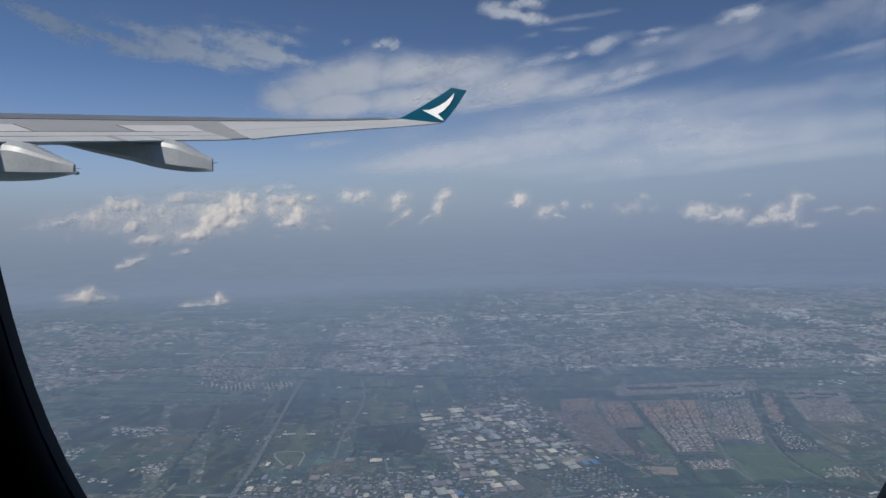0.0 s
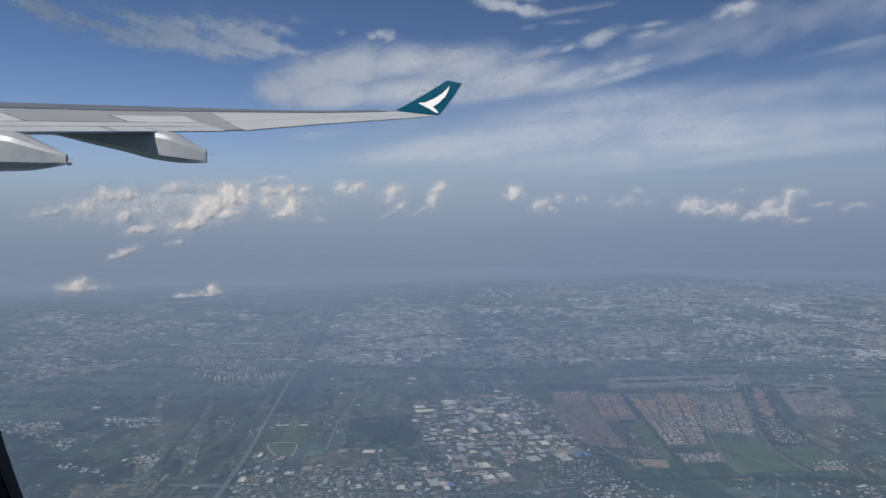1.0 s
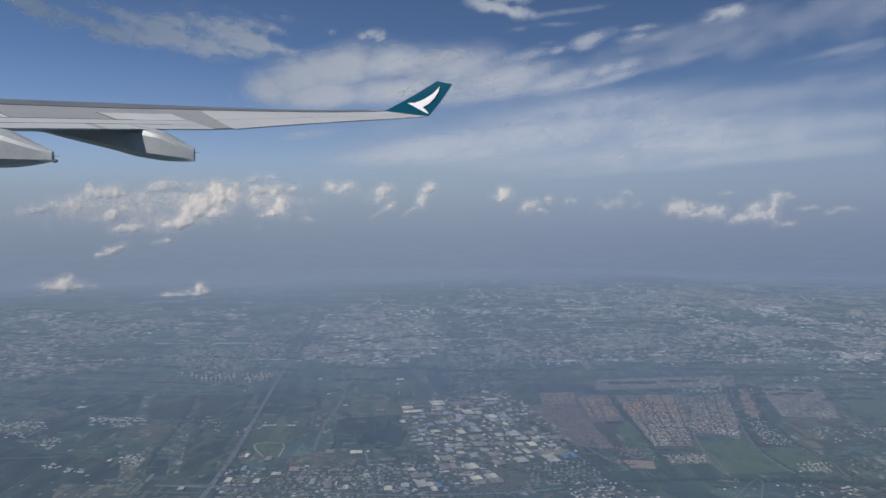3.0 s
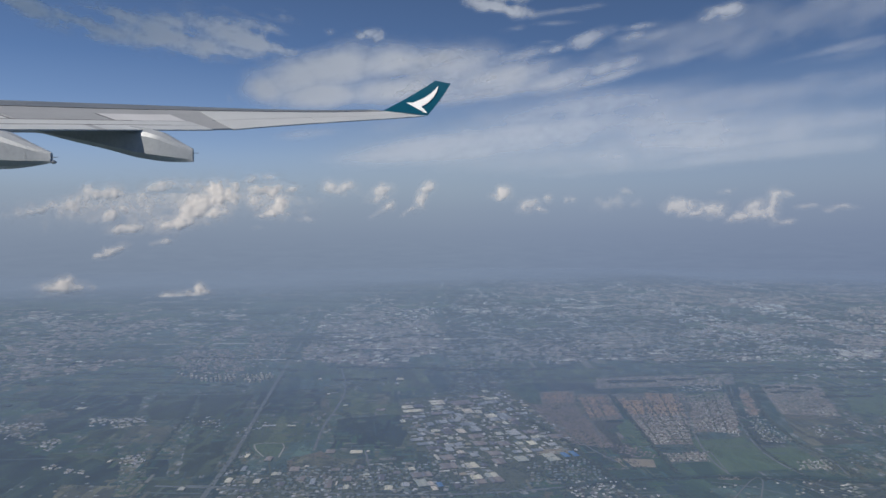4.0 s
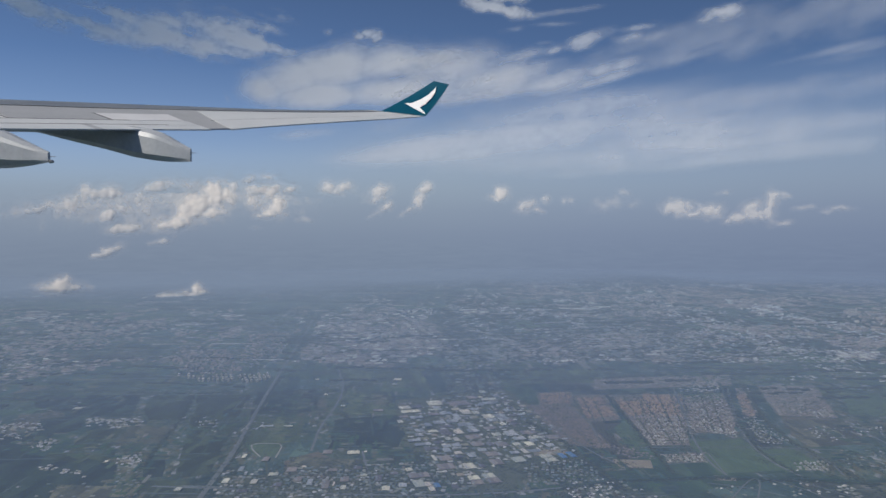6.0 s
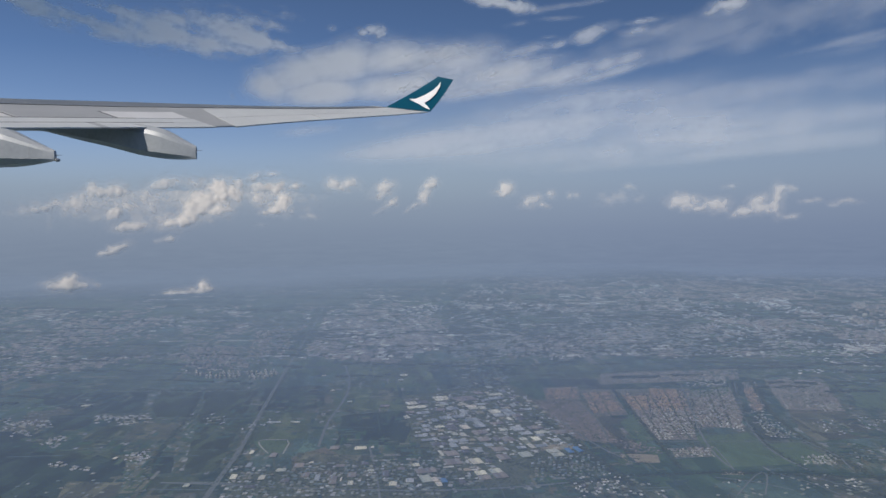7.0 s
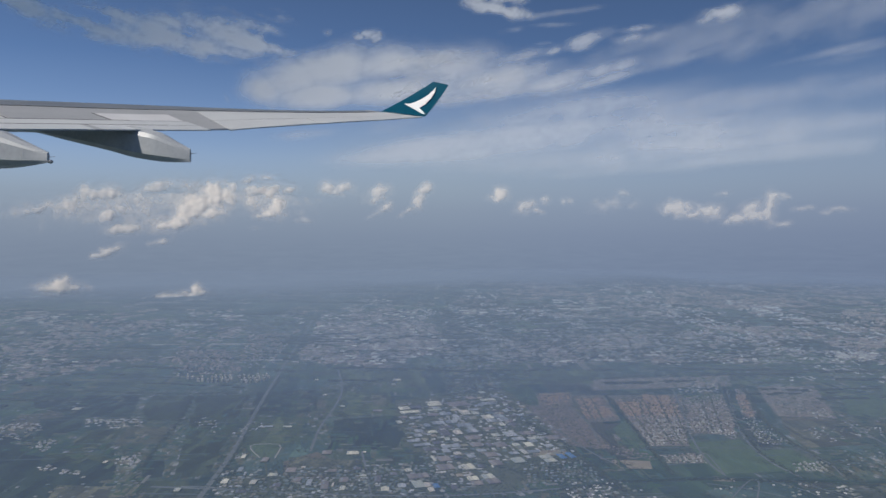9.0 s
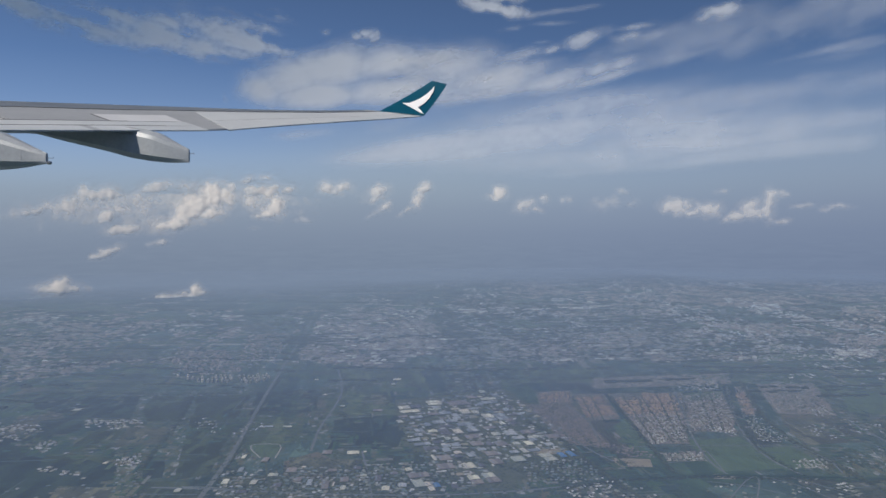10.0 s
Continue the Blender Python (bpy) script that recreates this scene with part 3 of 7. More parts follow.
highway([(413, 779), (421, 737), (411, 697)], 2.2, "pale road to the houses")
highway([(-60, 910), (-22, 912)], 1.6, "pale factory lane")
highway([(177, 985), (194, 910), (185, 800)], 1.6, "dark housing street")
highway([(62, 1054), (55, 1093), (57, 1170)], 2, "pale lane")
highway([(225, 1036), (213, 901)], 1.5, "dark street between housing rows", LANE)
highway([(210, 1036), (200, 901)], 1.5, "dark street between housing rows", LANE)
highway([(275, 1047), (261, 910), (251, 800)], 1.5, "dark street between housing rows", LANE)
highway([(349, 1047), (315, 910), (300, 833)], 1.5, "dark street between housing rows", LANE)
highway([(413, 1054), (351, 850)], 1.5, "dark street between housing rows", LANE)
highway([(188, 978), (243, 985)], 1.5, "dark street between housing rows", LANE)
highway([(342, 938), (406, 953)], 1.5, "dark street between housing rows", LANE)
highway([(257, 978), (348, 991)], 1.5, "dark street between housing rows", LANE)
highway([(241, 813), (296, 817)], 1.5, "dark street between housing rows", LANE)
highway([(301, 1047), (285, 910), (271, 800)], 1.5, "dark street between housing rows", LANE)
highway([(328, 1047), (302, 910), (282, 800)], 1.5, "dark street between housing rows", LANE)
highway([(396, 1054), (339, 850)], 1.5, "dark street between housing rows", LANE)
highway([(251, 938), (335, 944)], 1.5, "dark street between housing rows", LANE)
highway([(248, 891), (323, 901)], 1.5, "dark street between housing rows", LANE)
highway([(249, 840), (304, 845)], 1.5, "dark street between housing rows", LANE)


# ---------------------------------------------------------------- buildings
def inside(x, y, poly):
    hit = np.zeros(np.shape(x), bool)
    for (x1, y1), (x2, y2) in zip(poly, poly[1:] + poly[:1]):
        cross = (y1 > y) != (y2 > y)
        hit ^= cross & (x < (x2 - x1) * (y - y1) / (y2 - y1 + 1e-9) + x1)
    return hit


# open fields and water between the far towns
CLEARINGS = [[(173, 1720), (192, 1994), (538, 2049), (745, 1968), (637, 1701), (449, 1825)], [(235, 1253), (240, 1337), (523, 1349), (864, 1325), (794, 1217), (527, 1227)],
             [(552, 1011), (654, 1227), (817, 1253), (594, 910), (559, 938)],
             [(-66, 1627), (-50, 2077), (206, 2136), (171, 1701), (60, 1575)], [(209, 2077), (276, 2870), (377, 2317), (510, 2077)],
             [(-688, 1054), (-769, 1179), (-596, 1227), (-454, 1202), (-349, 1093), (-469, 1054)], [(-692, 1720), (-783, 2077), (-569, 1882), (-538, 1337), (-605, 1337)],
             [(-267, 1054), (-349, 1337), (-233, 1253), (-161, 1054)]]

# open strip along the highway
VERGE = [(-322, 1240), (-288, 1240), (-330, 1720), (-394, 2265), (-442, 2265), (-370, 1720)]


def off_clearings(x, y):
    """Which places lie outside the clearings; the edges are ragged, and a few farms stand on the open ground."""
    ok = np.ones(np.shape(x), bool)
    wx, wy = x + 90 * (fbm(x / 80, y / 120, 301, 3) - 0.5), y + 160 * (fbm(x / 80, y / 120, 302, 3) - 0.5)
    for poly in CLEARINGS:
        ok &= ~inside(wx, wy, poly)
    ok = ok | (fbm(x / 50, y / 75, 77, 4) > 0.55) | (lattice(np.floor(x * 7), np.floor(y * 7), 77) < 0.15)
    return ok & ~inside(x, y, VERGE)


def clear_of_streets(q, margin=0.45):
    """Which places lie off every road."""
    ok = np.ones(len(q), bool)
    lo, hi = q.min(0) - 6, q.max(0) + 6
    for p, width in STREETS:
        a, e = p[:-1], p[1:]
        near = (np.maximum(a, e) > lo).all(1) & (np.minimum(a, e) < hi).all(1)
        for s0, s1 in zip(a[near], e[near]):
            run = s1 - s0
            t = np.clip(((q - s0) @ run) / (run @ run + 1e-9), 0, 1)
            ok &= np.linalg.norm(q - s0 - t[:, None] * run, axis=1) > width / 2 + margin
    return ok


def spots(poly, du, dv, turn, jitter, keep, rng):
    """Places on a turned lattice inside a plot."""
    p = np.array(poly)
    c, r = p.mean(0), np.abs(p - p.mean(0)).max() * 1.5
    u, v = np.meshgrid(np.arange(-r, r, du), np.arange(-r, r, dv), indexing="ij")
    u = u + rng.uniform(-jitter, jitter, u.shape) * du
    v = v + rng.uniform(-jitter, jitter, v.shape) * dv
    a = radians(turn)
    x = c[0] + u * math.cos(a) - v * math.sin(a)
    y = c[1] + u * math.sin(a) + v * math.cos(a)
    ok = inside(x, y, poly) & (rng.random(u.shape) < keep)
    q = np.stack([x[ok], y[ok]], 1)
    return q[clear_of_streets(q)] if len(q) else q


def box_block(name, places, sizes, turns, mat, base=GROUND, gable=0.0):
    """Many plain far-off houses as one mesh: walls and a flat or ridged roof each."""
    k = len(places)
    if k == 0:
        places, sizes, turns, k = np.zeros((1, 2)), np.ones((1, 3)), np.zeros(1), 1
    sx = np.array([-1, 1, 1, -1, -1, 1, 1, -1, -1, 1]) / 2
    sy = np.array([-1, -1, 1, 1, -1, -1, 1, 1, 0, 0]) / 2
    sz = np.array([0, 0, 0, 0, 1, 1, 1, 1, 1 + gable, 1 + gable])
    lx, ly = sx * sizes[:, :1], sy * sizes[:, 1:2]
    lz = sz * sizes[:, 2:]
    c, s = np.cos(turns)[:, None], np.sin(turns)[:, None]
    v = np.stack([places[:, :1] + lx * c - ly * s, places[:, 1:2] + lx * s + ly * c, base + lz], 2).reshape(-1, 3)
    o = np.arange(k)[:, None] * 10
    quads = [(0, 1, 5, 4), (1, 2, 6, 5), (2, 3, 7, 6), (3, 0, 4, 7), (4, 5, 9, 8), (7, 8, 9, 6)]
    f = np.concatenate([o + np.array(q) for q in quads]).tolist()
    t = np.concatenate([o + np.array(q) for q in ((5, 6, 9), (4, 8, 7))]).tolist()
    return from_arrays(name, v, f + t, mat)


def quarter(name, poly, du, dv, turn, size, mat, label, category, keep=0.8, jitter=0.22, gable=0.35, seed=1):
    rng = np.random.default_rng(seed)
    p = np.array(spots(poly, du, dv, turn, jitter, keep, rng)).reshape(-1, 2)
    p = p[~inside(p[:, 0], p[:, 1], VERGE)]
    s = np.array(size) * rng.uniform(0.65, 1.35, (len(p), 3))
    ob = box_block(name, p, s, np.full(len(p), radians(turn)) + (rng.random(len(p)) < 0.25) * math.pi / 2, mat, gable=gable)
    return tagged(ob, label, category, kind="stuff")


def hall(length, width, height, roof_mat, skylights):
    """A factory hall: walls, an overhanging low-pitched roof with ridge, and strips of skylight."""
    bm = bmesh.new()
    bmesh.ops.create_cube(bm, size=1)
    bmesh.ops.scale(bm, vec=(length, width, height), verts=bm.verts)
    bmesh.ops.translate(bm, vec=(0, 0, height / 2), verts=bm.verts)
    body = mesh_object("factory_hall", bm, HALL_WALL)
    bm = bmesh.new()
    o, rise = 0.2, width * 0.07
    pts = []
    for x in (-length / 2 - o, length / 2 + o):
        for y, z in ((-width / 2 - o, 0.02), (-width / 2 - o, 0.3), (0, 0.3 + rise), (width / 2 + o, 0.3), (width / 2 + o, 0.02)):
            pts.append(bm.verts.new((x, y, height + z)))
    for j in range(5):
        bm.faces.new((pts[j], pts[(j + 1) % 5], pts[5 + (j + 1) % 5], pts[5 + j]))
    bm.faces.new(pts[:5][::-1])
    bm.faces.new(pts[5:])
    roof = part("roof", bm, roof_mat, body)
    for k in range(skylights):
        x = (k + 0.5) / skylights * length - length / 2
        bm = bmesh.new()
        for y0, y1 in ((-width * 0.42, -width * 0.08), (width * 0.08, width * 0.42)):
            q = [bm.verts.new((x + dx, y, height + 0.34 + rise * (1 - abs(y) / (width / 2)))) for dx, y in ((-0.4, y0), (0.4, y0), (0.4, y1), (-0.4, y1))]
            bm.faces.new(q)
        part("skylight", bm, SKYLIGHT, roof)
    return body


def halls(poly, turn, du, dv, kinds, label, group, seed, keep=0.78, limit=300):
    rng = np.random.default_rng(seed)
    p = spots(poly, du, dv, turn, 0.24, keep, rng)
    for x, y in p[:limit]:
        if not free(x, y, 3.5):
            continue
        proto = kinds[int(rng.integers(len(kinds)))]
        ob = copy_thing(proto, pose(x, y, GROUND + 0.1, 0, 0, turn + rng.uniform(-4, 4) + (90 if rng.random() < 0.3 else 0)))
        tagged(ob, label, "factory", group=group)


STANDING = []


ADJECTIVE = {"cream_sheet_roof": "cream sheet-roofed", "pale_sheet_roof": "pale grey sheet-roofed", "slate_sheet_roof": "blue-grey sheet-roofed", "brown_sheet_roof": "worn brown-grey",
             "dark_sheet_roof": "dark grey", "white_sheet_roof": "sunlit white-roofed", "blue_sheet_roof": "bright blue-roofed"}
NOUN = {"factory": "factory hall", "works": "works building", "shed": "farm shed"}
yard_rng = np.random.default_rng(400)


def works(name, lot, mat, turn, tail, category="factory", group="", tall=1.0):
    """The halls of one works lot, in rows with lanes between them."""
    cx, cy, w, d = lot
    STANDING.append((cx, cy, w, d))
    nx, ny = max(1, round(w / 22)), max(1, round(d / 15))
    c, s = math.cos(radians(turn)), math.sin(radians(turn))
    for i in range(nx):
        for j in range(ny):
            roof_mat = mat
            if nx * ny > 1 and yard_rng.random() < 0.28:
                roof_mat = (PALE_ROOF, SLATE_ROOF, CREAM_ROOF, BROWN_ROOF, DARK_ROOF, SLATE_ROOF, WHITE_ROOF)[int(yard_rng.integers(7))]
            u, v = ((i + 0.5) / nx - 0.5) * w, ((j + 0.5) / ny - 0.5) * d
            sw, sd = w / nx * yard_rng.uniform(0.84, 0.95), d / ny * yard_rng.uniform(0.74, 0.90)
            works_hall(name, cx + u * c - v * s, cy + u * s + v * c, sw, sd, roof_mat, turn, tall * yard_rng.uniform(0.75, 1.5),
                       f"{ADJECTIVE[roof_mat.name]} {NOUN[category]} {tail}", category, group)


def works_hall(name, cx, cy, w, d, mat, turn, tall, label, category, group):
    """One hall: walls, a row of low-pitched roofs side by side, roof lights on the wide ones, a vent house on some."""
    bm = bmesh.new()
    bmesh.ops.create_cube(bm, size=1)
    bmesh.ops.scale(bm, vec=(w, d, tall), verts=bm.verts)
    bmesh.ops.translate(bm, vec=(0, 0, tall / 2), verts=bm.verts)
    body = mesh_object(name, bm, HALL_WALL)
    ridges = max(1, round(w / 6))
    step = w / ridges
    for k in range(ridges):
        bm = bmesh.new()
        x0 = -w / 2 + k * step
        rise = min(0.9, step * 0.09)
        pts = []
        for y in (-d / 2 - 0.25, d / 2 + 0.25):
            for x, z in ((x0 + 0.06, 0.02), (x0 + 0.06, 0.22), (x0 + step / 2, 0.22 + rise), (x0 + step - 0.06, 0.22), (x0 + step - 0.06, 0.02)):
                pts.append(bm.verts.new((x, y, tall + z)))
        for q in range(5):
            bm.faces.new((pts[q], pts[5 + q], pts[5 + (q + 1) % 5], pts[(q + 1) % 5]))
        bm.faces.new(pts[:5])
        bm.faces.new(pts[5:][::-1])
        roof = part("roof", bm, mat, body)
        if step > 5 and k % 2 == 0:
            bm = bmesh.new()
            for y0 in (-0.36, -0.12, 0.12):
                ya, yb = y0 * d, (y0 + 0.16) * d
                bm.faces.new([bm.verts.new((x0 + step * fx, y, tall + 0.26 + rise * 2 * fx)) for fx, y in ((0.18, ya), (0.36, ya), (0.36, yb), (0.18, yb))])
            part("skylight", bm, SKYLIGHT, roof, "pale strip of roof lights")
    body.matrix_world = pose(cx, cy, GROUND + 0.1, 0, 0, turn)
    return tagged(body, label, category, group=group)


def free(x, y, margin=1.0):
    return all(abs(x - cx) > w / 2 + margin or abs(y - cy) > d / 2 + margin * 1.5 for cx, cy, w, d in STANDING)


F1, F2 = "halls of the factory quarter", "works of the town by the fields"
works("factory_hall", (-48, 973, 33.5, 18.9), BROWN_ROOF, 16, "in a close row of halls", "factory", F1, 0.99)
works("factory_hall", (-47, 950, 29.8, 15.4), CREAM_ROOF, 17.5, "with a small yard", "factory", F1, 1.10)
works("factory_hall", (-55, 922, 13.7, 12.1), BROWN_ROOF, 14.5, "among low sheds", "factory", F1, 1.21)
works("factory_hall", (-37, 919, 20.2, 12.0), SLATE_ROOF, 16, "beside a dark street", "factory", F1, 1.32)
works("factory_hall", (-58, 899, 8.4, 13.8), PALE_ROOF, 17.5, "in a close row of halls", "factory", F1, 0.88)
works("factory_hall", (-14, 996, 23.4, 25.4), CREAM_ROOF, 14.5, "with a small yard", "factory", F1, 0.99)
works("factory_hall", (-12, 958, 21.7, 7.8), PALE_ROOF, 16, "among low sheds", "factory", F1, 1.10)
works("factory_hall", (21, 994, 32.7, 28.1), BROWN_ROOF, 17.5, "beside a dark street", "factory", F1, 1.21)
works("factory_hall", (30, 944, 15.5, 25.4), CREAM_ROOF, 14.5, "in a close row of halls", "factory", F1, 1.32)
works("factory_hall", (44, 944, 9.6, 15.2), PALE_ROOF, 16, "with a small yard", "factory", F1, 0.88)
works("factory_hall", (61, 1067, 12.5, 16.2), PALE_ROOF, 17.5, "among low sheds", "factory", F1, 0.99)
works("factory_hall", (67, 1020, 27.1, 14.8), PALE_ROOF, 14.5, "beside a dark street", "factory", F1, 1.10)
works("factory_hall", (66, 994, 21.8, 16.9), SLATE_ROOF, 16, "in a close row of halls", "factory", F1, 1.21)
works("factory_hall", (42, 1030, 14.5, 21.1), BROWN_ROOF, 17.5, "with a small yard", "factory", F1, 1.32)
works("factory_hall", (70, 917, 33.0, 35.9), SLATE_ROOF, 14.5, "among low sheds", "factory", F1, 0.88)
works("factory_hall", (89, 895, 12.6, 29.7), WHITE_ROOF, 16, "beside a dark street", "factory", F1, 0.99)
works("factory_hall", (77, 884, 8.3, 11.1), CREAM_ROOF, 17.5, "in a close row of halls", "factory", F1, 1.10)
works("factory_hall", (-6, 935, 35.1, 14.9), SLATE_ROOF, 14.5, "with a small yard", "factory", F1, 1.21)
works("factory_hall", (2, 895, 35.0, 16.0), SLATE_ROOF, 16, "among low sheds", "factory", F1, 1.32)
works("factory_hall", (2, 874, 20.5, 10.9), DARK_ROOF, 17.5, "beside a dark street", "factory", F1, 0.88)
works("factory_hall", (27, 883, 20.0, 13.3), SLATE_ROOF, 14.5, "in a close row of halls", "factory", F1, 0.99)
works("factory_hall", (-21, 881, 9.7, 15.5), SLATE_ROOF, 16, "with a small yard", "factory", F1, 1.10)
works("factory_hall", (-31, 856, 12.1, 14.6), SLATE_ROOF, 17.5, "among low sheds", "factory", F1, 1.21)
works("factory_hall", (-31, 836, 10.5, 11.9), SLATE_ROOF, 14.5, "beside a dark street", "factory", F1, 1.32)
works("factory_hall", (1, 849, 16.0, 26.7), DARK_ROOF, 16, "in a close row of halls", "factory", F1, 0.88)
works("factory_hall", (18, 850, 12.0, 20.6), WHITE_ROOF, 17.5, "with a small yard", "factory", F1, 0.99)
works("factory_hall", (15, 820, 7.7, 15.3), CREAM_ROOF, 14.5, "among low sheds", "factory", F1, 1.10)
works("factory_hall", (5, 820, 7.1, 11.5), PALE_ROOF, 16, "beside a dark street", "factory", F1, 1.21)
works("factory_hall", (36, 854, 14.7, 14.5), SLATE_ROOF, 17.5, "in a close row of halls", "factory", F1, 1.32)
works("factory_hall", (36, 830, 20.8, 17.7), BROWN_ROOF, 14.5, "with a small yard", "factory", F1, 0.88)
works("factory_hall", (-36, 815, 17.2, 11.4), SLATE_ROOF, 16, "among low sheds", "factory", F1, 0.99)
works("factory_hall", (-25, 799, 23.2, 9.1), SLATE_ROOF, 17.5, "beside a dark street", "factory", F1, 1.10)
works("factory_hall", (-14, 784, 21.5, 12.3), DARK_ROOF, 14.5, "in a close row of halls", "factory", F1, 1.21)
works("factory_hall", (-7, 806, 12.6, 11.1), DARK_ROOF, 16, "with a small yard", "factory", F1, 1.32)
works("factory_hall", (59, 867, 19.0, 12.9), BROWN_ROOF, 17.5, "among low sheds", "factory", F1, 0.88)
works("factory_hall", (65, 839, 11.8, 14.1), PALE_ROOF, 14.5, "beside a dark street", "factory", F1, 0.99)
works("factory_hall", (83, 843, 15.8, 20.3), SLATE_ROOF, 16, "in a close row of halls", "factory", F1, 1.10)
works("factory_hall", (105, 846, 22.5, 14.3), BROWN_ROOF, 17.5, "with a small yard", "factory", F1, 1.21)
works("factory_hall", (91, 821, 16.7, 13.4), SLATE_ROOF, 14.5, "among low sheds", "factory", F1, 1.32)
works("factory_hall", (111, 828, 18.8, 9.8), PALE_ROOF, 16, "beside a dark street", "factory", F1, 0.88)
works("factory_hall", (101, 803, 10.7, 16.6), CREAM_ROOF, 17.5, "in a close row of halls", "factory", F1, 0.99)
works("factory_hall", (133, 829, 17.5, 19.6), BROWN_ROOF, 14.5, "with a small yard", "factory", F1, 1.10)
works("factory_hall", (39, 800, 16.3, 18.3), BROWN_ROOF, 16, "among low sheds", "factory", F1, 1.21)
works("factory_hall", (54, 800, 8.1, 18.3), DARK_ROOF, 17.5, "beside a dark street", "factory", F1, 1.32)
works("factory_hall", (68, 800, 15.7, 18.3), BROWN_ROOF, 14.5, "in a close row of halls", "factory", F1, 0.88)
works("factory_hall", (86, 801, 10.0, 9.2), PALE_ROOF, 16, "with a small yard", "factory", F1, 0.99)
works("factory_hall", (92, 774, 7.3, 18.8), CREAM_ROOF, 17.5, "among low sheds", "factory", F1, 1.10)
works("factory_hall", (54, 765, 15.6, 16.7), BROWN_ROOF, 14.5, "beside a dark street", "factory", F1, 1.21)
works("factory_hall", (31, 758, 10.1, 14.8), SLATE_ROOF, 16, "in a close row of halls", "factory", F1, 1.32)
works("factory_hall", (16, 770, 9.7, 8.5), WHITE_ROOF, 17.5, "with a small yard", "factory", F1, 0.88)
works("factory_hall", (16, 756, 9.5, 11.4), DARK_ROOF, 14.5, "among low sheds", "factory", F1, 0.99)
works("factory_hall", (80, 768, 12.6, 8.4), SLATE_ROOF, 16, "beside a dark street", "factory", F1, 1.10)
works("factory_hall", (1, 751, 16.5, 19.4), BROWN_ROOF, 17.5, "in a close row of halls", "factory", F1, 1.21)
works("factory_hall", (2, 723, 21.0, 19.4), BROWN_ROOF, 14.5, "with a small yard", "factory", F1, 1.32)
works("factory_hall", (-11, 752, 4.1, 21.0), CREAM_ROOF, 16, "among low sheds", "factory", F1, 0.88)
works("factory_hall", (27, 725, 14.8, 19.5), CREAM_ROOF, 17.5, "beside a dark street", "factory", F1, 0.99)
works("factory_hall", (40, 726, 8.0, 12.0), DARK_ROOF, 14.5, "in a close row of halls", "factory", F1, 1.10)
works("factory_hall", (57, 737, 13.9, 20.2), BROWN_ROOF, 16, "with a small yard", "factory", F1, 1.21)
works("factory_hall", (82, 744, 14.6, 19.0), PALE_ROOF, 17.5, "among low sheds", "factory", F1, 1.32)
works("factory_hall", (32, 684, 12.9, 26.8), BROWN_ROOF, 14.5, "beside a dark street", "factory", F1, 0.88)
works("factory_hall", (48, 689, 14.6, 29.9), BROWN_ROOF, 16, "in a close row of halls", "factory", F1, 0.99)
works("factory_hall", (116, 751, 15.9, 25.8), PALE_ROOF, 17.5, "with a small yard", "factory", F1, 1.10)
works("factory_hall", (132, 756, 8.3, 18.0), BLUE_ROOF, 14.5, "among low sheds", "factory", F1, 1.21)
works("factory_hall", (143, 762, 7.2, 21.6), BLUE_ROOF, 16, "beside a dark street", "factory", F1, 1.32)
works("factory_hall", (-37, 714, 7.8, 8.7), CREAM_ROOF, 17.5, "in a close row of halls", "factory", F1, 0.88)
works("factory_hall", (-26, 697, 23.0, 13.9), BROWN_ROOF, 14.5, "with a small yard", "factory", F1, 0.99)
works("factory_hall", (-25, 673, 12.1, 20.7), PALE_ROOF, 16, "among low sheds", "factory", F1, 1.10)
works("factory_hall", (-14, 665, 6.3, 26.6), CREAM_ROOF, 17.5, "beside a dark street", "factory", F1, 1.21)
works("factory_hall", (-7, 669, 6.3, 12.8), BLUE_ROOF, 14.5, "in a close row of halls", "factory", F1, 1.32)
works("works_building", (-52, 703, 8.8, 7.9), BROWN_ROOF, 3, "with a small yard", "works", F2, 0.80)
works("works_building", (-67, 688, 8.2, 20.6), DARK_ROOF, 4.5, "among low sheds", "works", F2, 0.90)
works("works_building", (-57, 661, 9.1, 12.0), CREAM_ROOF, 1.5, "beside a dark street", "works", F2, 1.00)
works("works_building", (-41, 669, 9.2, 11.3), SLATE_ROOF, 3, "in a close row of houses", "works", F2, 1.10)
works("works_building", (-220, 681, 7.3, 12.7), CREAM_ROOF, 4.5, "with a small yard", "works", F2, 1.20)
works("works_building", (-196, 655, 12.3, 7.9), DARK_ROOF, 1.5, "among low sheds", "works", F2, 0.80)
works("works_building", (-224, 759, 5.2, 13.2), CREAM_ROOF, 3, "beside a dark street", "works", F2, 0.90)
works("works_building", (-191, 679, 7.2, 12.7), CREAM_ROOF, 4.5, "in a close row of houses", "works", F2, 1.00)
works("works_building", (-197, 748, 8.4, 15.3), BROWN_ROOF, 1.5, "with a small yard", "works", F2, 1.10)
works("works_building", (-215, 717, 6.3, 16.5), SLATE_ROOF, 3, "among low sheds", "works", F2, 1.20)
works("works_building", (-118, 672, 8.0, 23.8), BROWN_ROOF, 4.5, "beside a dark street", "works", F2, 0.80)
works("works_building", (-110, 673, 2.1, 12.4), WHITE_ROOF, 1.5, "in a close row of houses", "works", F2, 0.90)
works("works_building", (-135, 679, 5.5, 17.9), SLATE_ROOF, 3, "with a small yard", "works", F2, 1.00)
works("works_building", (-101, 685, 9.9, 13.9), BROWN_ROOF, 4.5, "among low sheds", "works", F2, 1.10)
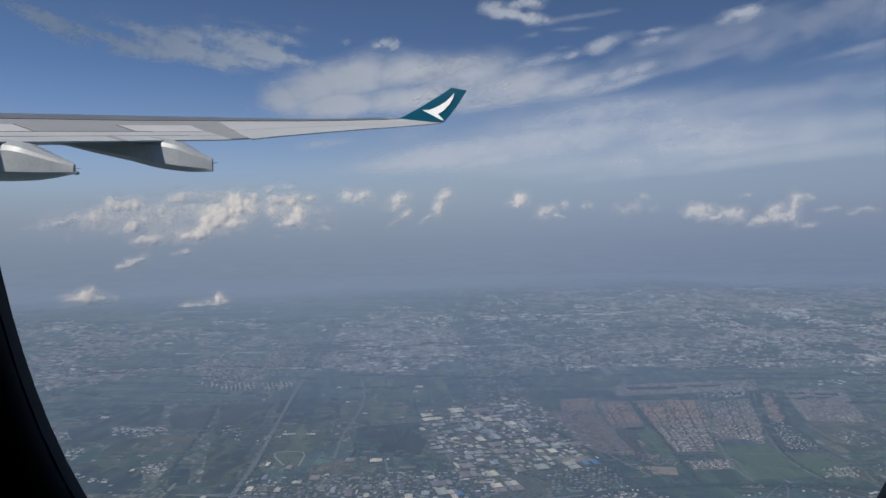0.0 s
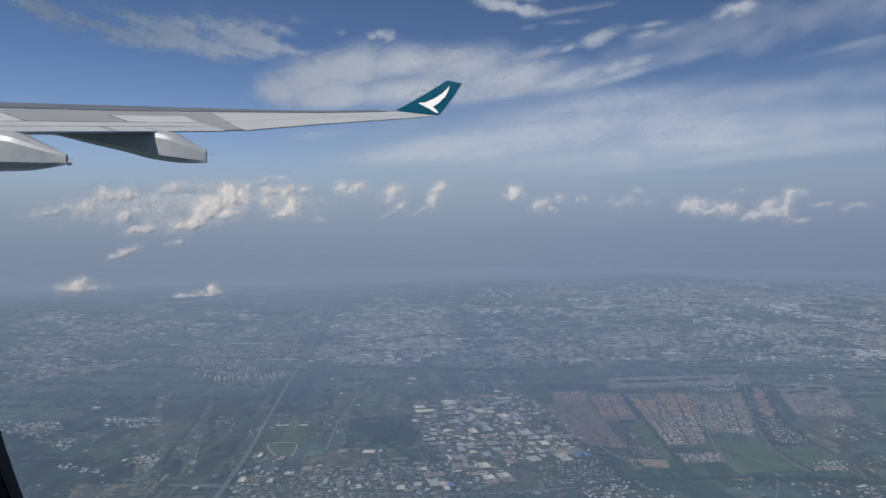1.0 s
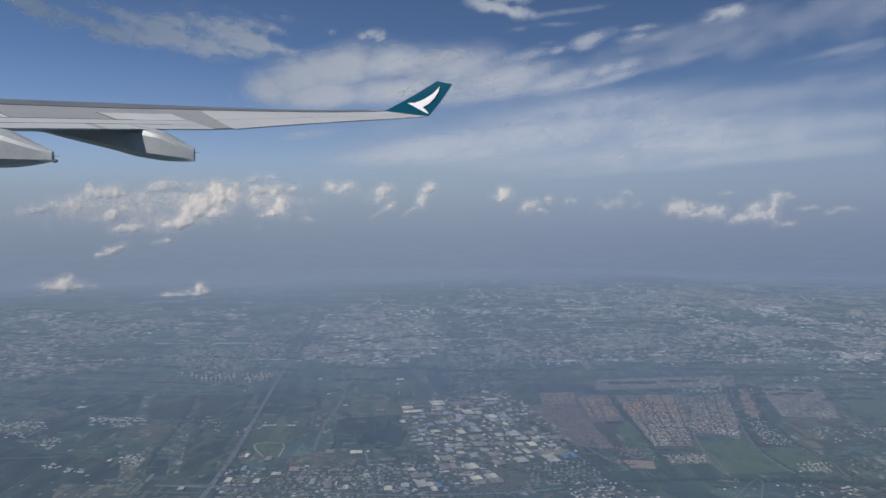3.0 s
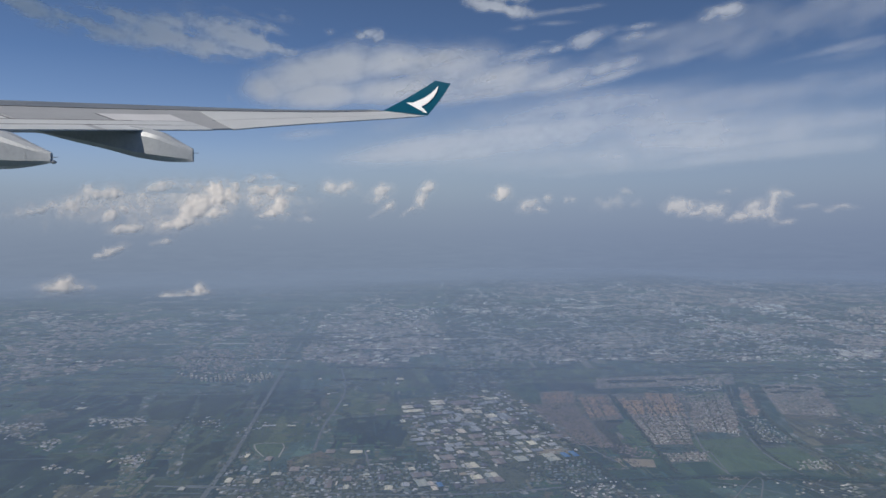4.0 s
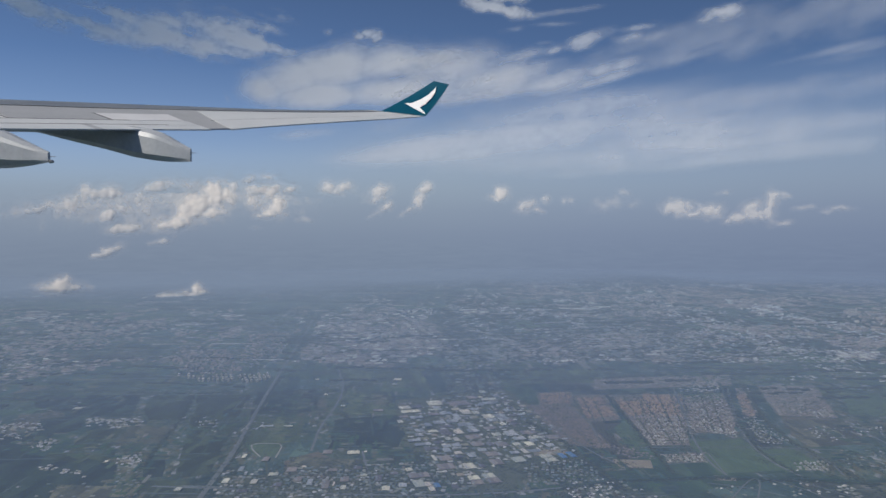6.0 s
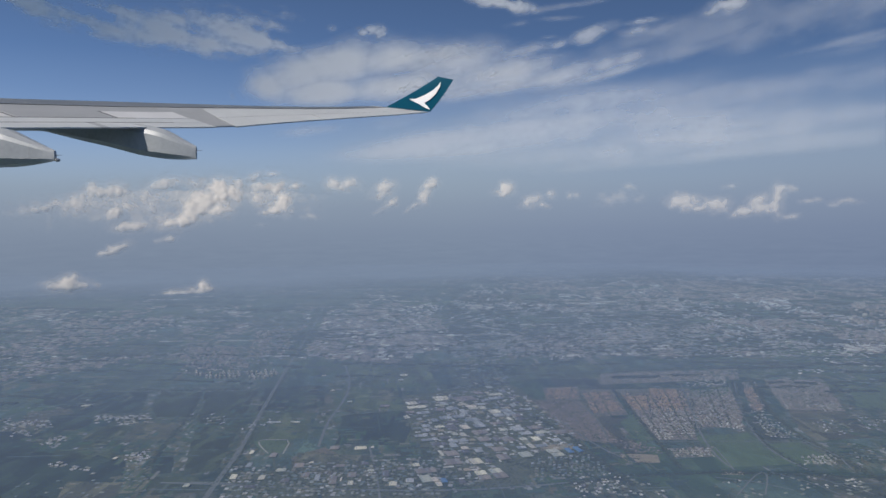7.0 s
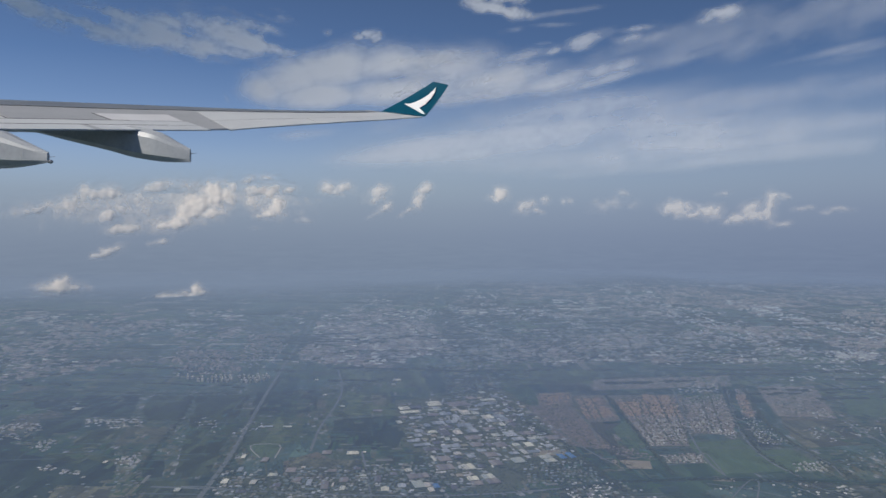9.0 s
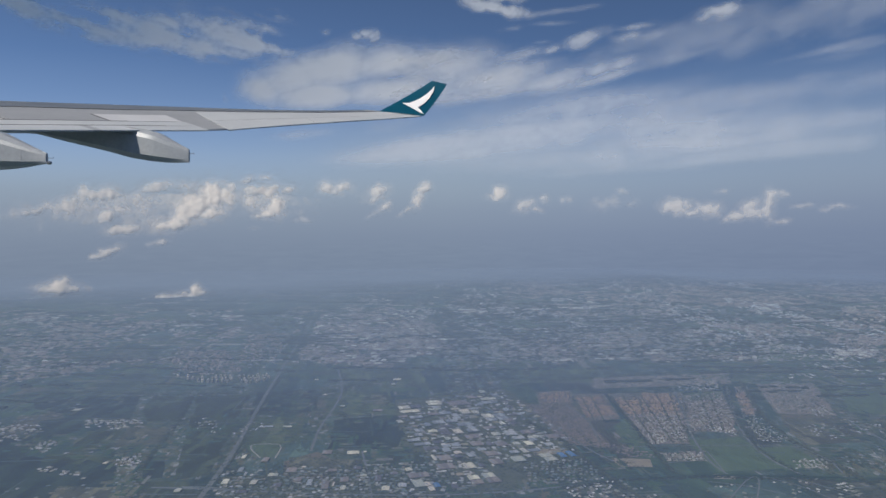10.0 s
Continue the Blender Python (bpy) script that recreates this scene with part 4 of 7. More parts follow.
works("works_building", (-99, 663, 6.2, 11.1), PALE_ROOF, 1.5, "beside a dark street", "works", F2, 1.20)
works("works_building", (-133, 773, 12.1, 13.6), BROWN_ROOF, 3, "in a close row of houses", "works", F2, 0.80)
works("works_building", (-103, 771, 15.5, 10.9), CREAM_ROOF, 4.5, "with a small yard", "works", F2, 0.90)
works("works_building", (-83, 698, 7.9, 5.6), PALE_ROOF, 1.5, "among low sheds", "works", F2, 1.00)
works("works_building", (-117, 712, 10.3, 9.3), BROWN_ROOF, 3, "beside a dark street", "works", F2, 1.10)
works("works_building", (-161, 715, 12.6, 14.0), BROWN_ROOF, 4.5, "in a close row of houses", "works", F2, 1.20)
works("works_building", (-150, 725, 5.5, 3.6), WHITE_ROOF, 1.5, "with a small yard", "works", F2, 0.80)
works("works_building", (-177, 702, 11.0, 9.0), PALE_ROOF, 3, "among low sheds", "works", F2, 0.90)
works("works_building", (-166, 672, 9.3, 11.4), DARK_ROOF, 4.5, "beside a dark street", "works", F2, 1.00)
works("works_building", (-148, 686, 8.6, 14.0), BROWN_ROOF, 1.5, "in a close row of houses", "works", F2, 1.10)
works("works_building", (-259, 658, 7.0, 7.9), PALE_ROOF, 3, "with a small yard", "works", F2, 1.20)
works("works_building", (-92, 719, 9.0, 9.4), DARK_ROOF, 4.5, "among low sheds", "works", F2, 0.80)
works("farm_shed", (-217, 1163, 7.3, 9.2), WHITE_ROOF, -1.5, "beside a dark street", "shed", "sheds among the fields", 0.81)
works("farm_shed", (-183, 1052, 6.6, 7.6), WHITE_ROOF, 0, "in a close row of houses", "shed", "sheds among the fields", 0.90)
works("farm_shed", (-146, 980, 8.6, 6.6), PALE_ROOF, 1.5, "with a small yard", "shed", "sheds among the fields", 0.99)
works("farm_shed", (-79, 1158, 14.5, 15.2), CREAM_ROOF, -1.5, "among low sheds", "shed", "sheds among the fields", 1.08)
works("farm_shed", (-82, 1123, 8.4, 14.3), PALE_ROOF, 0, "beside a dark street", "shed", "sheds among the fields", 0.72)
works("farm_shed", (-230, 878, 20.9, 7.0), SLATE_ROOF, 1.5, "in a close row of houses", "shed", "sheds among the fields", 0.81)
works("farm_shed", (-202, 879, 13.8, 5.3), PALE_ROOF, -1.5, "with a small yard", "shed", "sheds among the fields", 0.90)
works("farm_shed", (83, 2144, 41.5, 52.0), CREAM_ROOF, 0, "among low sheds", "shed", "sheds among the fields", 0.99)
works("farm_shed", (-93, 955, 14.9, 10.4), BROWN_ROOF, 1.5, "beside a dark street", "shed", "sheds among the fields", 1.08)
works("farm_shed", (-524, 970, 12.8, 10.7), PALE_ROOF, -1.5, "in a close row of houses", "shed", "sheds among the fields", 0.72)
works("farm_shed", (-370, 741, 4.6, 6.3), WHITE_ROOF, 0, "with a small yard", "shed", "sheds among the fields", 0.81)
works("farm_shed", (-90, 775, 3.9, 5.5), WHITE_ROOF, 1.5, "among low sheds", "shed", "sheds among the fields", 0.90)

HALLS = [hall(9.6, 8.8, 0.7, SLATE_ROOF, 2), hall(7.2, 12.0, 0.7, HALL_ROOF, 2), hall(12.8, 8.4, 0.8, SLATE_ROOF, 3), hall(6.4, 7.2, 0.6, HALL_ROOF, 0), hall(11, 6, 0.6, DARK_ROOF, 0)]
halls([(-68, 978), (58, 1047), (59, 910), (-44, 857)], 15, 13, 15.6, HALLS, "low grey shed between larger halls", F1, 11, 0.55)
halls([(61, 1036), (101, 1047), (133, 910), (60, 891)], 15, 13, 15.6, HALLS, "low grey shed beside the dark street", F1, 12, 0.6)
halls([(-49, 850), (56, 883), (56, 779), (-25, 769)], 15, 13, 14.8, HALLS, "low grey shed in a tight row", F1, 13, 0.6)
halls([(60, 878), (141, 840), (140, 779), (61, 759)], 15, 13, 15.6, HALLS, "low grey shed with a ridged roof", F1, 14, 0.55)
halls([(-18, 763), (42, 769), (54, 673), (9, 661)], 15, 14.3, 18.0, HALLS, "low grey shed between larger halls", F1, 15, 0.5)


def tower(w, d, h, mat):
    """A housing block: body with recessed window bands and a parapet roof with a stair head."""
    bm = bmesh.new()
    bmesh.ops.create_cube(bm, size=1)
    bmesh.ops.scale(bm, vec=(w, d, h), verts=bm.verts)
    bmesh.ops.translate(bm, vec=(0, 0, h / 2), verts=bm.verts)
    body = mesh_object("housing_block", bm, mat)
    for k in range(4):
        bm = bmesh.new()
        bmesh.ops.create_cube(bm, size=1)
        bmesh.ops.scale(bm, vec=(w * 0.86, d + 0.06, h * 0.07), verts=bm.verts)
        bmesh.ops.translate(bm, vec=(0, 0, h * (0.18 + 0.2 * k)), verts=bm.verts)
        part("window_band", bm, WINDOW_BAND, body)
    bm = bmesh.new()
    bmesh.ops.create_cube(bm, size=1)
    bmesh.ops.scale(bm, vec=(w * 0.35, d * 0.5, 0.9), verts=bm.verts)
    bmesh.ops.translate(bm, vec=(0, 0, h + 0.45), verts=bm.verts)
    part("roof", bm, mat, body)
    return body


def towers(poly, turn, du, dv, kinds, label, group, seed, keep=0.85, category="housing"):
    rng = np.random.default_rng(seed)
    for x, y in spots(poly, du, dv, turn, 0.12, keep, rng):
        ob = copy_thing(kinds[int(rng.integers(len(kinds)))], pose(x, y, GROUND + 0.05, 0, 0, turn + rng.uniform(-3, 3)))
        tagged(ob, label, category, group=group)


def retire(kinds):
    for ob in kinds:
        for o in (*ob.children_recursive, ob):
            bpy.data.objects.remove(o)


ORANGE_BLOCKS = [tower(2.6, 4.2, 1.8, ORANGE), tower(2.2, 4.2, 2.2, ORANGE), tower(3.0, 3.8, 1.6, ORANGE)]
PALE_BLOCKS = [tower(2.6, 3.4, 1.1, PALE), tower(3.2, 3.2, 1.0, PALE), tower(2.2, 3.8, 1.3, PALE)]
TALL_BLOCKS = [tower(3.6, 4.6, 5.0, WHITE_FACADE), tower(3.2, 4.6, 5.6, WHITE_FACADE)]
PINK_TOWERS = [tower(3.4, 4.6, 4.6, WHITE_FACADE), tower(3.2, 5.0, 5.2, PALE)]
towers([(265, 1025), (362, 1032), (327, 918), (255, 910)], -1, 7.5, 14.9, ORANGE_BLOCKS, "orange-brown housing block in a row", "orange housing rows", 21)
quarter("housing_rows", [(203, 1036), (242, 1036), (234, 918), (196, 901)], 7.5, 14.9, -8, (3.2, 3.2, 1.40), TILE_ROOF, "brown housing rows among streets", "housing", gable=0.05, seed=22)
quarter("housing_rows", [(150, 1054), (195, 1062), (189, 998), (144, 991)], 7.5, 14.9, -8, (3.2, 3.2, 1.40), TILE_ROOF, "brown housing rows at the field's edge", "housing", gable=0.05, seed=23)
towers([(245, 901), (323, 910), (289, 800), (244, 800)], -1, 7.0, 10.5, PALE_BLOCKS, "pale low housing block in a close row", "pale housing rows", 24)
towers([(358, 991), (428, 1025), (366, 850), (315, 857)], -10, 7.0, 11.2, PALE_BLOCKS, "pale low housing block in a close row", "pale housing rows", 25)
towers([(242, 763), (295, 767), (286, 740), (237, 737)], -6, 7.0, 9.9, PALE_BLOCKS, "pale housing block beside the meadow", "pale housing rows", 26)
quarter("housing_rows", [(393, 1134), (466, 1152), (434, 1062), (369, 1054)], 8.1, 14.9, -6, (3.2, 3.2, 1.40), TOWN, "pale housing rows by the canal", "housing", gable=0.05, seed=27)
towers([(-472, 1207), (-405, 1170), (-394, 1138), (-463, 1183)], -3, 8.6, 19, TALL_BLOCKS, "tall white tower block at the town's edge", "tower blocks", 28, 0.95)
towers([(-408, 1198), (-370, 1188), (-353, 1130), (-387, 1134)], -3, 8.6, 19, PINK_TOWERS, "tall pinkish tower block at the town's edge", "tower blocks", 34, 0.9)
towers([(-360, 1188), (-310, 1207), (-296, 1152), (-341, 1126)], -3, 8.6, 19, PINK_TOWERS, "tall pinkish tower block beside the highway", "tower blocks", 35, 0.9)
quarter("housing_rows", [(453, 1054), (470, 1054), (426, 924), (408, 918)], 7.0, 12.4, -20, (3.2, 3.2, 1.40), TILE_ROOF, "brown housing rows beside the road", "housing", gable=0.05, seed=29)
towers([(505, 938), (546, 959), (528, 918), (497, 910)], -8, 7.5, 12.4, PALE_BLOCKS, "pale housing block beside the meadow", "pale housing rows", 30)
towers([(378, 737), (419, 744), (405, 712), (369, 712)], -8, 6.4, 8.7, PALE_BLOCKS, "pale new housing block beside the road", "pale housing rows", 31)
quarter("housing_rows", [(699, 1253), (762, 1280), (702, 1170), (650, 1156)], 8.7, 18.6, -8, (3.2, 3.2, 1.40), TOWN, "pale far housing rows beside the fields", "housing", gable=0.05, seed=32)
towers([(1298, 2199), (1334, 2199), (1261, 2077), (1226, 2077)], 0, 9.3, 37.2, TALL_BLOCKS, "tall far tower block in the haze", "tower blocks", 33)
retire(HALLS + ORANGE_BLOCKS + PALE_BLOCKS + TALL_BLOCKS + PINK_TOWERS)

quarter("villa_quarter", [(119, 978), (184, 978), (193, 789), (149, 809)], 4.3, 6.8, -25, (2.8, 2.7, 0.49), TILE_ROOF, "close rows of dark red tiled villas", "villas", seed=41)
quarter("villa_quarter", [(197, 800), (231, 779), (235, 749), (193, 755)], 4.3, 6.8, -25, (2.8, 2.7, 0.49), TILE_ROOF, "close rows of red tiled villas", "villas", seed=42)
quarter("villa_quarter", [(402, 910), (429, 910), (416, 811), (372, 796)], 4.3, 6.1, -28, (2.5, 2.7, 0.56), VILLA, "close rows of pale villas", "villas", 0.4, seed=43)
quarter("villa_quarter", [(124, 670), (175, 686), (211, 637), (118, 624)], 6.8, 7.5, 20, (3.1, 3.4, 0.56), VILLA, "white villas among trees by the water", "villas", 0.6, 0.35, seed=44)
quarter("villa_quarter", [(389, 670), (409, 670), (390, 630), (370, 628)], 5.6, 6.8, 20, (3.1, 3.4, 0.56), VILLA, "cluster of white villas", "villas", 0.7, 0.35, seed=45)
quarter("villa_quarter", [(255, 670), (381, 686), (366, 630), (238, 624)], 8.7, 8.8, 30, (3.1, 2.7, 0.56), VILLA, "scattered villas among gardens", "villas", 0.45, 0.4, seed=46)
quarter("villa_quarter", [(447, 857), (512, 870), (491, 822), (454, 817)], 5.0, 8.2, -15, (2.5, 2.7, 0.49), VILLA, "close rows of pale villas", "villas", 0.4, seed=47)
quarter("villa_quarter", [(452, 779), (516, 789), (480, 705), (425, 722)], 7.4, 9.5, -15, (2.5, 2.7, 0.49), TOWN, "grey village houses among trees", "houses", 0.6, 0.4, seed=48)
quarter("town_quarter", [(-232, 714), (-58, 737), (-34, 637), (-218, 630)], 5.2, 6.2, -8, (3.4, 3.4, 0.63), TOWN, "low mixed town houses", "houses", 0.62, 0.35, seed=51)
quarter("town_quarter", [(87, 737), (166, 749), (157, 681), (82, 670)], 5.6, 7.5, -12, (3.1, 3.1, 0.56), TOWN, "grey low town houses in rows", "houses", 0.75, seed=52)
quarter("town_quarter", [(-52, 737), (-15, 740), (9, 637), (-44, 630)], 6.2, 7.5, -8, (3.4, 3.4, 0.63), TOWN, "low mixed town houses", "houses", 0.6, 0.35, seed=53)
quarter("village", [(-624, 910), (-533, 896), (-507, 857), (-584, 850)], 7.4, 9.5, 5, (3.7, 2.7, 0.8), PALE_HOUSE, "pale village houses among fields", "houses", 0.6, 0.4, seed=54)
quarter("village", [(-485, 918), (-408, 918), (-392, 885), (-465, 880)], 7.4, 9.5, 0, (5.0, 3.4, 0.8), PALE_HOUSE, "pale long farm sheds in rows", "houses", 0.7, 0.3, seed=55)
quarter("village", [(-555, 850), (-534, 855), (-513, 822), (-537, 822)], 6.8, 8.2, 0, (3.7, 2.7, 0.8), PALE_HOUSE, "pale village houses", "houses", 0.7, 0.4, seed=56)
quarter("village", [(-487, 796), (-482, 833), (-466, 817), (-460, 779)], 5.6, 6.1, 20, (3.1, 2.7, 0.8), PALE_HOUSE, "pale village houses along a lane", "houses", 0.7, 0.4, seed=57)
quarter("village", [(-362, 744), (-350, 779), (-333, 749), (-343, 722)], 5.6, 6.1, 20, (3.1, 2.7, 0.8), PALE_HOUSE, "pale village houses in a cluster", "houses", 0.7, 0.4, seed=58)
quarter("village", [(-447, 740), (-380, 719), (-372, 697), (-436, 722)], 6.2, 6.8, -5, (3.1, 2.7, 0.8), PALE_HOUSE, "pale village houses along a road", "houses", 0.5, 0.4, seed=59)
quarter("village", [(-345, 708), (-328, 722), (-299, 670), (-330, 666)], 6.2, 6.8, 10, (3.1, 2.7, 0.56), TOWN, "grey village houses in a cluster", "houses", 0.6, 0.4, seed=60)
quarter("village", [(-439, 670), (-334, 686), (-276, 630), (-413, 630)], 8.1, 8.2, 0, (3.7, 2.7, 0.56), TOWN, "grey village houses among strip fields", "houses", 0.25, 0.4, seed=61)
quarter("village", [(-624, 969), (-542, 1011), (-503, 953), (-579, 910)], 8.7, 12.2, 0, (4.3, 3.4, 0.56), TOWN, "grey scattered farm houses", "houses", 0.35, 0.4, seed=62)
quarter("village", [(259, 1170), (500, 1188), (474, 1126), (246, 1093)], 5.6, 9.5, -4, (3.1, 3.4, 0.56), TOWN, "long strip of grey and brown houses beside the canal", "houses", 0.8, seed=63)
quarter("village", [(506, 1093), (578, 1093), (529, 953), (458, 938)], 5.6, 8.2, -20, (3.1, 2.7, 0.56), TOWN, "dense grey-brown houses", "houses", 0.75, seed=64)
quarter("village", [(543, 1432), (795, 1504), (702, 1307), (507, 1307)], 8.7, 15.0, -4, (5.0, 4.1, 1.0), FAR_TOWN, "far pale houses in rows", "houses", 0.6, seed=65)
quarter("village", [(268, 1645), (637, 1720), (507, 1337), (240, 1337)], 8.7, 15.0, -6, (5.0, 4.1, 0.70), TOWN, "far grey-brown housing rows", "houses", 0.6, seed=66)
quarter("village", [(363, 1584), (495, 1627), (463, 1482), (349, 1468)], 8.7, 12.2, -6, (5.6, 4.1, 1.0), FAR_TOWN, "far pale housing rows", "houses", 0.7, seed=67)
quarter("village", [(143, 1627), (272, 1627), (240, 1337), (118, 1337)], 8.1, 13.6, -12, (4.3, 4.1, 0.70), TOWN, "far brown housing rows", "houses", 0.6, seed=68)
quarter("village", [(-538, 1337), (-443, 1504), (-302, 1280), (-490, 1217)], 8.7, 13.6, -6, (5.0, 4.1, 1.19), TOWN, "far grey-brown town blocks", "houses", 0.55, seed=69)
quarter("factory_quarter", [(-444, 2106), (-92, 2265), (20, 1468), (-100, 1280), (-277, 1367)], 14.9, 27.2, -5, (11.2, 11.6, 1.4), FAR_TOWN, "far pale factory halls in streets", "factories", 0.6, seed=70)
quarter("factory_quarter", [(-206, 1720), (-79, 1771), (-5, 1468), (-135, 1307)], 12.4, 20.4, -5, (8.7, 8.2, 1.4), FAR_TOWN, "bright far factory halls", "factories", 0.6, seed=71)
quarter("factory_quarter", [(-628, 2077), (-454, 2151), (-295, 1399), (-410, 1432)], 14.9, 27.2, -5, (8.7, 9.5, 0.98), TOWN, "far grey factory halls", "factories", 0.5, seed=72)
quarter("factory_quarter", [(22, 1627), (143, 1627), (110, 1253), (6, 1227)], 12.4, 23.1, -5, (8.1, 8.2, 0.70), TOWN, "far grey works and houses", "factories", 0.5, seed=73)
quarter("factory_quarter", [(467, 2870), (610, 2870), (509, 2106), (432, 2410)], 24.8, 61.2, -5, (18.6, 20.4, 1.7), FAR_TOWN, "bright far halls in the haze", "factories", 0.6, seed=74)
quarter("factory_quarter", [(1092, 2410), (1192, 2410), (1051, 2106), (955, 2106)], 22.3, 40.8, -5, (18.6, 16.3, 1.7), FAR_TOWN, "bright far halls in the haze", "factories", 0.6, seed=75)
quarter("factory_quarter", [(829, 1432), (925, 1453), (851, 1337), (785, 1337)], 13.6, 21.8, -5, (11.2, 9.5, 1.4), FAR_TOWN, "bright pale halls on a paved plot", "factories", 0.7, seed=76)
quarter("factory_quarter", [(1304, 2077), (1476, 2077), (1098, 1543), (969, 1543)], 14.9, 34.0, -5, (8.7, 9.5, 1.7), FAR_TOWN, "far pale town blocks", "houses", 0.5, seed=77)


quarter("housing_rows", [(249, 938), (336, 946), (288, 800), (244, 800)], 2.6, 4.8, -1, (1.9, 2.2, 0.45), PINK, "close pinkish housing rows", "housing", 0.85, 0.10, seed=131)
quarter("housing_rows", [(201, 1047), (247, 1047), (236, 910), (196, 901)], 2.6, 4.8, -1, (1.9, 2.2, 0.45), TAN, "close pinkish housing rows", "housing", 0.85, 0.10, seed=132)
quarter("housing_rows", [(147, 1062), (199, 1069), (190, 991), (140, 985)], 2.6, 4.8, -1, (1.9, 2.2, 0.45), TAN, "pinkish housing rows at the field's edge", "housing", 0.85, 0.10, seed=133)
quarter("housing_rows", [(369, 1036), (445, 1062), (365, 845), (310, 850)], 2.6, 4.8, -4, (1.9, 2.2, 0.45), PINK, "close pinkish housing rows", "housing", 0.85, 0.10, seed=134)
quarter("housing_rows", [(255, 1160), (506, 1198), (472, 1117), (242, 1085)], 3.6, 7.5, -5, (2.9, 2.8, 0.5), PINK, "pinkish housing strip beside the canal", "housing", 0.85, 0.10, seed=135)
quarter("housing_rows", [(513, 1109), (605, 1109), (531, 918), (458, 929)], 3.6, 7.0, -18, (2.8, 2.6, 0.5), PINK, "dense pinkish housing rows", "housing", 0.8, 0.12, seed=136)
quarter("housing_rows", [(467, 1093), (489, 1093), (425, 918), (403, 910)], 3.4, 6.5, -20, (2.7, 2.4, 0.5), PINK, "pinkish housing beside the road", "housing", 0.85, 0.10, seed=137)
quarter("housing_rows", [(242, 767), (298, 773), (286, 737), (235, 733)], 3.2, 6.0, -1, (2.6, 2.3, 0.5), PINK, "pinkish housing beside the meadow", "housing", 0.85, 0.10, seed=138)
quarter("housing_rows", [(140, 1663), (659, 1740), (511, 1325), (116, 1313)], 6.5, 15, -8, (5.2, 5.0, 0.8), PINK, "far pinkish housing rows", "housing", 0.7, 0.18, seed=139)
quarter("housing_rows", [(120, 985), (187, 985), (195, 783), (145, 800)], 3.0, 5.0, -25, (2.3, 2.0, 0.45), TILE_ROOF, "close dark villa rows", "villas", 0.9, 0.12, seed=140)


def sprawl(poly, count, size, mat, cut, label, seed, category="town"):
    """A loose far town: roofs thick in long thin stretches, missing between them."""
    rng = np.random.default_rng(seed)
    p = np.array(poly, float)
    near, far = np.hypot(*p.T).min(), np.hypot(*p.T).max()
    r = near * (far / near) ** rng.random(count)
    a0, a1 = np.arctan2(p[:, 0], p[:, 1]).min(), np.arctan2(p[:, 0], p[:, 1]).max()
    a = rng.uniform(a0, a1, count)
    x, y = r * np.sin(a), r * np.cos(a)
    ok = off_clearings(x, y) & inside(x, y, poly) & (0.5 * fbm(x / 230, y / 420, seed, 4) + 0.5 * fbm(x / 60, y / 90, seed + 7, 3) + rng.normal(0, 0.03, count) > cut)
    x, y, r = x[ok], y[ok], r[ok]
    s = np.array(size) * rng.uniform(0.45, 1.55, (len(x), 3)) * np.stack([r / 2000, r / 2000, np.ones(len(x))], 1)
    t = np.radians(-5 + rng.normal(0, 5, len(x)) + 90 * (rng.random(len(x)) < 0.3))
    return tagged(box_block("far_town", np.stack([x, y], 1), s, t, mat, gable=0.15), label, category, kind="stuff")


sprawl([(1077, 3547), (2650, 3916), (850, 1253), (492, 1269)], 18000, (8, 9, 1.3), PINK, 0.54, "far pinkish town spread over the plain", 142)
sprawl([(1077, 3547), (2650, 3916), (850, 1253), (492, 1269)], 3500, (9, 8, 1.2), PALE_HOUSE, 0.56, "far pale roofs spread over the plain", 141)
sprawl([(199, 3633), (1106, 3547), (612, 1771), (304, 2077)], 7000, (9, 9, 1.2), PINK, 0.53, "far pinkish town patches in the haze", 143)
sprawl([(-1547, 2317), (-666, 2265), (-433, 1432), (-759, 1134)], 4500, (9, 9, 1.2), PINK, 0.53, "far pinkish town spread over the plain", 144)
sprawl([(-1400, 2151), (-664, 2199), (-520, 1720), (-1060, 1627)], 1600, (9, 8, 1.2), PALE_HOUSE, 0.56, "far pale roofs in the haze", 145)
sprawl([(-496, 2265), (-75, 2317), (25, 1453), (-98, 1253), (-282, 1337)], 4000, (9, 8, 1.0), PINK, 0.47, "far grey works between the halls", 146)
for lot, seed in (([(63, 2231), (163, 2231), (152, 2077), (59, 2077)], 301), ([(415, 2490), (595, 2490), (526, 2199), (367, 2199)], 302), ([(824, 1419), (894, 1419), (854, 1355), (787, 1355)], 303),
                  ([(408, 1439), (488, 1439), (466, 1373), (389, 1373)], 304), ([(1997, 4370), (2250, 4370), (2017, 3916), (1789, 3916)], 305), ([(1068, 2410), (1188, 2410), (1108, 2248), (996, 2248)], 306),
                  ([(-1319, 2136), (-1178, 2136), (-1100, 1994), (-1232, 1994)], 307), ([(-680, 2106), (-616, 2106), (-575, 1968), (-636, 1968)], 308)):
    reach = lot[0][1] / 2000
    quarter("far_works", lot, 30 * reach, 50 * reach, -5, (26 * reach, 20 * reach, 1.4), WHITE_HOUSE, "long white halls of a far works", "factories", 0.55, 0.35, seed=seed)
quarter("housing_rows", [(143, 1595), (258, 1595), (274, 1370), (142, 1381)], 11, 26, -6, (8.6, 15, 1.3), PINK, "far pinkish housing in close rows", "housing", 0.72, 0.2, seed=311)
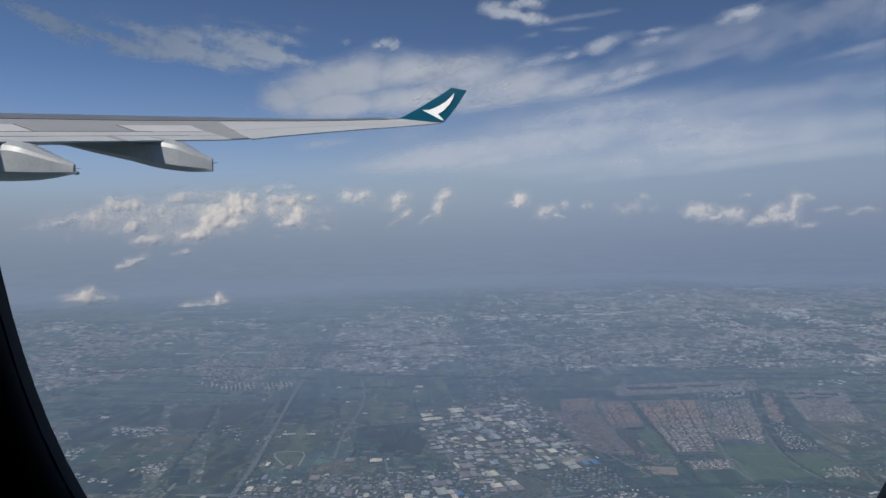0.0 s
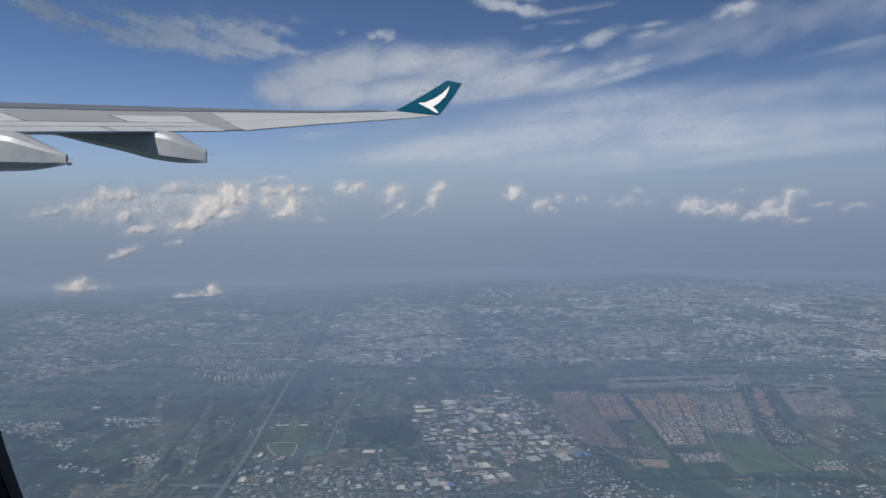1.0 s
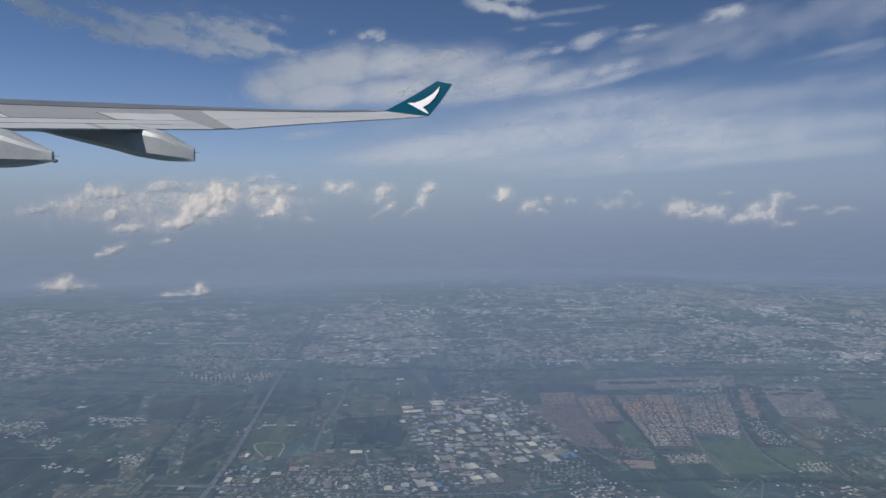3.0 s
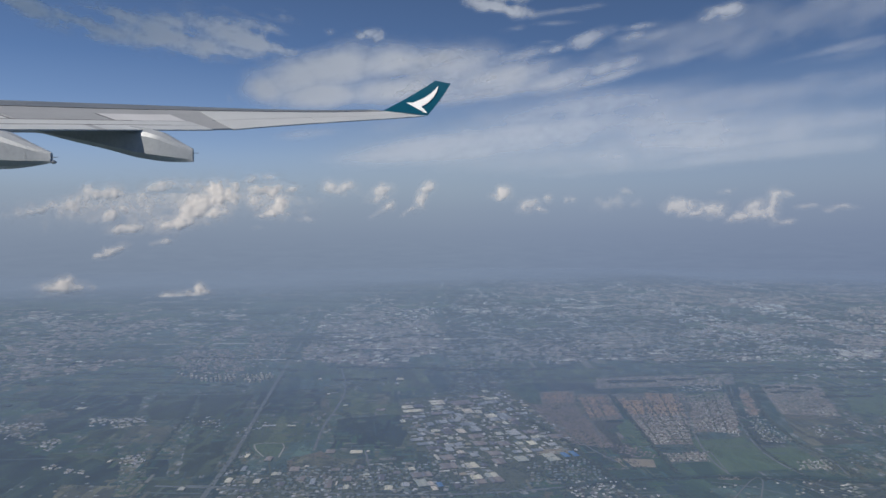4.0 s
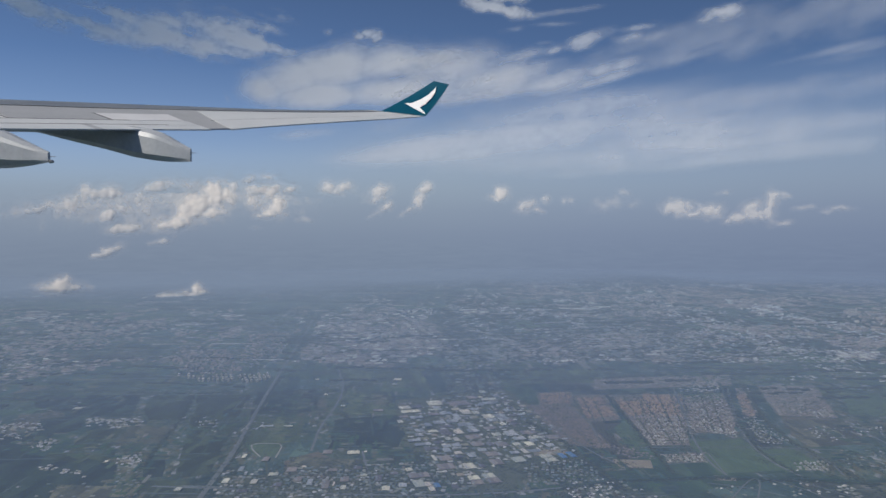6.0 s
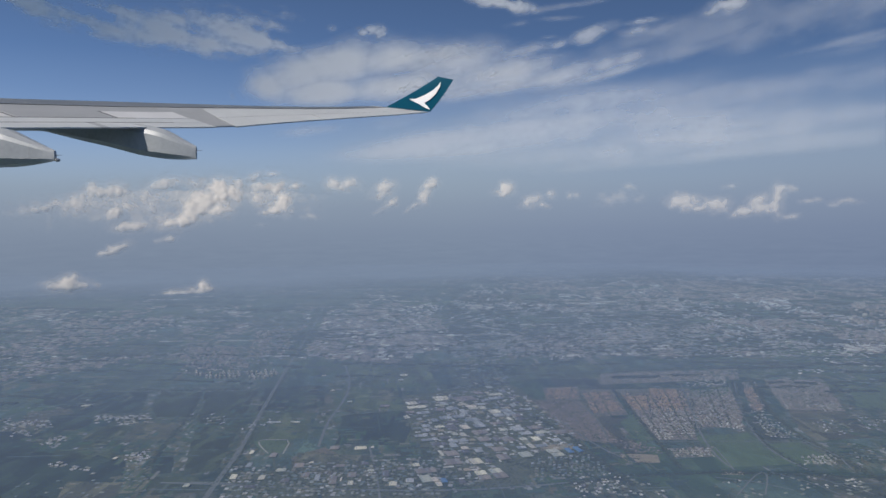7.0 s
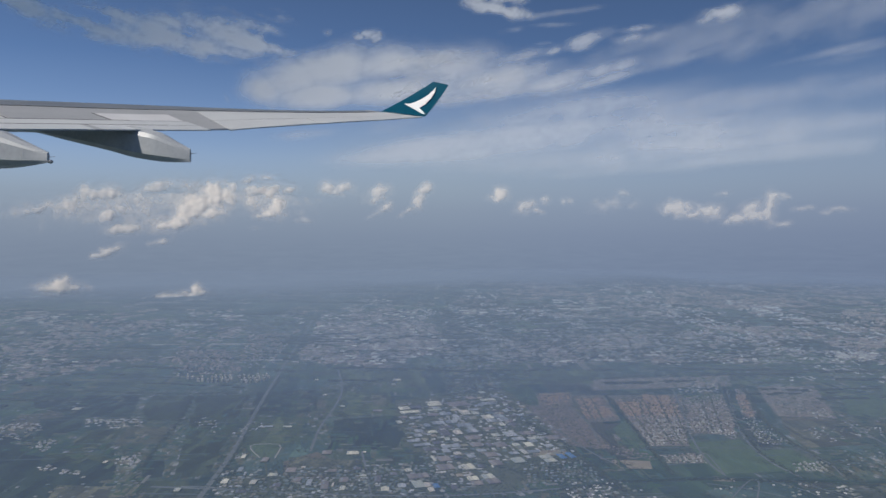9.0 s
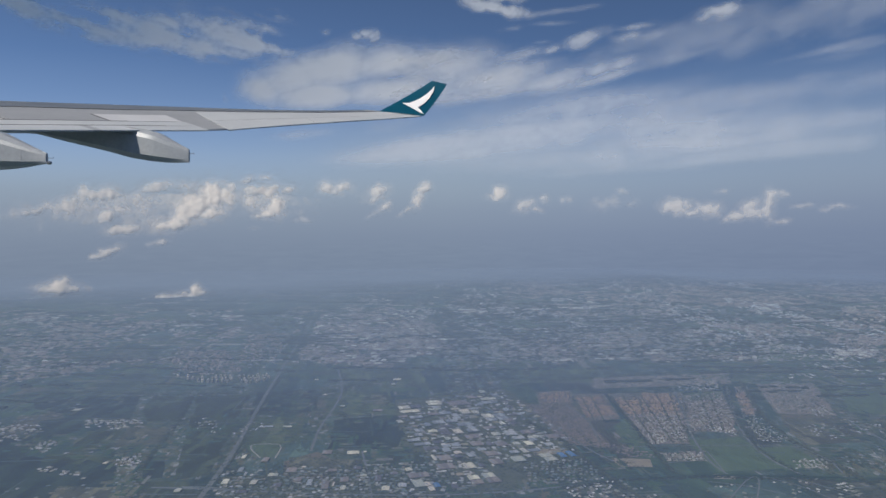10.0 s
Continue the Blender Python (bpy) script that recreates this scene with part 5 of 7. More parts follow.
quarter("housing_rows", [(289, 1648), (486, 1709), (470, 1514), (290, 1430)], 11, 28, -6, (8.6, 16, 1.3), PINK, "far pinkish housing in close rows", "housing", 0.72, 0.2, seed=312)
quarter("housing_rows", [(413, 1414), (460, 1414), (453, 1297), (401, 1292)], 9, 20, -6, (7.4, 11, 1.2), PINK, "far pinkish housing in close rows", "housing", 0.75, 0.2, seed=313)
quarter("far_works", [(226, 1343), (274, 1343), (271, 1323), (223, 1323)], 12, 14, -6, (10, 9, 1.4), WHITE_HOUSE, "row of small white halls", "factories", 0.8, seed=314)
quarter("far_works", [(308, 1357), (378, 1367), (370, 1337), (301, 1327)], 12, 16, -6, (10, 9, 1.4), WHITE_HOUSE, "rows of small white halls", "factories", 0.5, seed=315)
quarter("housing_rows", [(20, 1600), (120, 1600), (125, 1340), (15, 1330)], 13, 34, -5, (9, 16, 1.2), TOWN, "far grey village houses", "houses", 0.45, 0.35, seed=316)
quarter("housing_rows", [(10, 1330), (120, 1340), (112, 1150), (60, 1100), (0, 1120)], 10, 22, -5, (7, 10, 1.0), TOWN, "grey sheds and houses behind the factories", "houses", 0.3, 0.4, seed=317)
sprawl([(0, 2410), (832, 2410), (524, 1325), (2, 1325)], 3000, (11, 12, 1.1), TOWN, 0.47, "far grey hamlets among the fields", 147)
sprawl([(0, 2410), (832, 2410), (524, 1325), (2, 1325)], 1500, (10, 10, 1.1), PALE_HOUSE, 0.50, "far pale sheds among the fields", 151)
sprawl([(0, 2410), (832, 2410), (524, 1325), (2, 1325)], 2500, (16, 26, 0.9), LEAVES, 0.48, "far dark groves among the fields", 152, "trees")
quarter("housing_rows", [(1261, 2151), (1397, 2151), (1117, 1720), (1009, 1720)], 14, 30, -8, (7, 9, 3.2), PINK, "far pinkish housing blocks in the haze", "housing", 0.7, 0.25, seed=309)
quarter("works_rows", [(-72, 1001), (92, 1075), (152, 870), (150, 778), (100, 762), (47, 722), (44, 664), (10, 660), (-32, 779)], 5.5, 8, 14, (4.0, 4.5, 0.45), TOWN, "low grey sheds between the factory halls", "sheds", 0.34, 0.35, seed=147)
quarter("works_rows", [(-72, 1001), (92, 1075), (152, 870), (150, 778), (100, 762), (47, 722), (44, 664), (10, 660), (-32, 779)], 6.5, 10, 14, (4.6, 2.8, 0.7), WHITE_HOUSE, "small white sheds between the factory halls", "sheds", 0.17, 0.35, seed=149)
quarter("works_rows", [(-72, 1001), (92, 1075), (152, 870), (150, 778), (100, 762), (47, 722), (44, 664), (10, 660), (-32, 779)], 7.5, 11, 14, (3.0, 6.0, 0.7), PALE_HOUSE, "small pale sheds between the factory halls", "sheds", 0.17, 0.35, seed=150)
quarter("works_rows", [(-238, 714), (-39, 737), (3, 637), (-217, 628)], 4.6, 6.5, -7, (3.4, 3.4, 0.5), PALE_HOUSE, "low pale town houses", "houses", 0.14, 0.35, seed=148)


def scattered(name, label, near, far, half, count, size, mat, cut, seed, category, gable=0.3):
    """Loose settlement over a sector of the plain, thick in some stretches and missing in others."""
    rng = np.random.default_rng(seed)
    r = near * (far / near) ** rng.random(count)
    a = np.radians(rng.uniform(-half, half, count))
    x, y = r * np.sin(a), r * np.cos(a)
    ok = off_clearings(x, y) & (fbm(x / 260, y / 420, seed + 3, 4) + 0.35 * fbm(x / 40, y / 70, seed + 9, 2) > cut)
    p = np.stack([x[ok], y[ok]], 1)
    grow = np.clip(r[ok] / 900, 1, 4.5)[:, None]
    s = np.array(size) * rng.uniform(0.5, 1.5, (len(p), 3)) * np.hstack([grow, grow * 0.8, grow ** 0.3])
    t = np.radians(-6 + rng.normal(0, 6, len(p)) + 90 * (rng.random(len(p)) < 0.3))
    return tagged(box_block(name, p, s, t, mat, gable=gable), label, category, kind="stuff")


scattered("scattered_houses", "grey and brown houses scattered over the plain", 900, 4800, 46, 32000, (3.4, 3.0, 0.56), TOWN, 0.85, 81, "houses")
scattered("scattered_halls", "pale roofs scattered over the far plain", 1300, 4900, 46, 20000, (5, 3.4, 0.9), FAR_TOWN, 0.85, 82, "houses")


def woods(name, label, near, far, half, count, cut, seed, size):
    """Tree crowns by the thousand: little uneven tufts of eight faces."""
    rng = np.random.default_rng(seed)
    r = near * (far / near) ** rng.random(count)
    a = np.radians(rng.uniform(-half, half, count))
    x, y = r * np.sin(a), r * np.cos(a)
    ok = 0.55 * fbm(x / 130, y / 170, seed, 5) + 0.6 * fbm(x / 25, y / 35, seed + 5, 3) > cut
    x, y = x[ok], y[ok]
    k = len(x)
    base = np.array([(0, 0, 0.42), (1, 0, 0.2), (0, 1, 0.22), (-1, 0, 0.18), (0, -1, 0.2), (0, 0, 0.0)])
    s = size * rng.uniform(0.6, 1.5, (k, 1, 1)) * rng.uniform(0.75, 1.25, (k, 6, 3))
    v = base[None] * s
    v[:, :, 0] += x[:, None]
    v[:, :, 1] += y[:, None]
    v[:, :, 2] += GROUND
    o = np.arange(k)[:, None] * 6
    f = np.concatenate([o + np.array(t) for t in ((0, 1, 2), (0, 2, 3), (0, 3, 4), (0, 4, 1), (5, 2, 1), (5, 3, 2), (5, 4, 3), (5, 1, 4))])
    return tagged(from_arrays(name, v.reshape(-1, 3), f, LEAVES), label, "trees", kind="stuff")


woods("trees", "dark green trees in hedges and groves", 640, 1500, 46, 110000, 0.62, 91, 0.85)
woods("far_trees", "dark far woods on the plain", 1500, 3300, 46, 26000, 0.60, 92, 2.4)


def tree_row(points, width, count, seed, label):
    """A line of tree crowns along a lane or bank."""
    rng = np.random.default_rng(seed)
    p = np.array(points, float)
    at_len = np.concatenate([[0], np.cumsum(np.linalg.norm(np.diff(p, axis=0), axis=1))])
    s = rng.uniform(0, at_len[-1], count)
    x = np.interp(s, at_len, p[:, 0]) + rng.normal(0, width / 2, count)
    y = np.interp(s, at_len, p[:, 1]) + rng.normal(0, width / 2, count)
    base = np.array([(0, 0, 0.5), (1, 0, 0.25), (0, 1, 0.22), (-1, 0, 0.18), (0, -1, 0.2), (0, 0, 0.0)])
    v = base[None] * (1.1 * rng.uniform(0.6, 1.5, (count, 1, 1)) * rng.uniform(0.75, 1.25, (count, 6, 3)))
    v += np.stack([x, y, np.full(count, GROUND)], 1)[:, None, :]
    o = np.arange(count)[:, None] * 6
    f = np.concatenate([o + np.array(q) for q in ((0, 1, 2), (0, 2, 3), (0, 3, 4), (0, 4, 1), (5, 2, 1), (5, 3, 2), (5, 4, 3), (5, 1, 4))])
    return tagged(from_arrays("tree_row", v.reshape(-1, 3), f, LEAVES), label, "trees", kind="stuff")


tree_row([(110, 901), (145, 804), (160, 719), (178, 655)], 5, 900, 101, "dark tree row along the road")
tree_row([(254, 1036), (246, 910), (240, 769), (238, 702)], 4, 700, 102, "dark tree row along the street")
tree_row([(453, 1093), (387, 896), (361, 779), (366, 689)], 4, 700, 103, "dark tree row along the canal")
tree_row([(494, 1126), (431, 918), (414, 817), (419, 719), (423, 628)], 5, 1000, 104, "dark tree row along the long road")
tree_row([(93, 1170), (207, 1152), (363, 1193), (527, 1227), (809, 1253)], 9, 1400, 105, "dark tree belt along the canal")
tree_row([(-55, 779), (-15, 767), (58, 729), (122, 676)], 4, 500, 106, "dark tree row behind the halls")
tree_row([(-688, 1054), (-572, 1085), (-428, 1062), (-324, 1069)], 10, 900, 107, "dark tree belt by the waterway")
tree_row([(-291, 1253), (-264, 985), (-235, 763), (-231, 686)], 4, 700, 108, "dark tree row beside the highway")
tree_row([(-390, 1054), (-353, 910), (-334, 779), (-316, 689)], 4, 600, 109, "dark tree row between fields")
tree_row([(-146, 953), (-101, 845), (-56, 800)], 8, 600, 110, "dark grove by the fields")
tree_row([(96, 655), (180, 682), (268, 689), (362, 682), (434, 670)], 4, 1100, 111, "dark tree row on the canal bank")


tree_row([(-228, 680), (-150, 690), (-60, 695), (5, 655)], 60, 3600, 112, "dark trees between the town houses")
tree_row([(95, 720), (165, 715)], 40, 900, 113, "dark trees between the grey town houses")
tree_row([(310, 1045), (292, 910), (268, 800)], 45, 1300, 114, "green garden trees between the housing rows")
tree_row([(405, 1045), (335, 855)], 36, 900, 115, "green garden trees between the housing rows")
tree_row([(150, 1000), (165, 900), (172, 800)], 30, 600, 116, "scrub on the brown plot")
tree_row([(30, 1040), (28, 860), (35, 690)], 75, 1100, 117, "dark trees along the lanes between the halls")
tree_row([(560, 1100), (497, 925)], 40, 600, 118, "green garden trees between the housing rows")


def cluster(name, corners, du, dv, turn, size, mat, label, category, keep, seed):
    """A close group of houses set loosely along lanes."""
    return quarter(name, corners, du, dv, turn, size, mat, label, category, keep, 0.42, seed=seed)


quarter("housing_rows", [(256, 1011), (289, 1004), (272, 932), (251, 929)], 2.6, 5.2, -1, (2.0, 2.6, 0.8), ORANGE_ROW, "orange-brown housing rows", "housing", 0.9, 0.12, seed=195)
quarter("housing_rows", [(307, 1054), (349, 1047), (324, 935), (277, 935)], 2.6, 5.2, -1, (2.0, 2.6, 0.8), ORANGE_ROW, "orange-brown housing rows", "housing", 0.85, 0.12, seed=196)
quarter("housing_rows", [(201, 1025), (239, 1032), (235, 929), (192, 912)], 2.6, 5.2, -1, (2.0, 2.6, 0.7), ORANGE_ROW, "tan housing rows among streets", "housing", 0.8, 0.12, seed=197)
quarter("housing_rows", [(148, 1058), (195, 1065), (188, 1001), (142, 991)], 2.8, 5.6, -1, (2.0, 2.6, 0.7), ORANGE_ROW, "tan housing rows at the field's edge", "housing", 0.6, 0.12, seed=198)
quarter("housing_rows", [(450, 1047), (469, 1054), (427, 929), (411, 924)], 2.8, 5.2, -12, (2.0, 2.6, 0.7), ORANGE_ROW, "tan housing rows beside the canal", "housing", 0.7, 0.12, seed=199)
cluster("housing_cluster", [(249, 840), (271, 850), (264, 804), (245, 798)], 3.0, 6.0, -2, (1.8, 2.3, 0.6), WHITE_HOUSE, "pale new houses in a bright cluster", "housing", 0.8, 201)
cluster("housing_cluster", [(292, 924), (326, 929), (317, 901), (287, 896)], 3.2, 7.0, -2, (1.8, 2.3, 0.6), PALE_HOUSE, "pale new houses along a street", "housing", 0.7, 202)
cluster("housing_cluster", [(277, 865), (306, 870), (295, 833), (272, 831)], 3.2, 7.0, -2, (1.8, 2.3, 0.6), PALE_HOUSE, "pale new houses between two streets", "housing", 0.6, 203)
cluster("housing_cluster", [(338, 870), (368, 865), (359, 831), (334, 845)], 3.2, 6.5, -4, (1.8, 2.3, 0.6), WHITE_HOUSE, "pale new houses beside the meadow", "housing", 0.85, 204)
cluster("housing_cluster", [(269, 765), (296, 769), (288, 744), (262, 740)], 3.2, 6.0, -2, (1.8, 2.3, 0.6), PALE_HOUSE, "pale houses at the meadow's edge", "housing", 0.6, 205)
cluster("housing_cluster", [(512, 959), (543, 962), (526, 918), (505, 924)], 3.6, 7.5, -6, (1.8, 2.3, 0.6), PALE_HOUSE, "pale houses beside bare ground", "housing", 0.8, 206)
cluster("housing_cluster", [(377, 733), (403, 738), (407, 715), (365, 708)], 3.4, 6.0, -4, (1.8, 2.3, 0.6), PALE_HOUSE, "pale new houses beside the long road", "housing", 0.7, 207)
cluster("housing_cluster", [(390, 1126), (466, 1152), (439, 1077), (371, 1062)], 4.0, 9.5, -4, (3.0, 4.0, 0.8), PALE_HOUSE, "pale houses by the canal", "housing", 0.5, 208)
cluster("villa_cluster", [(396, 901), (425, 910), (419, 809), (376, 798)], 3.8, 6.6, 14, (1.5, 1.9, 0.5), PALE_HOUSE, "pale small villas in close rows", "villas", 0.6, 209)
cluster("villa_cluster", [(455, 870), (492, 880), (491, 822), (457, 809)], 4.2, 7.4, 14, (2.0, 2.6, 0.6), PALE_HOUSE, "pale small villas in close rows", "villas", 0.5, 210)
cluster("villa_cluster", [(122, 676), (174, 692), (180, 641), (118, 624)], 5.6, 7.0, 20, (2.0, 2.2, 0.6), WHITE_HOUSE, "white villas among dark gardens", "villas", 0.45, 211)
cluster("villa_cluster", [(171, 679), (203, 664), (203, 630), (172, 630)], 6.5, 8.5, 20, (2.0, 2.2, 0.6), WHITE_HOUSE, "white villas by the water", "villas", 0.35, 212)
cluster("villa_cluster", [(260, 669), (298, 669), (292, 655), (254, 652)], 4.6, 8.0, 4, (2.0, 2.2, 0.6), WHITE_HOUSE, "white villas along a lane", "villas", 0.5, 213)
cluster("villa_cluster", [(324, 686), (359, 676), (366, 647), (331, 644)], 6.0, 9.0, 14, (2.0, 2.2, 0.6), WHITE_HOUSE, "white villas along curved lanes", "villas", 0.4, 214)
cluster("villa_cluster", [(388, 667), (402, 673), (394, 644), (381, 638)], 4.2, 6.0, 10, (2.2, 2.6, 0.7), WHITE_HOUSE, "white villas in a tight cluster", "villas", 0.65, 215)
cluster("village", [(-482, 921), (-411, 924), (-401, 901), (-470, 901)], 5.5, 9, 2, (3.6, 3.4, 0.8), PALE_HOUSE, "bright farm sheds in a row", "houses", 0.45, 216)
cluster("village", [(-441, 891), (-414, 891), (-407, 875), (-433, 875)], 5.0, 8, 2, (3.4, 3.0, 0.8), PALE_HOUSE, "bright farm sheds in a row", "houses", 0.5, 217)
cluster("village", [(-492, 817), (-477, 831), (-462, 809), (-460, 775)], 4.6, 7, 12, (3.0, 3.0, 0.8), PALE_HOUSE, "pale village houses in a cluster", "houses", 0.6, 218)
cluster("village", [(-365, 755), (-348, 775), (-331, 744), (-346, 729)], 4.6, 7, 8, (3.0, 3.0, 0.8), PALE_HOUSE, "pale village houses in a cluster", "houses", 0.6, 219)
cluster("village", [(-415, 722), (-377, 712), (-369, 695), (-406, 708)], 5.0, 7, 4, (2.8, 2.8, 0.8), PALE_HOUSE, "pale village houses along a road", "houses", 0.5, 220)
cluster("village", [(-559, 901), (-532, 901), (-513, 865), (-565, 865), (-578, 885)], 5.6, 8, 4, (3.4, 3.0, 0.8), PALE_HOUSE, "pale village houses among fields", "houses", 0.5, 221)
cluster("far_halls", [(163, 2282), (336, 2300), (330, 2199), (161, 2199)], 18, 40, 0, (16, 20, 1.2), FAR_WHITE, "far bright roofs in the haze", "factories", 0.4, 222)
cluster("far_halls", [(412, 2598), (500, 2554), (468, 2410), (398, 2450)], 18, 40, 0, (16, 24, 1.2), FAR_WHITE, "far bright roofs in the haze", "factories", 0.6, 223)
cluster("far_halls", [(1067, 2354), (1150, 2317), (1080, 2183), (1008, 2215)], 16, 36, 0, (15, 22, 1.2), FAR_WHITE, "far bright roofs in the haze", "factories", 0.6, 224)
cluster("far_halls", [(815, 1399), (885, 1399), (853, 1349), (781, 1331)], 10, 18, 0, (9, 12, 1.2), WHITE_HOUSE, "bright pale halls on a paved plot", "factories", 0.6, 225)
cluster("far_halls", [(404, 1426), (468, 1439), (461, 1399), (402, 1399)], 9, 16, 0, (8, 9, 1.2), WHITE_HOUSE, "far bright halls in a row", "factories", 0.6, 226)
cluster("far_halls", [(412, 1319), (464, 1325), (455, 1296), (406, 1291)], 8, 14, 0, (7, 8, 1.2), PALE_HOUSE, "far pale halls in a row", "factories", 0.7, 227)
cluster("far_halls", [(414, 1576), (484, 1592), (458, 1497), (398, 1497)], 9, 18, 0, (7, 9, 1.2), PALE_HOUSE, "far pale halls", "factories", 0.6, 228)
cluster("far_halls", [(-195, 1627), (-116, 1663), (-91, 1527), (-175, 1512)], 9, 18, 2, (8, 9, 1.2), WHITE_HOUSE, "far bright halls", "factories", 0.25, 229)
cluster("far_halls", [(-1124, 2136), (-1060, 2106), (-1004, 1994), (-1047, 1994)], 14, 30, 2, (12, 14, 1.2), PALE_HOUSE, "far pale halls in the haze", "factories", 0.5, 230)
cluster("far_halls", [(-1161, 1918), (-1181, 2049), (-1138, 2049), (-1067, 1825)], 14, 30, 2, (12, 14, 1.2), PALE_HOUSE, "far pale halls in the haze", "factories", 0.5, 231)
cluster("far_halls", [(-574, 1847), (-528, 1847), (-503, 1740), (-541, 1740)], 12, 26, 2, (10, 12, 1.2), PALE_HOUSE, "far pale halls in the haze", "factories", 0.6, 232)
cluster("far_halls", [(604, 1188), (653, 1188), (633, 1152), (590, 1152)], 6, 12, 0, (4.5, 6, 1), WHITE_HOUSE, "pale houses among far fields", "houses", 0.5, 233)
cluster("far_halls", [(584, 1349), (635, 1361), (615, 1319), (575, 1319)], 9, 16, 0, (7, 8, 1.2), WHITE_HOUSE, "far pale halls", "factories", 0.5, 234)


def haze_town(name, label, az0, az1, near, far, count, size, mat, cut, seed):
    """Roofs of the far plain on one side, in long thin groups."""
    rng = np.random.default_rng(seed)
    r = near * (far / near) ** rng.random(count)
    a = np.radians(rng.uniform(az0, az1, count))
    x, y = r * np.sin(a), r * np.cos(a)
    ok = (off_clearings(x, y) | (mat is LEAVES)) & (0.6 * fbm(x / 150, y / 420, seed + 3, 4) + 0.4 * fbm(x / 30, y / 120, seed + 9, 2) > cut)
    p = np.stack([x[ok], y[ok]], 1)
    s = np.array(size) * rng.uniform(0.4, 1.6, (len(p), 3)) * (r[ok] / 2500)[:, None]
    return tagged(box_block(name, p, s, np.radians(rng.normal(0, 5, len(p))), mat, gable=0.1), label, "town", kind="stuff")


haze_town("far_town", "far pale roofs in long rows over the hazy plain", -2, 35, 1600, 4900, 17000, (6, 9, 1.6), FAR_WHITE, 0.585, 241)
haze_town("far_town", "far grey-pink roofs over the hazy plain", 0, 35, 1700, 4900, 12000, (9, 14, 1.0), TAN, 0.56, 242)
haze_town("far_woods", "dark far groves over the hazy plain", 0, 35, 1500, 4900, 7000, (22, 40, 0.8), LEAVES, 0.55, 243)


quarter("housing_rows", [(-512, 1269), (-572, 1458), (-474, 1473), (-366, 1245), (-427, 1207)], 6.0, 15, -4, (3.8, 4.8, 2.2), PINK, "dense pinkish mid-rise housing behind the towers", "housing", 0.8, 0.25, 0.05, seed=261)
quarter("housing_rows", [(-401, 1337), (-487, 1701), (-376, 1737), (-317, 1337)], 7.0, 18, -4, (4.0, 5.4, 2.0), PINK, "dense pinkish mid-rise housing beside the highway", "housing", 0.75, 0.25, 0.05, seed=262)
quarter("housing_rows", [(250, 1478), (307, 1690), (640, 1710), (560, 1478), (390, 1412)], 7.5, 20, -5, (5.0, 5.0, 1.8), PALE_HOUSE, "far pale housing and works in rows", "housing", 0.35, 0.3, 0.1, seed=263)

def far_belts(name, label, count, near, far, mat, deep, tall, seed, category):
    """Long thin belts of trees, lanes or sheds that cross the far plain."""
    rng = np.random.default_rng(seed)
    r = near * (far / near) ** rng.random(count)
    a = np.radians(rng.uniform(-38, 38, count))
    turn = np.radians(np.where(r * np.sin(a) > 0, 4, -3) + rng.normal(0, 5, count))
    size = np.stack([rng.uniform(60, 330, count) * r / 2000, deep * rng.uniform(0.5, 1.6, count) * r / 2000, tall * rng.uniform(0.6, 1.3, count)], 1)
    k = 7
    step = (np.arange(k) - (k - 1) / 2) / k
    x = (r * np.sin(a))[:, None] + step * (size[:, 0] * np.cos(turn))[:, None] + rng.normal(0, 2, (count, k))
    y = (r * np.cos(a))[:, None] + step * (size[:, 0] * np.sin(turn))[:, None] + rng.normal(0, 0.25 * deep, (count, k))
    keep = rng.random((count, k)) < 0.8
    part_size = np.repeat(size * (1 / k, 1, 1), k, axis=0) * rng.uniform(0.7, 1.15, (count * k, 3))
    ok = keep.ravel()
    return tagged(box_block(name, np.stack([x.ravel(), y.ravel()], 1)[ok], part_size[ok], np.repeat(turn, k)[ok], mat, gable=0.3), label, category, kind="stuff")


far_belts("tree_belts", "dark tree belts crossing the far plain", 170, 1150, 4300, LEAVES, 16, 1.6, 271, "trees")
far_belts("far_fields", "long green fields between the far towns", 70, 1250, 4300, MEADOW, 45, 0.4, 272, "fields")
far_belts("far_sheds", "long pale sheds in rows on the far plain", 60, 1300, 4300, PALE_HOUSE, 7, 1.6, 273, "factories")


# the patchwork between the quarters
BUILT_UP = [[(-71, 1011), (59, 1073), (107, 1062), (157, 870), (154, 749), (58, 655), (-44, 630), (-213, 630), (-231, 702), (-133, 714), (-39, 726), (-32, 779), (-51, 845)],
            [(144, 1077), (460, 1093), (365, 833), (284, 789), (241, 789), (218, 870), (195, 779), (143, 796)],
            [(469, 1093), (597, 1093), (524, 910), (414, 800), (369, 789)], [(124, 689), (210, 689), (208, 630), (113, 624)],
            [(-508, 2317), (-75, 2317), (22, 1280), (-98, 1253), (-276, 1307)], [(-582, 789), (-470, 779), (-355, 729), (-337, 686), (-388, 670), (-366, 605), (-462, 605)]]


def open_land(x, y):
    taken = np.zeros(np.shape(x), bool)
    for poly in BUILT_UP:
        taken |= inside(x, y, poly)
    return ~taken


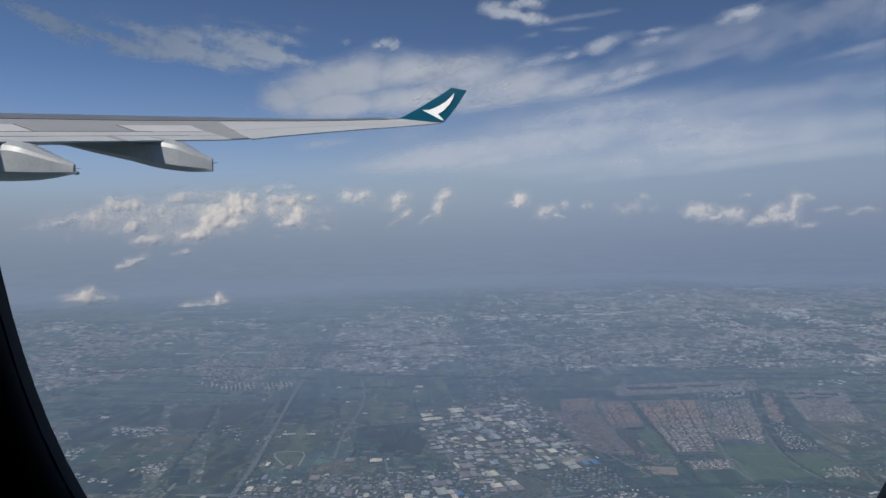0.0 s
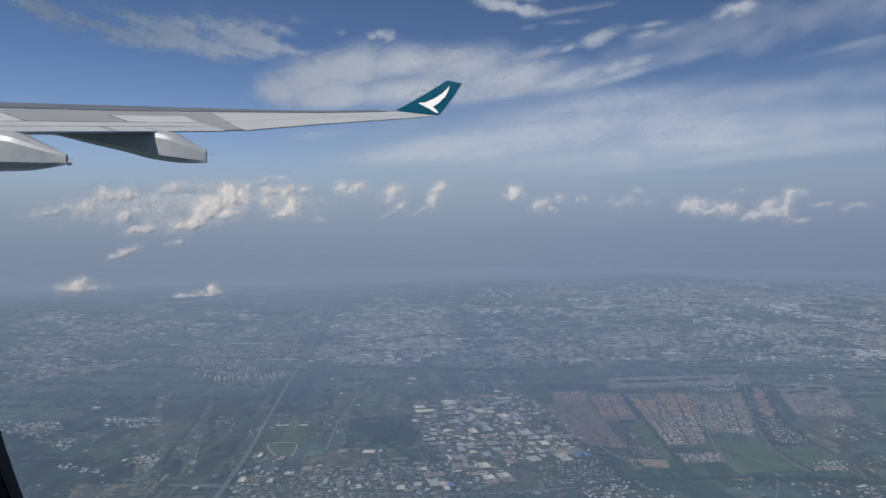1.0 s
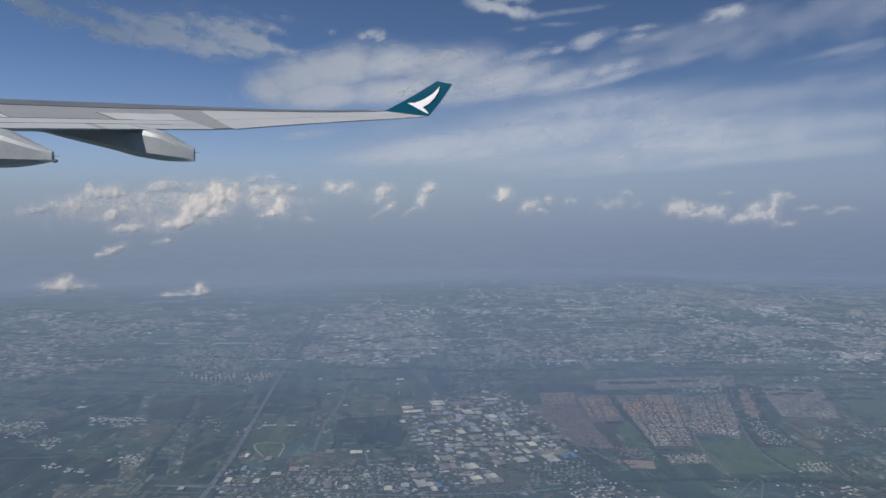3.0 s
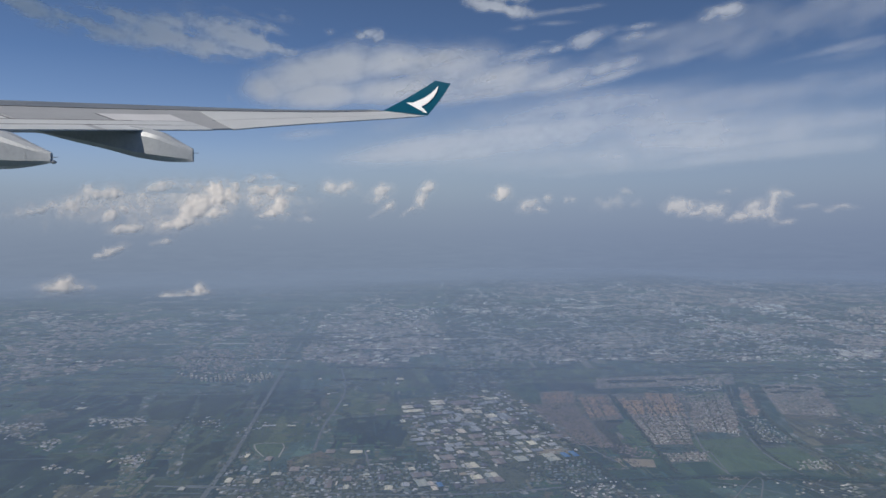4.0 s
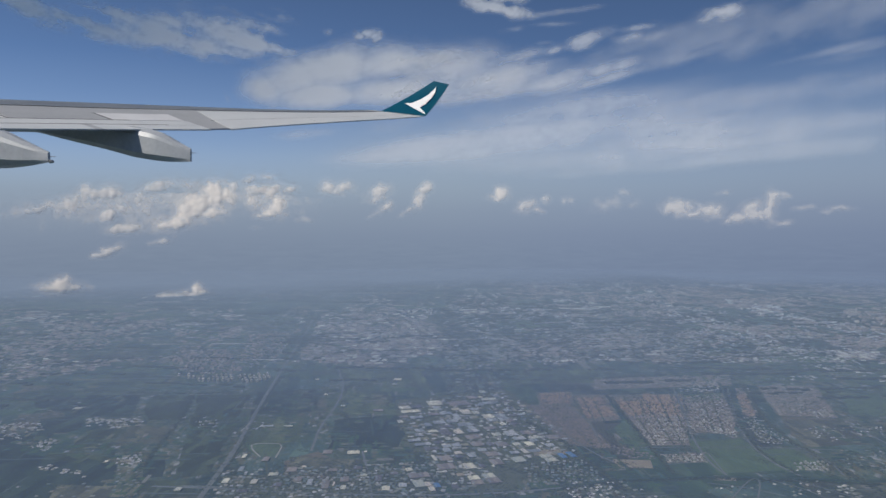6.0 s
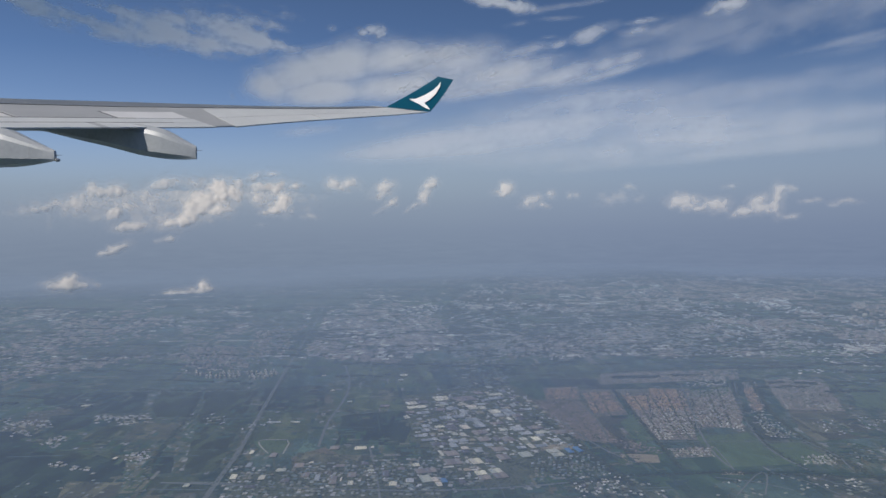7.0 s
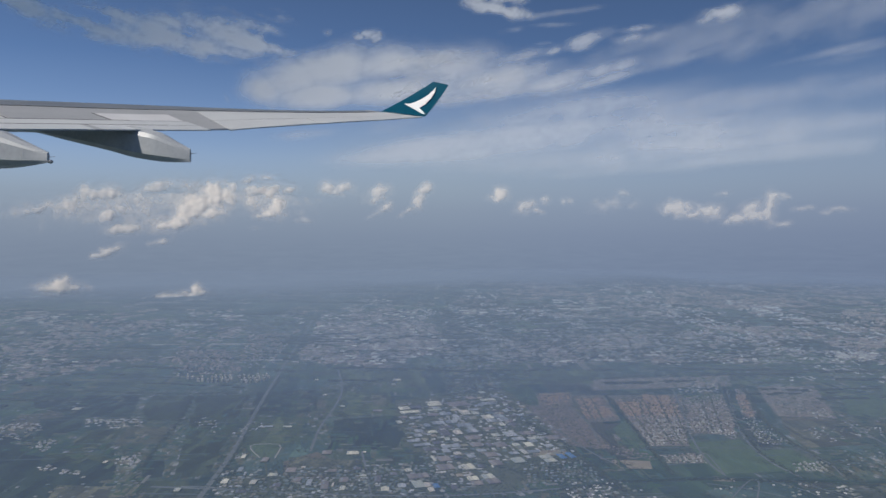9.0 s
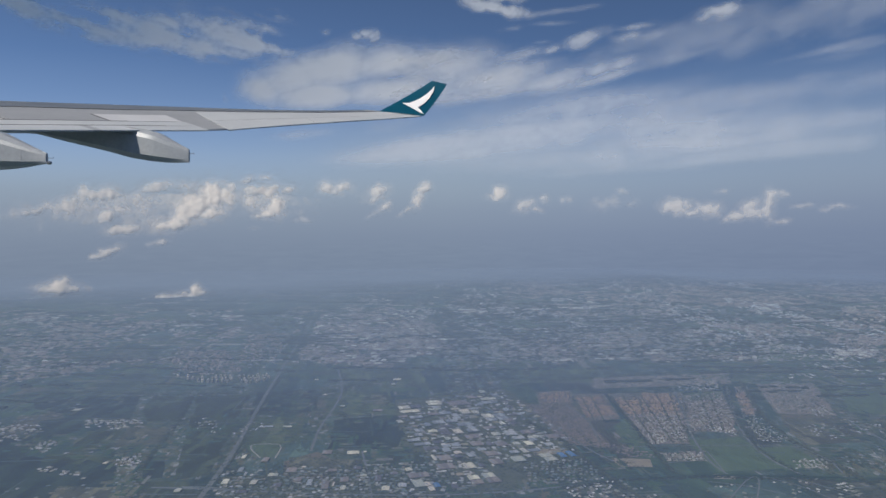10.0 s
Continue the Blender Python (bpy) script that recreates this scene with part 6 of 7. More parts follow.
def field_plots(name, near, far, count, size, seed, lift):
    """Small plots of crop, stubble and bare earth, each a thin slab of its own tint."""
    rng = np.random.default_rng(seed)
    r = near * (far / near) ** rng.random(count)
    a = np.radians(rng.uniform(-42, 42, count))
    x, y = r * np.sin(a), r * np.cos(a)
    ok = open_land(x, y) & (fbm(x / 90, y / 150, seed, 4) > 0.46)
    x, y = x[ok], y[ok]
    k = len(x)
    turn = np.radians(4 + 14 * (fbm(x / 300, y / 400, seed + 5, 2) - 0.5) + rng.normal(0, 1.0, k))
    long_way = rng.random(k) < 0.6
    w = size * rng.uniform(0.35, 1.0, k) * np.where(long_way, 1.7, 0.5)
    d = size * rng.uniform(0.5, 1.2, k) * np.where(long_way, 0.55, 2.2)
    sx, sy = np.array([-0.5, 0.5, 0.5, -0.5]), np.array([-0.5, -0.5, 0.5, 0.5])
    lx, ly = sx * w[:, None], sy * d[:, None]
    c, s = np.cos(turn)[:, None], np.sin(turn)[:, None]
    z = GROUND + lift + 0.04 * rng.random(k)[:, None] + np.zeros((1, 4))
    v = np.stack([x[:, None] + lx * c - ly * s, y[:, None] + lx * s + ly * c, z], 2).reshape(-1, 3)
    f = np.arange(4 * k).reshape(-1, 4)
    return tagged(from_arrays(name, v, f, PLOTS), "small strip fields in many muted greens and browns", "fields", kind="stuff")


field_plots("field_plots", 640, 1300, 5200, 11, 251, 0.30)
field_plots("field_plots", 1250, 3000, 6000, 30, 252, 0.30)


def lane_net(name, near, far, count, length, width, seed):
    """Narrow field lanes, each a thin straight ribbon."""
    rng = np.random.default_rng(seed)
    r = near * (far / near) ** rng.random(count)
    a = np.radians(rng.uniform(-42, 42, count))
    x, y = r * np.sin(a), r * np.cos(a)
    across = rng.random(count) < 0.55
    turn = np.radians(np.where(across, 4.0, 96.0) + rng.normal(0, 4, count))
    w = length * rng.uniform(0.4, 1.4, count) * r / near
    d = np.where(across, 2.2, 0.9) * width * rng.uniform(0.6, 1.3, count) * r / near
    sx, sy = np.array([-0.5, 0.5, 0.5, -0.5]), np.array([-0.5, -0.5, 0.5, 0.5])
    lx, ly = sx * w[:, None], sy * d[:, None]
    c, s = np.cos(turn)[:, None], np.sin(turn)[:, None]
    z = GROUND + 0.345 + 0.004 * rng.random(count)[:, None] + np.zeros((1, 4))
    v = np.stack([x[:, None] + lx * c - ly * s, y[:, None] + lx * s + ly * c, z], 2).reshape(-1, 3)
    return tagged(from_arrays(name, v, np.arange(4 * count).reshape(-1, 4), LANES), "narrow pale lanes between fields", "lanes", kind="stuff")


lane_net("field_lanes", 640, 2600, 420, 45, 0.9, 253)
scattered("farm_houses", "pale farm houses and sheds scattered among the fields", 640, 1500, 42, 12000, (2.2, 2.4, 0.5), PALE_HOUSE, 0.95, 254, "houses")


# ---------------------------------------------------------------- painted haze sheets over the plain, and the glowing far-sky sheet behind them
LEAN = [(-180, -1.0), (-40, -0.8), (-16, -1.0), (-4, -0.75), (6, -0.3), (14, -0.15), (40, -0.15), (180, 0.0)]
HAZE_CLEAR = [(-180, 0.8), (-34, 0.80), (-22, 0.92), (-8, 1.0), (3, 0.97), (12, 0.97), (22, 0.90), (32, 0.84), (180, 0.8)]
AIR_CLEAR = [(-180, 0.7), (-30, 0.90), (-12, 0.98), (0, 1.16), (12, 1.12), (25, 0.92), (40, 0.8), (180, 0.7)]


def revolve(name, prof, mat, seed, lean=None, clear=None):
    """A sheet turned round the upright axis. lean: rows of (heading, degrees by which the far haze stands higher there); clear: rows of (heading, share of the haze)."""
    prof = np.array(prof)
    k = 145
    ang = np.linspace(-math.pi, math.pi, k)
    hx, hy = np.outer(prof[:, 0], np.sin(ang)), np.outer(prof[:, 0], np.cos(ang))
    hv = np.stack([hx.ravel(), hy.ravel(), np.repeat(prof[:, 1], k)], 1)
    ob = from_arrays(name, hv, grid_faces(len(prof), k, True), mat, smooth=True)
    t = np.repeat(prof[:, 2], k)
    if clear:
        t = t * np.interp(np.tile(np.degrees(ang), len(prof)), [p for p, _ in clear], [q for _, q in clear])
    if lean:
        el = np.degrees(np.arctan2(hv[:, 2], np.hypot(hv[:, 0], hv[:, 1])))
        shift = np.interp(np.tile(np.degrees(ang), len(prof)), [p for p, _ in lean], [q for _, q in lean])
        shift = shift * smoothstep(2.0, -2.0, el) + 0.8 * (fbm(hx.ravel() / 500, hy.ravel() / 900, 13, 3) - 0.5)
        glow = np.interp(el - shift, SKY_EL, SKY_T)
        heading = np.tile(np.degrees(ang), len(prof))
        glow = glow * (1 - 0.04 * smoothstep(8, 30, heading) * smoothstep(2.0, 7.0, el))
        glow = glow * (1 - 0.40 * smoothstep(2, -20, heading) * smoothstep(3.0, 8.0, el))
        t = glow if mat is FAR_SKY else t * (1 - 0.9 * glow)
    set_vapour(ob.data, np.clip(t * (1 + 0.28 * (1 - t) * (fbm(hx.ravel() / 900, hy.ravel() / 900, seed) - 0.5)), 0, 1))
    return ob


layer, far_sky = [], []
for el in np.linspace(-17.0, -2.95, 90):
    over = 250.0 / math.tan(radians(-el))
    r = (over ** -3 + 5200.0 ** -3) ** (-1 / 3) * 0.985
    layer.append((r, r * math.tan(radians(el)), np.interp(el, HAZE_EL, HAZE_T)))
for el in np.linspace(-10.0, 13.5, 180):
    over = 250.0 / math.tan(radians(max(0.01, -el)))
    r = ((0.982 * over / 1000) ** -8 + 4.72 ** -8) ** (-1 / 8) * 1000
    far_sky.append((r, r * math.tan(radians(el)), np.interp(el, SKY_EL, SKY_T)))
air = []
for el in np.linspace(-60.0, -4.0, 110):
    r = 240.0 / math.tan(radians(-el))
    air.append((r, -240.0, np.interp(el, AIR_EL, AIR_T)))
tagged(revolve("air_haze", air, AIR, 14, clear=AIR_CLEAR), "thin blue sheet painted as air haze over the near land", "haze", kind="stuff")
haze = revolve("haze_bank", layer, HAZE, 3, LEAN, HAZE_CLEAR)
tagged(haze, "blue-grey sheet painted as haze thickening over the far plain", "haze", kind="stuff")
# Self-lit sheet: the horizon haze's brightness is painted into its emission.
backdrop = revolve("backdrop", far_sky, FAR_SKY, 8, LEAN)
tagged(backdrop, "glowing sheet painted as the pale blue-grey haze of the far horizon", "backdrop", kind="structure")


# ---------------------------------------------------------------- clouds
def aim(az, el, dist):
    a, e = np.radians(az), np.radians(el)
    return np.stack([dist * np.sin(a) * np.cos(e), dist * np.cos(a) * np.cos(e), dist * np.sin(e)], -1)


def blob_field(az, el, blobs):
    d = np.zeros(az.shape)
    for a0, e0, ra, re, tilt, s in blobs:
        c, sn = math.cos(radians(tilt)), math.sin(radians(tilt))
        u, v = (az - a0) * c + (el - e0) * sn, -(az - a0) * sn + (el - e0) * c
        d = np.maximum(d, s * np.exp(-((u / ra) ** 2 + (v / re) ** 2)))
    return d


def trim_faces(faces, dens):
    return faces[(dens[faces] > 0.004).any(1)]


def extent(blobs):
    b = np.array(blobs)
    r = np.maximum(b[:, 2], b[:, 3]) * 2.0
    t = np.abs(np.sin(np.radians(b[:, 4])))
    ry = np.maximum(b[:, 3], b[:, 2] * t) * 2.2
    return (b[:, 0] - r).min(), (b[:, 0] + r).max(), (b[:, 1] - ry).min(), (b[:, 1] + ry).max()


def soften(a, times=2):
    """Spreads a field over its neighbours."""
    for _ in range(times):
        p = np.pad(a, 1, mode="edge")
        a = (p[:-2, 1:-1] + p[2:, 1:-1] + p[1:-1, :-2] + p[1:-1, 2:] + 2 * a) / 6
        p = np.pad(a, 1, mode="edge")
        a = (p[:-2, :-2] + p[2:, 2:] + p[2:, :-2] + p[:-2, 2:] + 2 * a) / 6
    return a


def puffs(x, y, seed, octaves=4, gain=0.5):
    """Rounded bumps with sharp valleys between them."""
    total, amp, norm = 0.0, 1.0, 0.0
    for k in range(octaves):
        total = total + amp * np.abs(2 * value_noise(x * 2.1 ** k + 11.7 * k, y * 2.1 ** k - 5.3 * k, seed + k) - 1)
        norm += amp
        amp *= gain
    return total / norm


def cumulus(label, blobs, dist=4350.0, thick=0.9, seed=1, step=0.048, puff=1.0, ragged=1.0, soft=1.0, grow=1.12):
    """A heaped cloud: rounded puffs grown over the given masses, bulging in front, dissolving at the rim and the foot."""
    a0, a1, e0, e1 = extent(blobs)
    na, ne = int((a1 - a0) / step) + 2, int((e1 - e0) / step) + 2
    az, el = np.meshgrid(np.linspace(a0, a1, na), np.linspace(e0, e1, ne), indexing="ij")
    wx, wy = fbm(az * 1.3, el * 1.3, seed + 31, 4) - 0.5, fbm(az * 1.3, el * 1.3, seed + 57, 4) - 0.5
    blobs = [(p, q, ra * grow, re * grow * 1.06, t, s) for p, q, ra, re, t, s in blobs]
    ga, ge = az + 0.75 * ragged * wx, el + 0.55 * ragged * wy
    mass = blob_field(ga, ge, blobs)
    lump = puffs((az + 0.5 * wx) * 1.7 / puff, (el + 0.5 * wy) * 1.9 / puff, seed, 4, 0.5)
    torn = 0.6 * fbm(az * 1.9, el * 2.3, seed + 11, 4, 0.6) + 0.4 * fbm(az * 5.2, el * 6.2, seed + 71, 3, 0.6)
    body = smoothstep(0.16, 0.86, mass + 0.50 * ragged * (lump - 0.36) + 0.95 * ragged * (torn - 0.5))
    halo = smoothstep(0.10, 1.1, blob_field(az, el, [(p, q, ra * 1.5, re * 1.5, t, s) for p, q, ra, re, t, s in blobs]) * (0.25 + 1.2 * torn))
    dens = soften(thick * np.maximum(0.92 * body, 0.42 * soft * halo) * smoothstep(0.0, 0.22, mass + 0.3 * halo), 2)
    rise = mass * 0.9 + 0.55 * lump * smoothstep(0.1, 0.6, mass)
    bulge = soften(rise, 3) * radians(1) * dist * 0.33
    lean = 0.60 * radians(1) * dist * (el - e0)
    front = aim(az, el, dist + lean - bulge)
    back = aim(az, el, dist + lean + 0.35 * bulge + 6)
    dn = np.clip(dens, 0, 0.95).ravel()
    f1 = trim_faces(grid_faces(na, ne), dn)
    f2 = trim_faces(grid_faces(na, ne, True), dn) + na * ne
    ob = from_arrays("cumulus_cloud", np.concatenate([front.reshape(-1, 3), back.reshape(-1, 3)]), np.concatenate([f1, f2]), CUMULUS, smooth=True)
    set_vapour(ob.data, np.concatenate([dn, dn * 0.12]))
    return tagged(ob, label, "cloud", group="cumulus clouds near the horizon")


def cirrus(label, blobs, streak=0.0, stretch=4.0, dist=4500.0, thick=0.7, seed=1, step=0.10, rough=0.7, grain=1.0):
    """A high thin cloud: a wavy sheet of ice haze drawn out along the wind."""
    a0, a1, e0, e1 = extent(blobs)
    na, ne = int((a1 - a0) / step) + 2, int((e1 - e0) / step) + 2
    az, el = np.meshgrid(np.linspace(a0, a1, na), np.linspace(e0, e1, ne), indexing="ij")
    c, s = math.cos(radians(streak)), math.sin(radians(streak))
    u, v = grain * (az * c + el * s) / stretch, grain * (-az * s + el * c)
    w = fbm(u * 0.5 + 5, v * 0.5, seed + 7, 3)
    tex = 0.5 * fbm(u * 0.6 + 0.5 * w, v * 0.6 + 0.5 * w, seed, 6, 0.56) + 0.5 * fbm(grain * az * 0.32 + 0.6 * w, grain * el * 0.42, seed + 20, 6, 0.56)
    field = blob_field(az, el, blobs)
    d = field + rough * 3.4 * (tex - 0.5) * np.sqrt(field)
    dens = smoothstep(0.10, 1.05, d) * thick
    wave = 2.5 * (tex - 0.5)
    front = aim(az, el, dist + wave)
    dn = dens.ravel()
    ob = from_arrays("cirrus_cloud", front.reshape(-1, 3), trim_faces(grid_faces(na, ne), dn), CIRRUS, smooth=True)
    set_vapour(ob.data, dn)
    return tagged(ob, label, "cloud", group="high thin clouds")


# heaped clouds near the horizon
cumulus("bright heaped cloud leaning over a ragged base", [(-19.75, 2.45, 1.23, 0.76, 50, 1), (-18.48, 2.92, 0.85, 0.95, 0, 1), (-21.63, 0.75, 1.23, 0.38, 15, 0.9), (-18.70, 1.66, 0.85, 0.47, 10, 0.8), (-20.59, 1.77, 1.04, 0.66, 55, 1), (-17.62, 3.16, 0.66, 0.76, 0, 0.9)], seed=1, thick=1.08, ragged=1.15)
cumulus("ring-shaped heaped cloud with a hollow middle", [(-14.56, 3.53, 1.61, 0.43, 5, 0.9), (-15.67, 2.74, 0.57, 0.66, 0, 0.7), (-13.58, 2.44, 0.47, 0.95, 0, 0.9), (-14.21, 1.61, 0.95, 0.33, 0, 0.8), (-12.77, 3.69, 0.76, 0.33, 0, 0.6)], seed=2, thick=0.95, ragged=1.1)
cumulus("pale heaped cloud of broken lumps", [(-27.11, 3.08, 1.04, 0.43, 0, 0.8), (-25.97, 3.28, 0.85, 0.47, 0, 0.8), (-28.78, 2.20, 1.14, 0.57, 15, 0.6), (-30.93, 1.75, 1.61, 0.24, 12, 0.55), (-26.18, 1.49, 0.76, 0.43, 20, 0.8), (-25.21, 1.93, 0.57, 0.28, 0, 0.6), (-27.32, 1.05, 0.57, 0.28, 20, 0.5)], seed=3, thick=0.85)
cumulus("pale heaped cloud with a thin veil", [(-22.83, 3.62, 1.14, 0.43, 10, 0.8), (-24.03, 2.81, 0.66, 0.47, 0, 0.6), (-20.78, 3.85, 1.04, 0.43, 0, 0.55), (-23.84, 1.86, 0.85, 0.57, 0, 0.5)], seed=4, thick=0.7)
cumulus("faint broad cloud bank behind the heaped clouds", [(-20.58, 2.88, 5.70, 1.33, 5, 0.72), (-26.17, 2.42, 4.75, 1.14, 8, 0.65), (-14.56, 3.07, 3.32, 1.23, 0, 0.65), (-21.83, 1.19, 3.80, 0.85, 8, 0.55), (-29.15, 2.07, 3.32, 0.76, 10, 0.5)], dist=4560, seed=25, thick=0.52, puff=0.8)
cumulus("faint cloud towers far off", [(-15.88, 4.41, 1.04, 0.33, 20, 0.55), (-14.33, 4.58, 0.85, 0.28, 0, 0.5), (-16.97, 3.17, 0.57, 0.47, 0, 0.5)], seed=5, thick=0.5)
cumulus("small pale heaped cloud", [(-9.58, 3.87, 0.62, 0.43, 0, 0.9), (-8.19, 3.89, 0.66, 0.38, 0, 0.9), (-8.88, 3.51, 1.23, 0.38, 0, 0.6)], seed=6, thick=0.7)
cumulus("small pale heaped cloud with a trailing foot", [(-5.29, 3.53, 0.85, 0.43, 15, 0.9), (-5.86, 3.06, 0.95, 0.33, 0, 0.6), (-4.92, 2.22, 0.62, 0.33, 30, 0.7), (-5.77, 1.65, 0.66, 0.19, 30, 0.5)], seed=7, thick=0.7)
cumulus("slanting tall cloud wisp", [(-1.52, 3.74, 0.62, 0.33, 20, 1), (-1.99, 2.98, 0.43, 0.76, -12, 0.8), (-2.94, 1.94, 0.85, 0.19, 25, 0.6)], seed=8, thick=0.75)
cumulus("small rounded white cloud", [(4.87, 3.35, 0.52, 0.47, 0, 1), (4.54, 2.97, 0.85, 0.24, 0, 0.7)], seed=9, thick=0.8)
cumulus("row of small faint clouds", [(6.89, 2.30, 0.85, 0.47, 20, 0.75), (8.05, 1.83, 0.38, 0.19, 0, 0.7), (8.56, 2.76, 0.38, 0.33, 0, 0.6), (10.36, 2.75, 0.57, 0.24, 0, 0.5)], seed=10, thick=0.55)
cumulus("faint grey cloud row", [(13.54, 2.30, 1.33, 0.47, 10, 0.6), (14.74, 3.30, 0.47, 0.28, 0, 0.6), (15.76, 2.42, 0.47, 0.33, 0, 0.55)], seed=11, thick=0.28)
cumulus("long bright heaped cloud with a flat base", [(18.78, 2.02, 1.04, 0.52, -10, 1), (19.63, 2.19, 0.76, 0.33, 0, 0.9), (21.35, 1.72, 0.95, 0.50, 5, 1), (20.1, 1.45, 1.5, 0.30, -4, 0.75)], seed=12, thick=0.50, puff=0.55, grow=1.0, ragged=1.25)
cumulus("bright heaped cloud rising to a tower", [(23.3, 1.05, 0.85, 0.30, 8, 0.85), (24.12, 1.86, 0.76, 0.52, 20, 0.9), (25.56, 1.92, 0.43, 1.04, 0, 1), (25.71, 2.77, 0.57, 0.33, 10, 0.9), (24.45, 1.25, 1.25, 0.36, 5, 0.8), (26.39, 2.84, 0.47, 0.19, 0, 0.6)], seed=13, thick=0.47, puff=0.55, grow=1.0, ragged=1.25)
cumulus("small grey cloud scrap", [(26.53, 0.72, 0.66, 0.19, 15, 0.8)], seed=14, thick=0.42, grow=0.9)
cumulus("small faint cloud scrap", [(22.31, 3.11, 0.66, 0.19, 10, 0.7)], seed=15, thick=0.35, grow=0.9)
cumulus("thin faint cloud scraps in a row", [(27.94, 1.88, 0.76, 0.19, 5, 0.7), (30.12, 1.72, 1.04, 0.19, 0, 0.75), (29.58, 1.61, 0.66, 0.14, 0, 0.6)], seed=16, thick=0.36, grow=0.9)
cumulus("small flat cloud over the plain", [(-25.11, 0.43, 1.04, 0.33, 5, 1), (-24.84, 0.56, 0.57, 0.28, 0, 0.9)], seed=17, thick=0.8)
cumulus("small faint cloud scrap over the plain", [(-22.46, -0.57, 0.66, 0.19, 5, 0.75), (-23.26, -0.65, 0.28, 0.14, 0, 0.6)], seed=18, thick=0.5)
cumulus("small slanting cloud over the plain", [(-26.01, -1.24, 0.85, 0.28, 25, 1), (-26.59, -1.57, 0.57, 0.19, 20, 0.8)], seed=19, dist=3900, thick=0.7)
cumulus("small heaped cloud with a rounded top", [(-29.28, -3.60, 0.62, 0.43, 0, 1), (-29.43, -3.88, 1.23, 0.38, 0, 1), (-29.93, -3.99, 0.76, 0.28, 0, 0.9), (-28.30, -3.93, 0.76, 0.24, 0, 0.55)], seed=20, dist=2960, thick=0.95)
cumulus("peaked small cloud with a long faint tail", [(-19.84, -4.37, 0.38, 0.43, 0, 1), (-20.01, -4.77, 0.95, 0.28, 5, 0.8), (-22.21, -4.83, 0.76, 0.28, 10, 0.75), (-20.97, -4.74, 1.23, 0.28, 4, 0.75)], seed=21, dist=2880, thick=0.85)
cumulus("faint cloud scrap above the plain", [(-11.42, 1.12, 0.85, 0.19, 0, 0.55), (-15.46, 0.46, 0.38, 0.14, 0, 0.6)], seed=22, thick=0.45)

# high thin clouds
cirrus("broad white cloud fan with a rounded head", [(-14.51, 11.59, 2.09, 1.42, -10, 1), (-12.27, 12.48, 3.32, 1.61, 12, 1.15), (-9.08, 13.40, 4.27, 1.71, 10, 1.2), (-10.46, 11.32, 4.27, 1.14, 4, 1.1), (-4.90, 13.83, 4.75, 1.61, 6, 1), (-4.43, 11.83, 5.22, 1.42, 6, 0.95), (-0.66, 14.32, 4.27, 0.85, 4, 0.6), (3.58, 12.65, 5.70, 0.85, 10, 0.45), (2.17, 11.32, 5.70, 0.66, 8, 0.45)], streak=13, stretch=6.0, seed=31, thick=0.98, rough=0.30, grain=1.7)
cirrus("soft white veil trailing from the cloud fan", [(0.76, 13.43, 5.22, 1.90, 4, 0.85), (4.52, 12.53, 5.70, 1.45, 8, 0.9), (9.18, 12.39, 5.22, 1.04, 9, 0.7), (-1.13, 11.64, 4.27, 1.14, 4, 0.7), (12.81, 12.98, 4.27, 0.66, 12, 0.6), (5.46, 14.26, 4.27, 0.66, 8, 0.5)], streak=11, stretch=6.5, seed=51, thick=0.80, rough=0.42, grain=1.6)
cirrus("long feathery cloud band", [(-30.77, 15.59, 2.85, 0.57, -16, 1.2), (-28.28, 15.43, 3.80, 0.75, -14, 1.25), (-24.50, 15.68, 4.27, 0.95, -8, 1), (-21.72, 15.10, 5.22, 1.23, -6, 1.15), (-19.66, 14.47, 3.80, 0.66, -3, 1.1), (-17.54, 15.77, 3.80, 1.23, -6, 0.95), (-15.81, 14.94, 3.32, 0.66, -6, 0.9), (-13.16, 14.52, 2.37, 0.43, -8, 0.7), (-26.41, 16.29, 2.85, 0.47, -12, 0.6), (-13.59, 17.10, 1.90, 0.43, -8, 0.6)], streak=-11, stretch=5.0, seed=32, thick=0.88, rough=0.95, grain=2.5)
cirrus("small torn white cloud", [(3.58, 18.30, 2.09, 0.57, -10, 1), (5.68, 17.82, 1.61, 0.47, -12, 1), (4.51, 18.78, 2.85, 0.57, 0, 0.8)], streak=-10, stretch=1.6, seed=33, thick=0.85, rough=0.8, step=0.09, grain=2.6)
cirrus("thin short cloud wisps", [(10.07, 17.61, 2.85, 0.24, 4, 0.6), (9.16, 16.72, 1.90, 0.19, 0, 0.4), (8.24, 15.35, 0.95, 0.19, 0, 0.5), (5.69, 16.42, 1.23, 0.28, 5, 0.4), (6.62, 14.31, 0.95, 0.38, 20, 0.5), (4.99, 13.83, 0.95, 0.33, 25, 0.45)], streak=4, stretch=3.5, seed=34, thick=0.5, rough=0.7, grain=2)
cirrus("small ragged white cloud puff", [(-6.06, 15.98, 1.14, 0.43, 0, 1), (-6.76, 15.92, 0.57, 0.33, 0, 0.9)], streak=0, stretch=1.4, seed=35, thick=0.75, rough=0.9, step=0.09, grain=3)
cirrus("tiny white cloud scraps", [(-9.44, 16.20, 0.47, 0.28, 0, 0.7), (-17.57, 10.81, 0.38, 0.38, 0, 0.45)], streak=0, stretch=1.4, seed=36, thick=0.5, step=0.09, grain=3, rough=0.8)
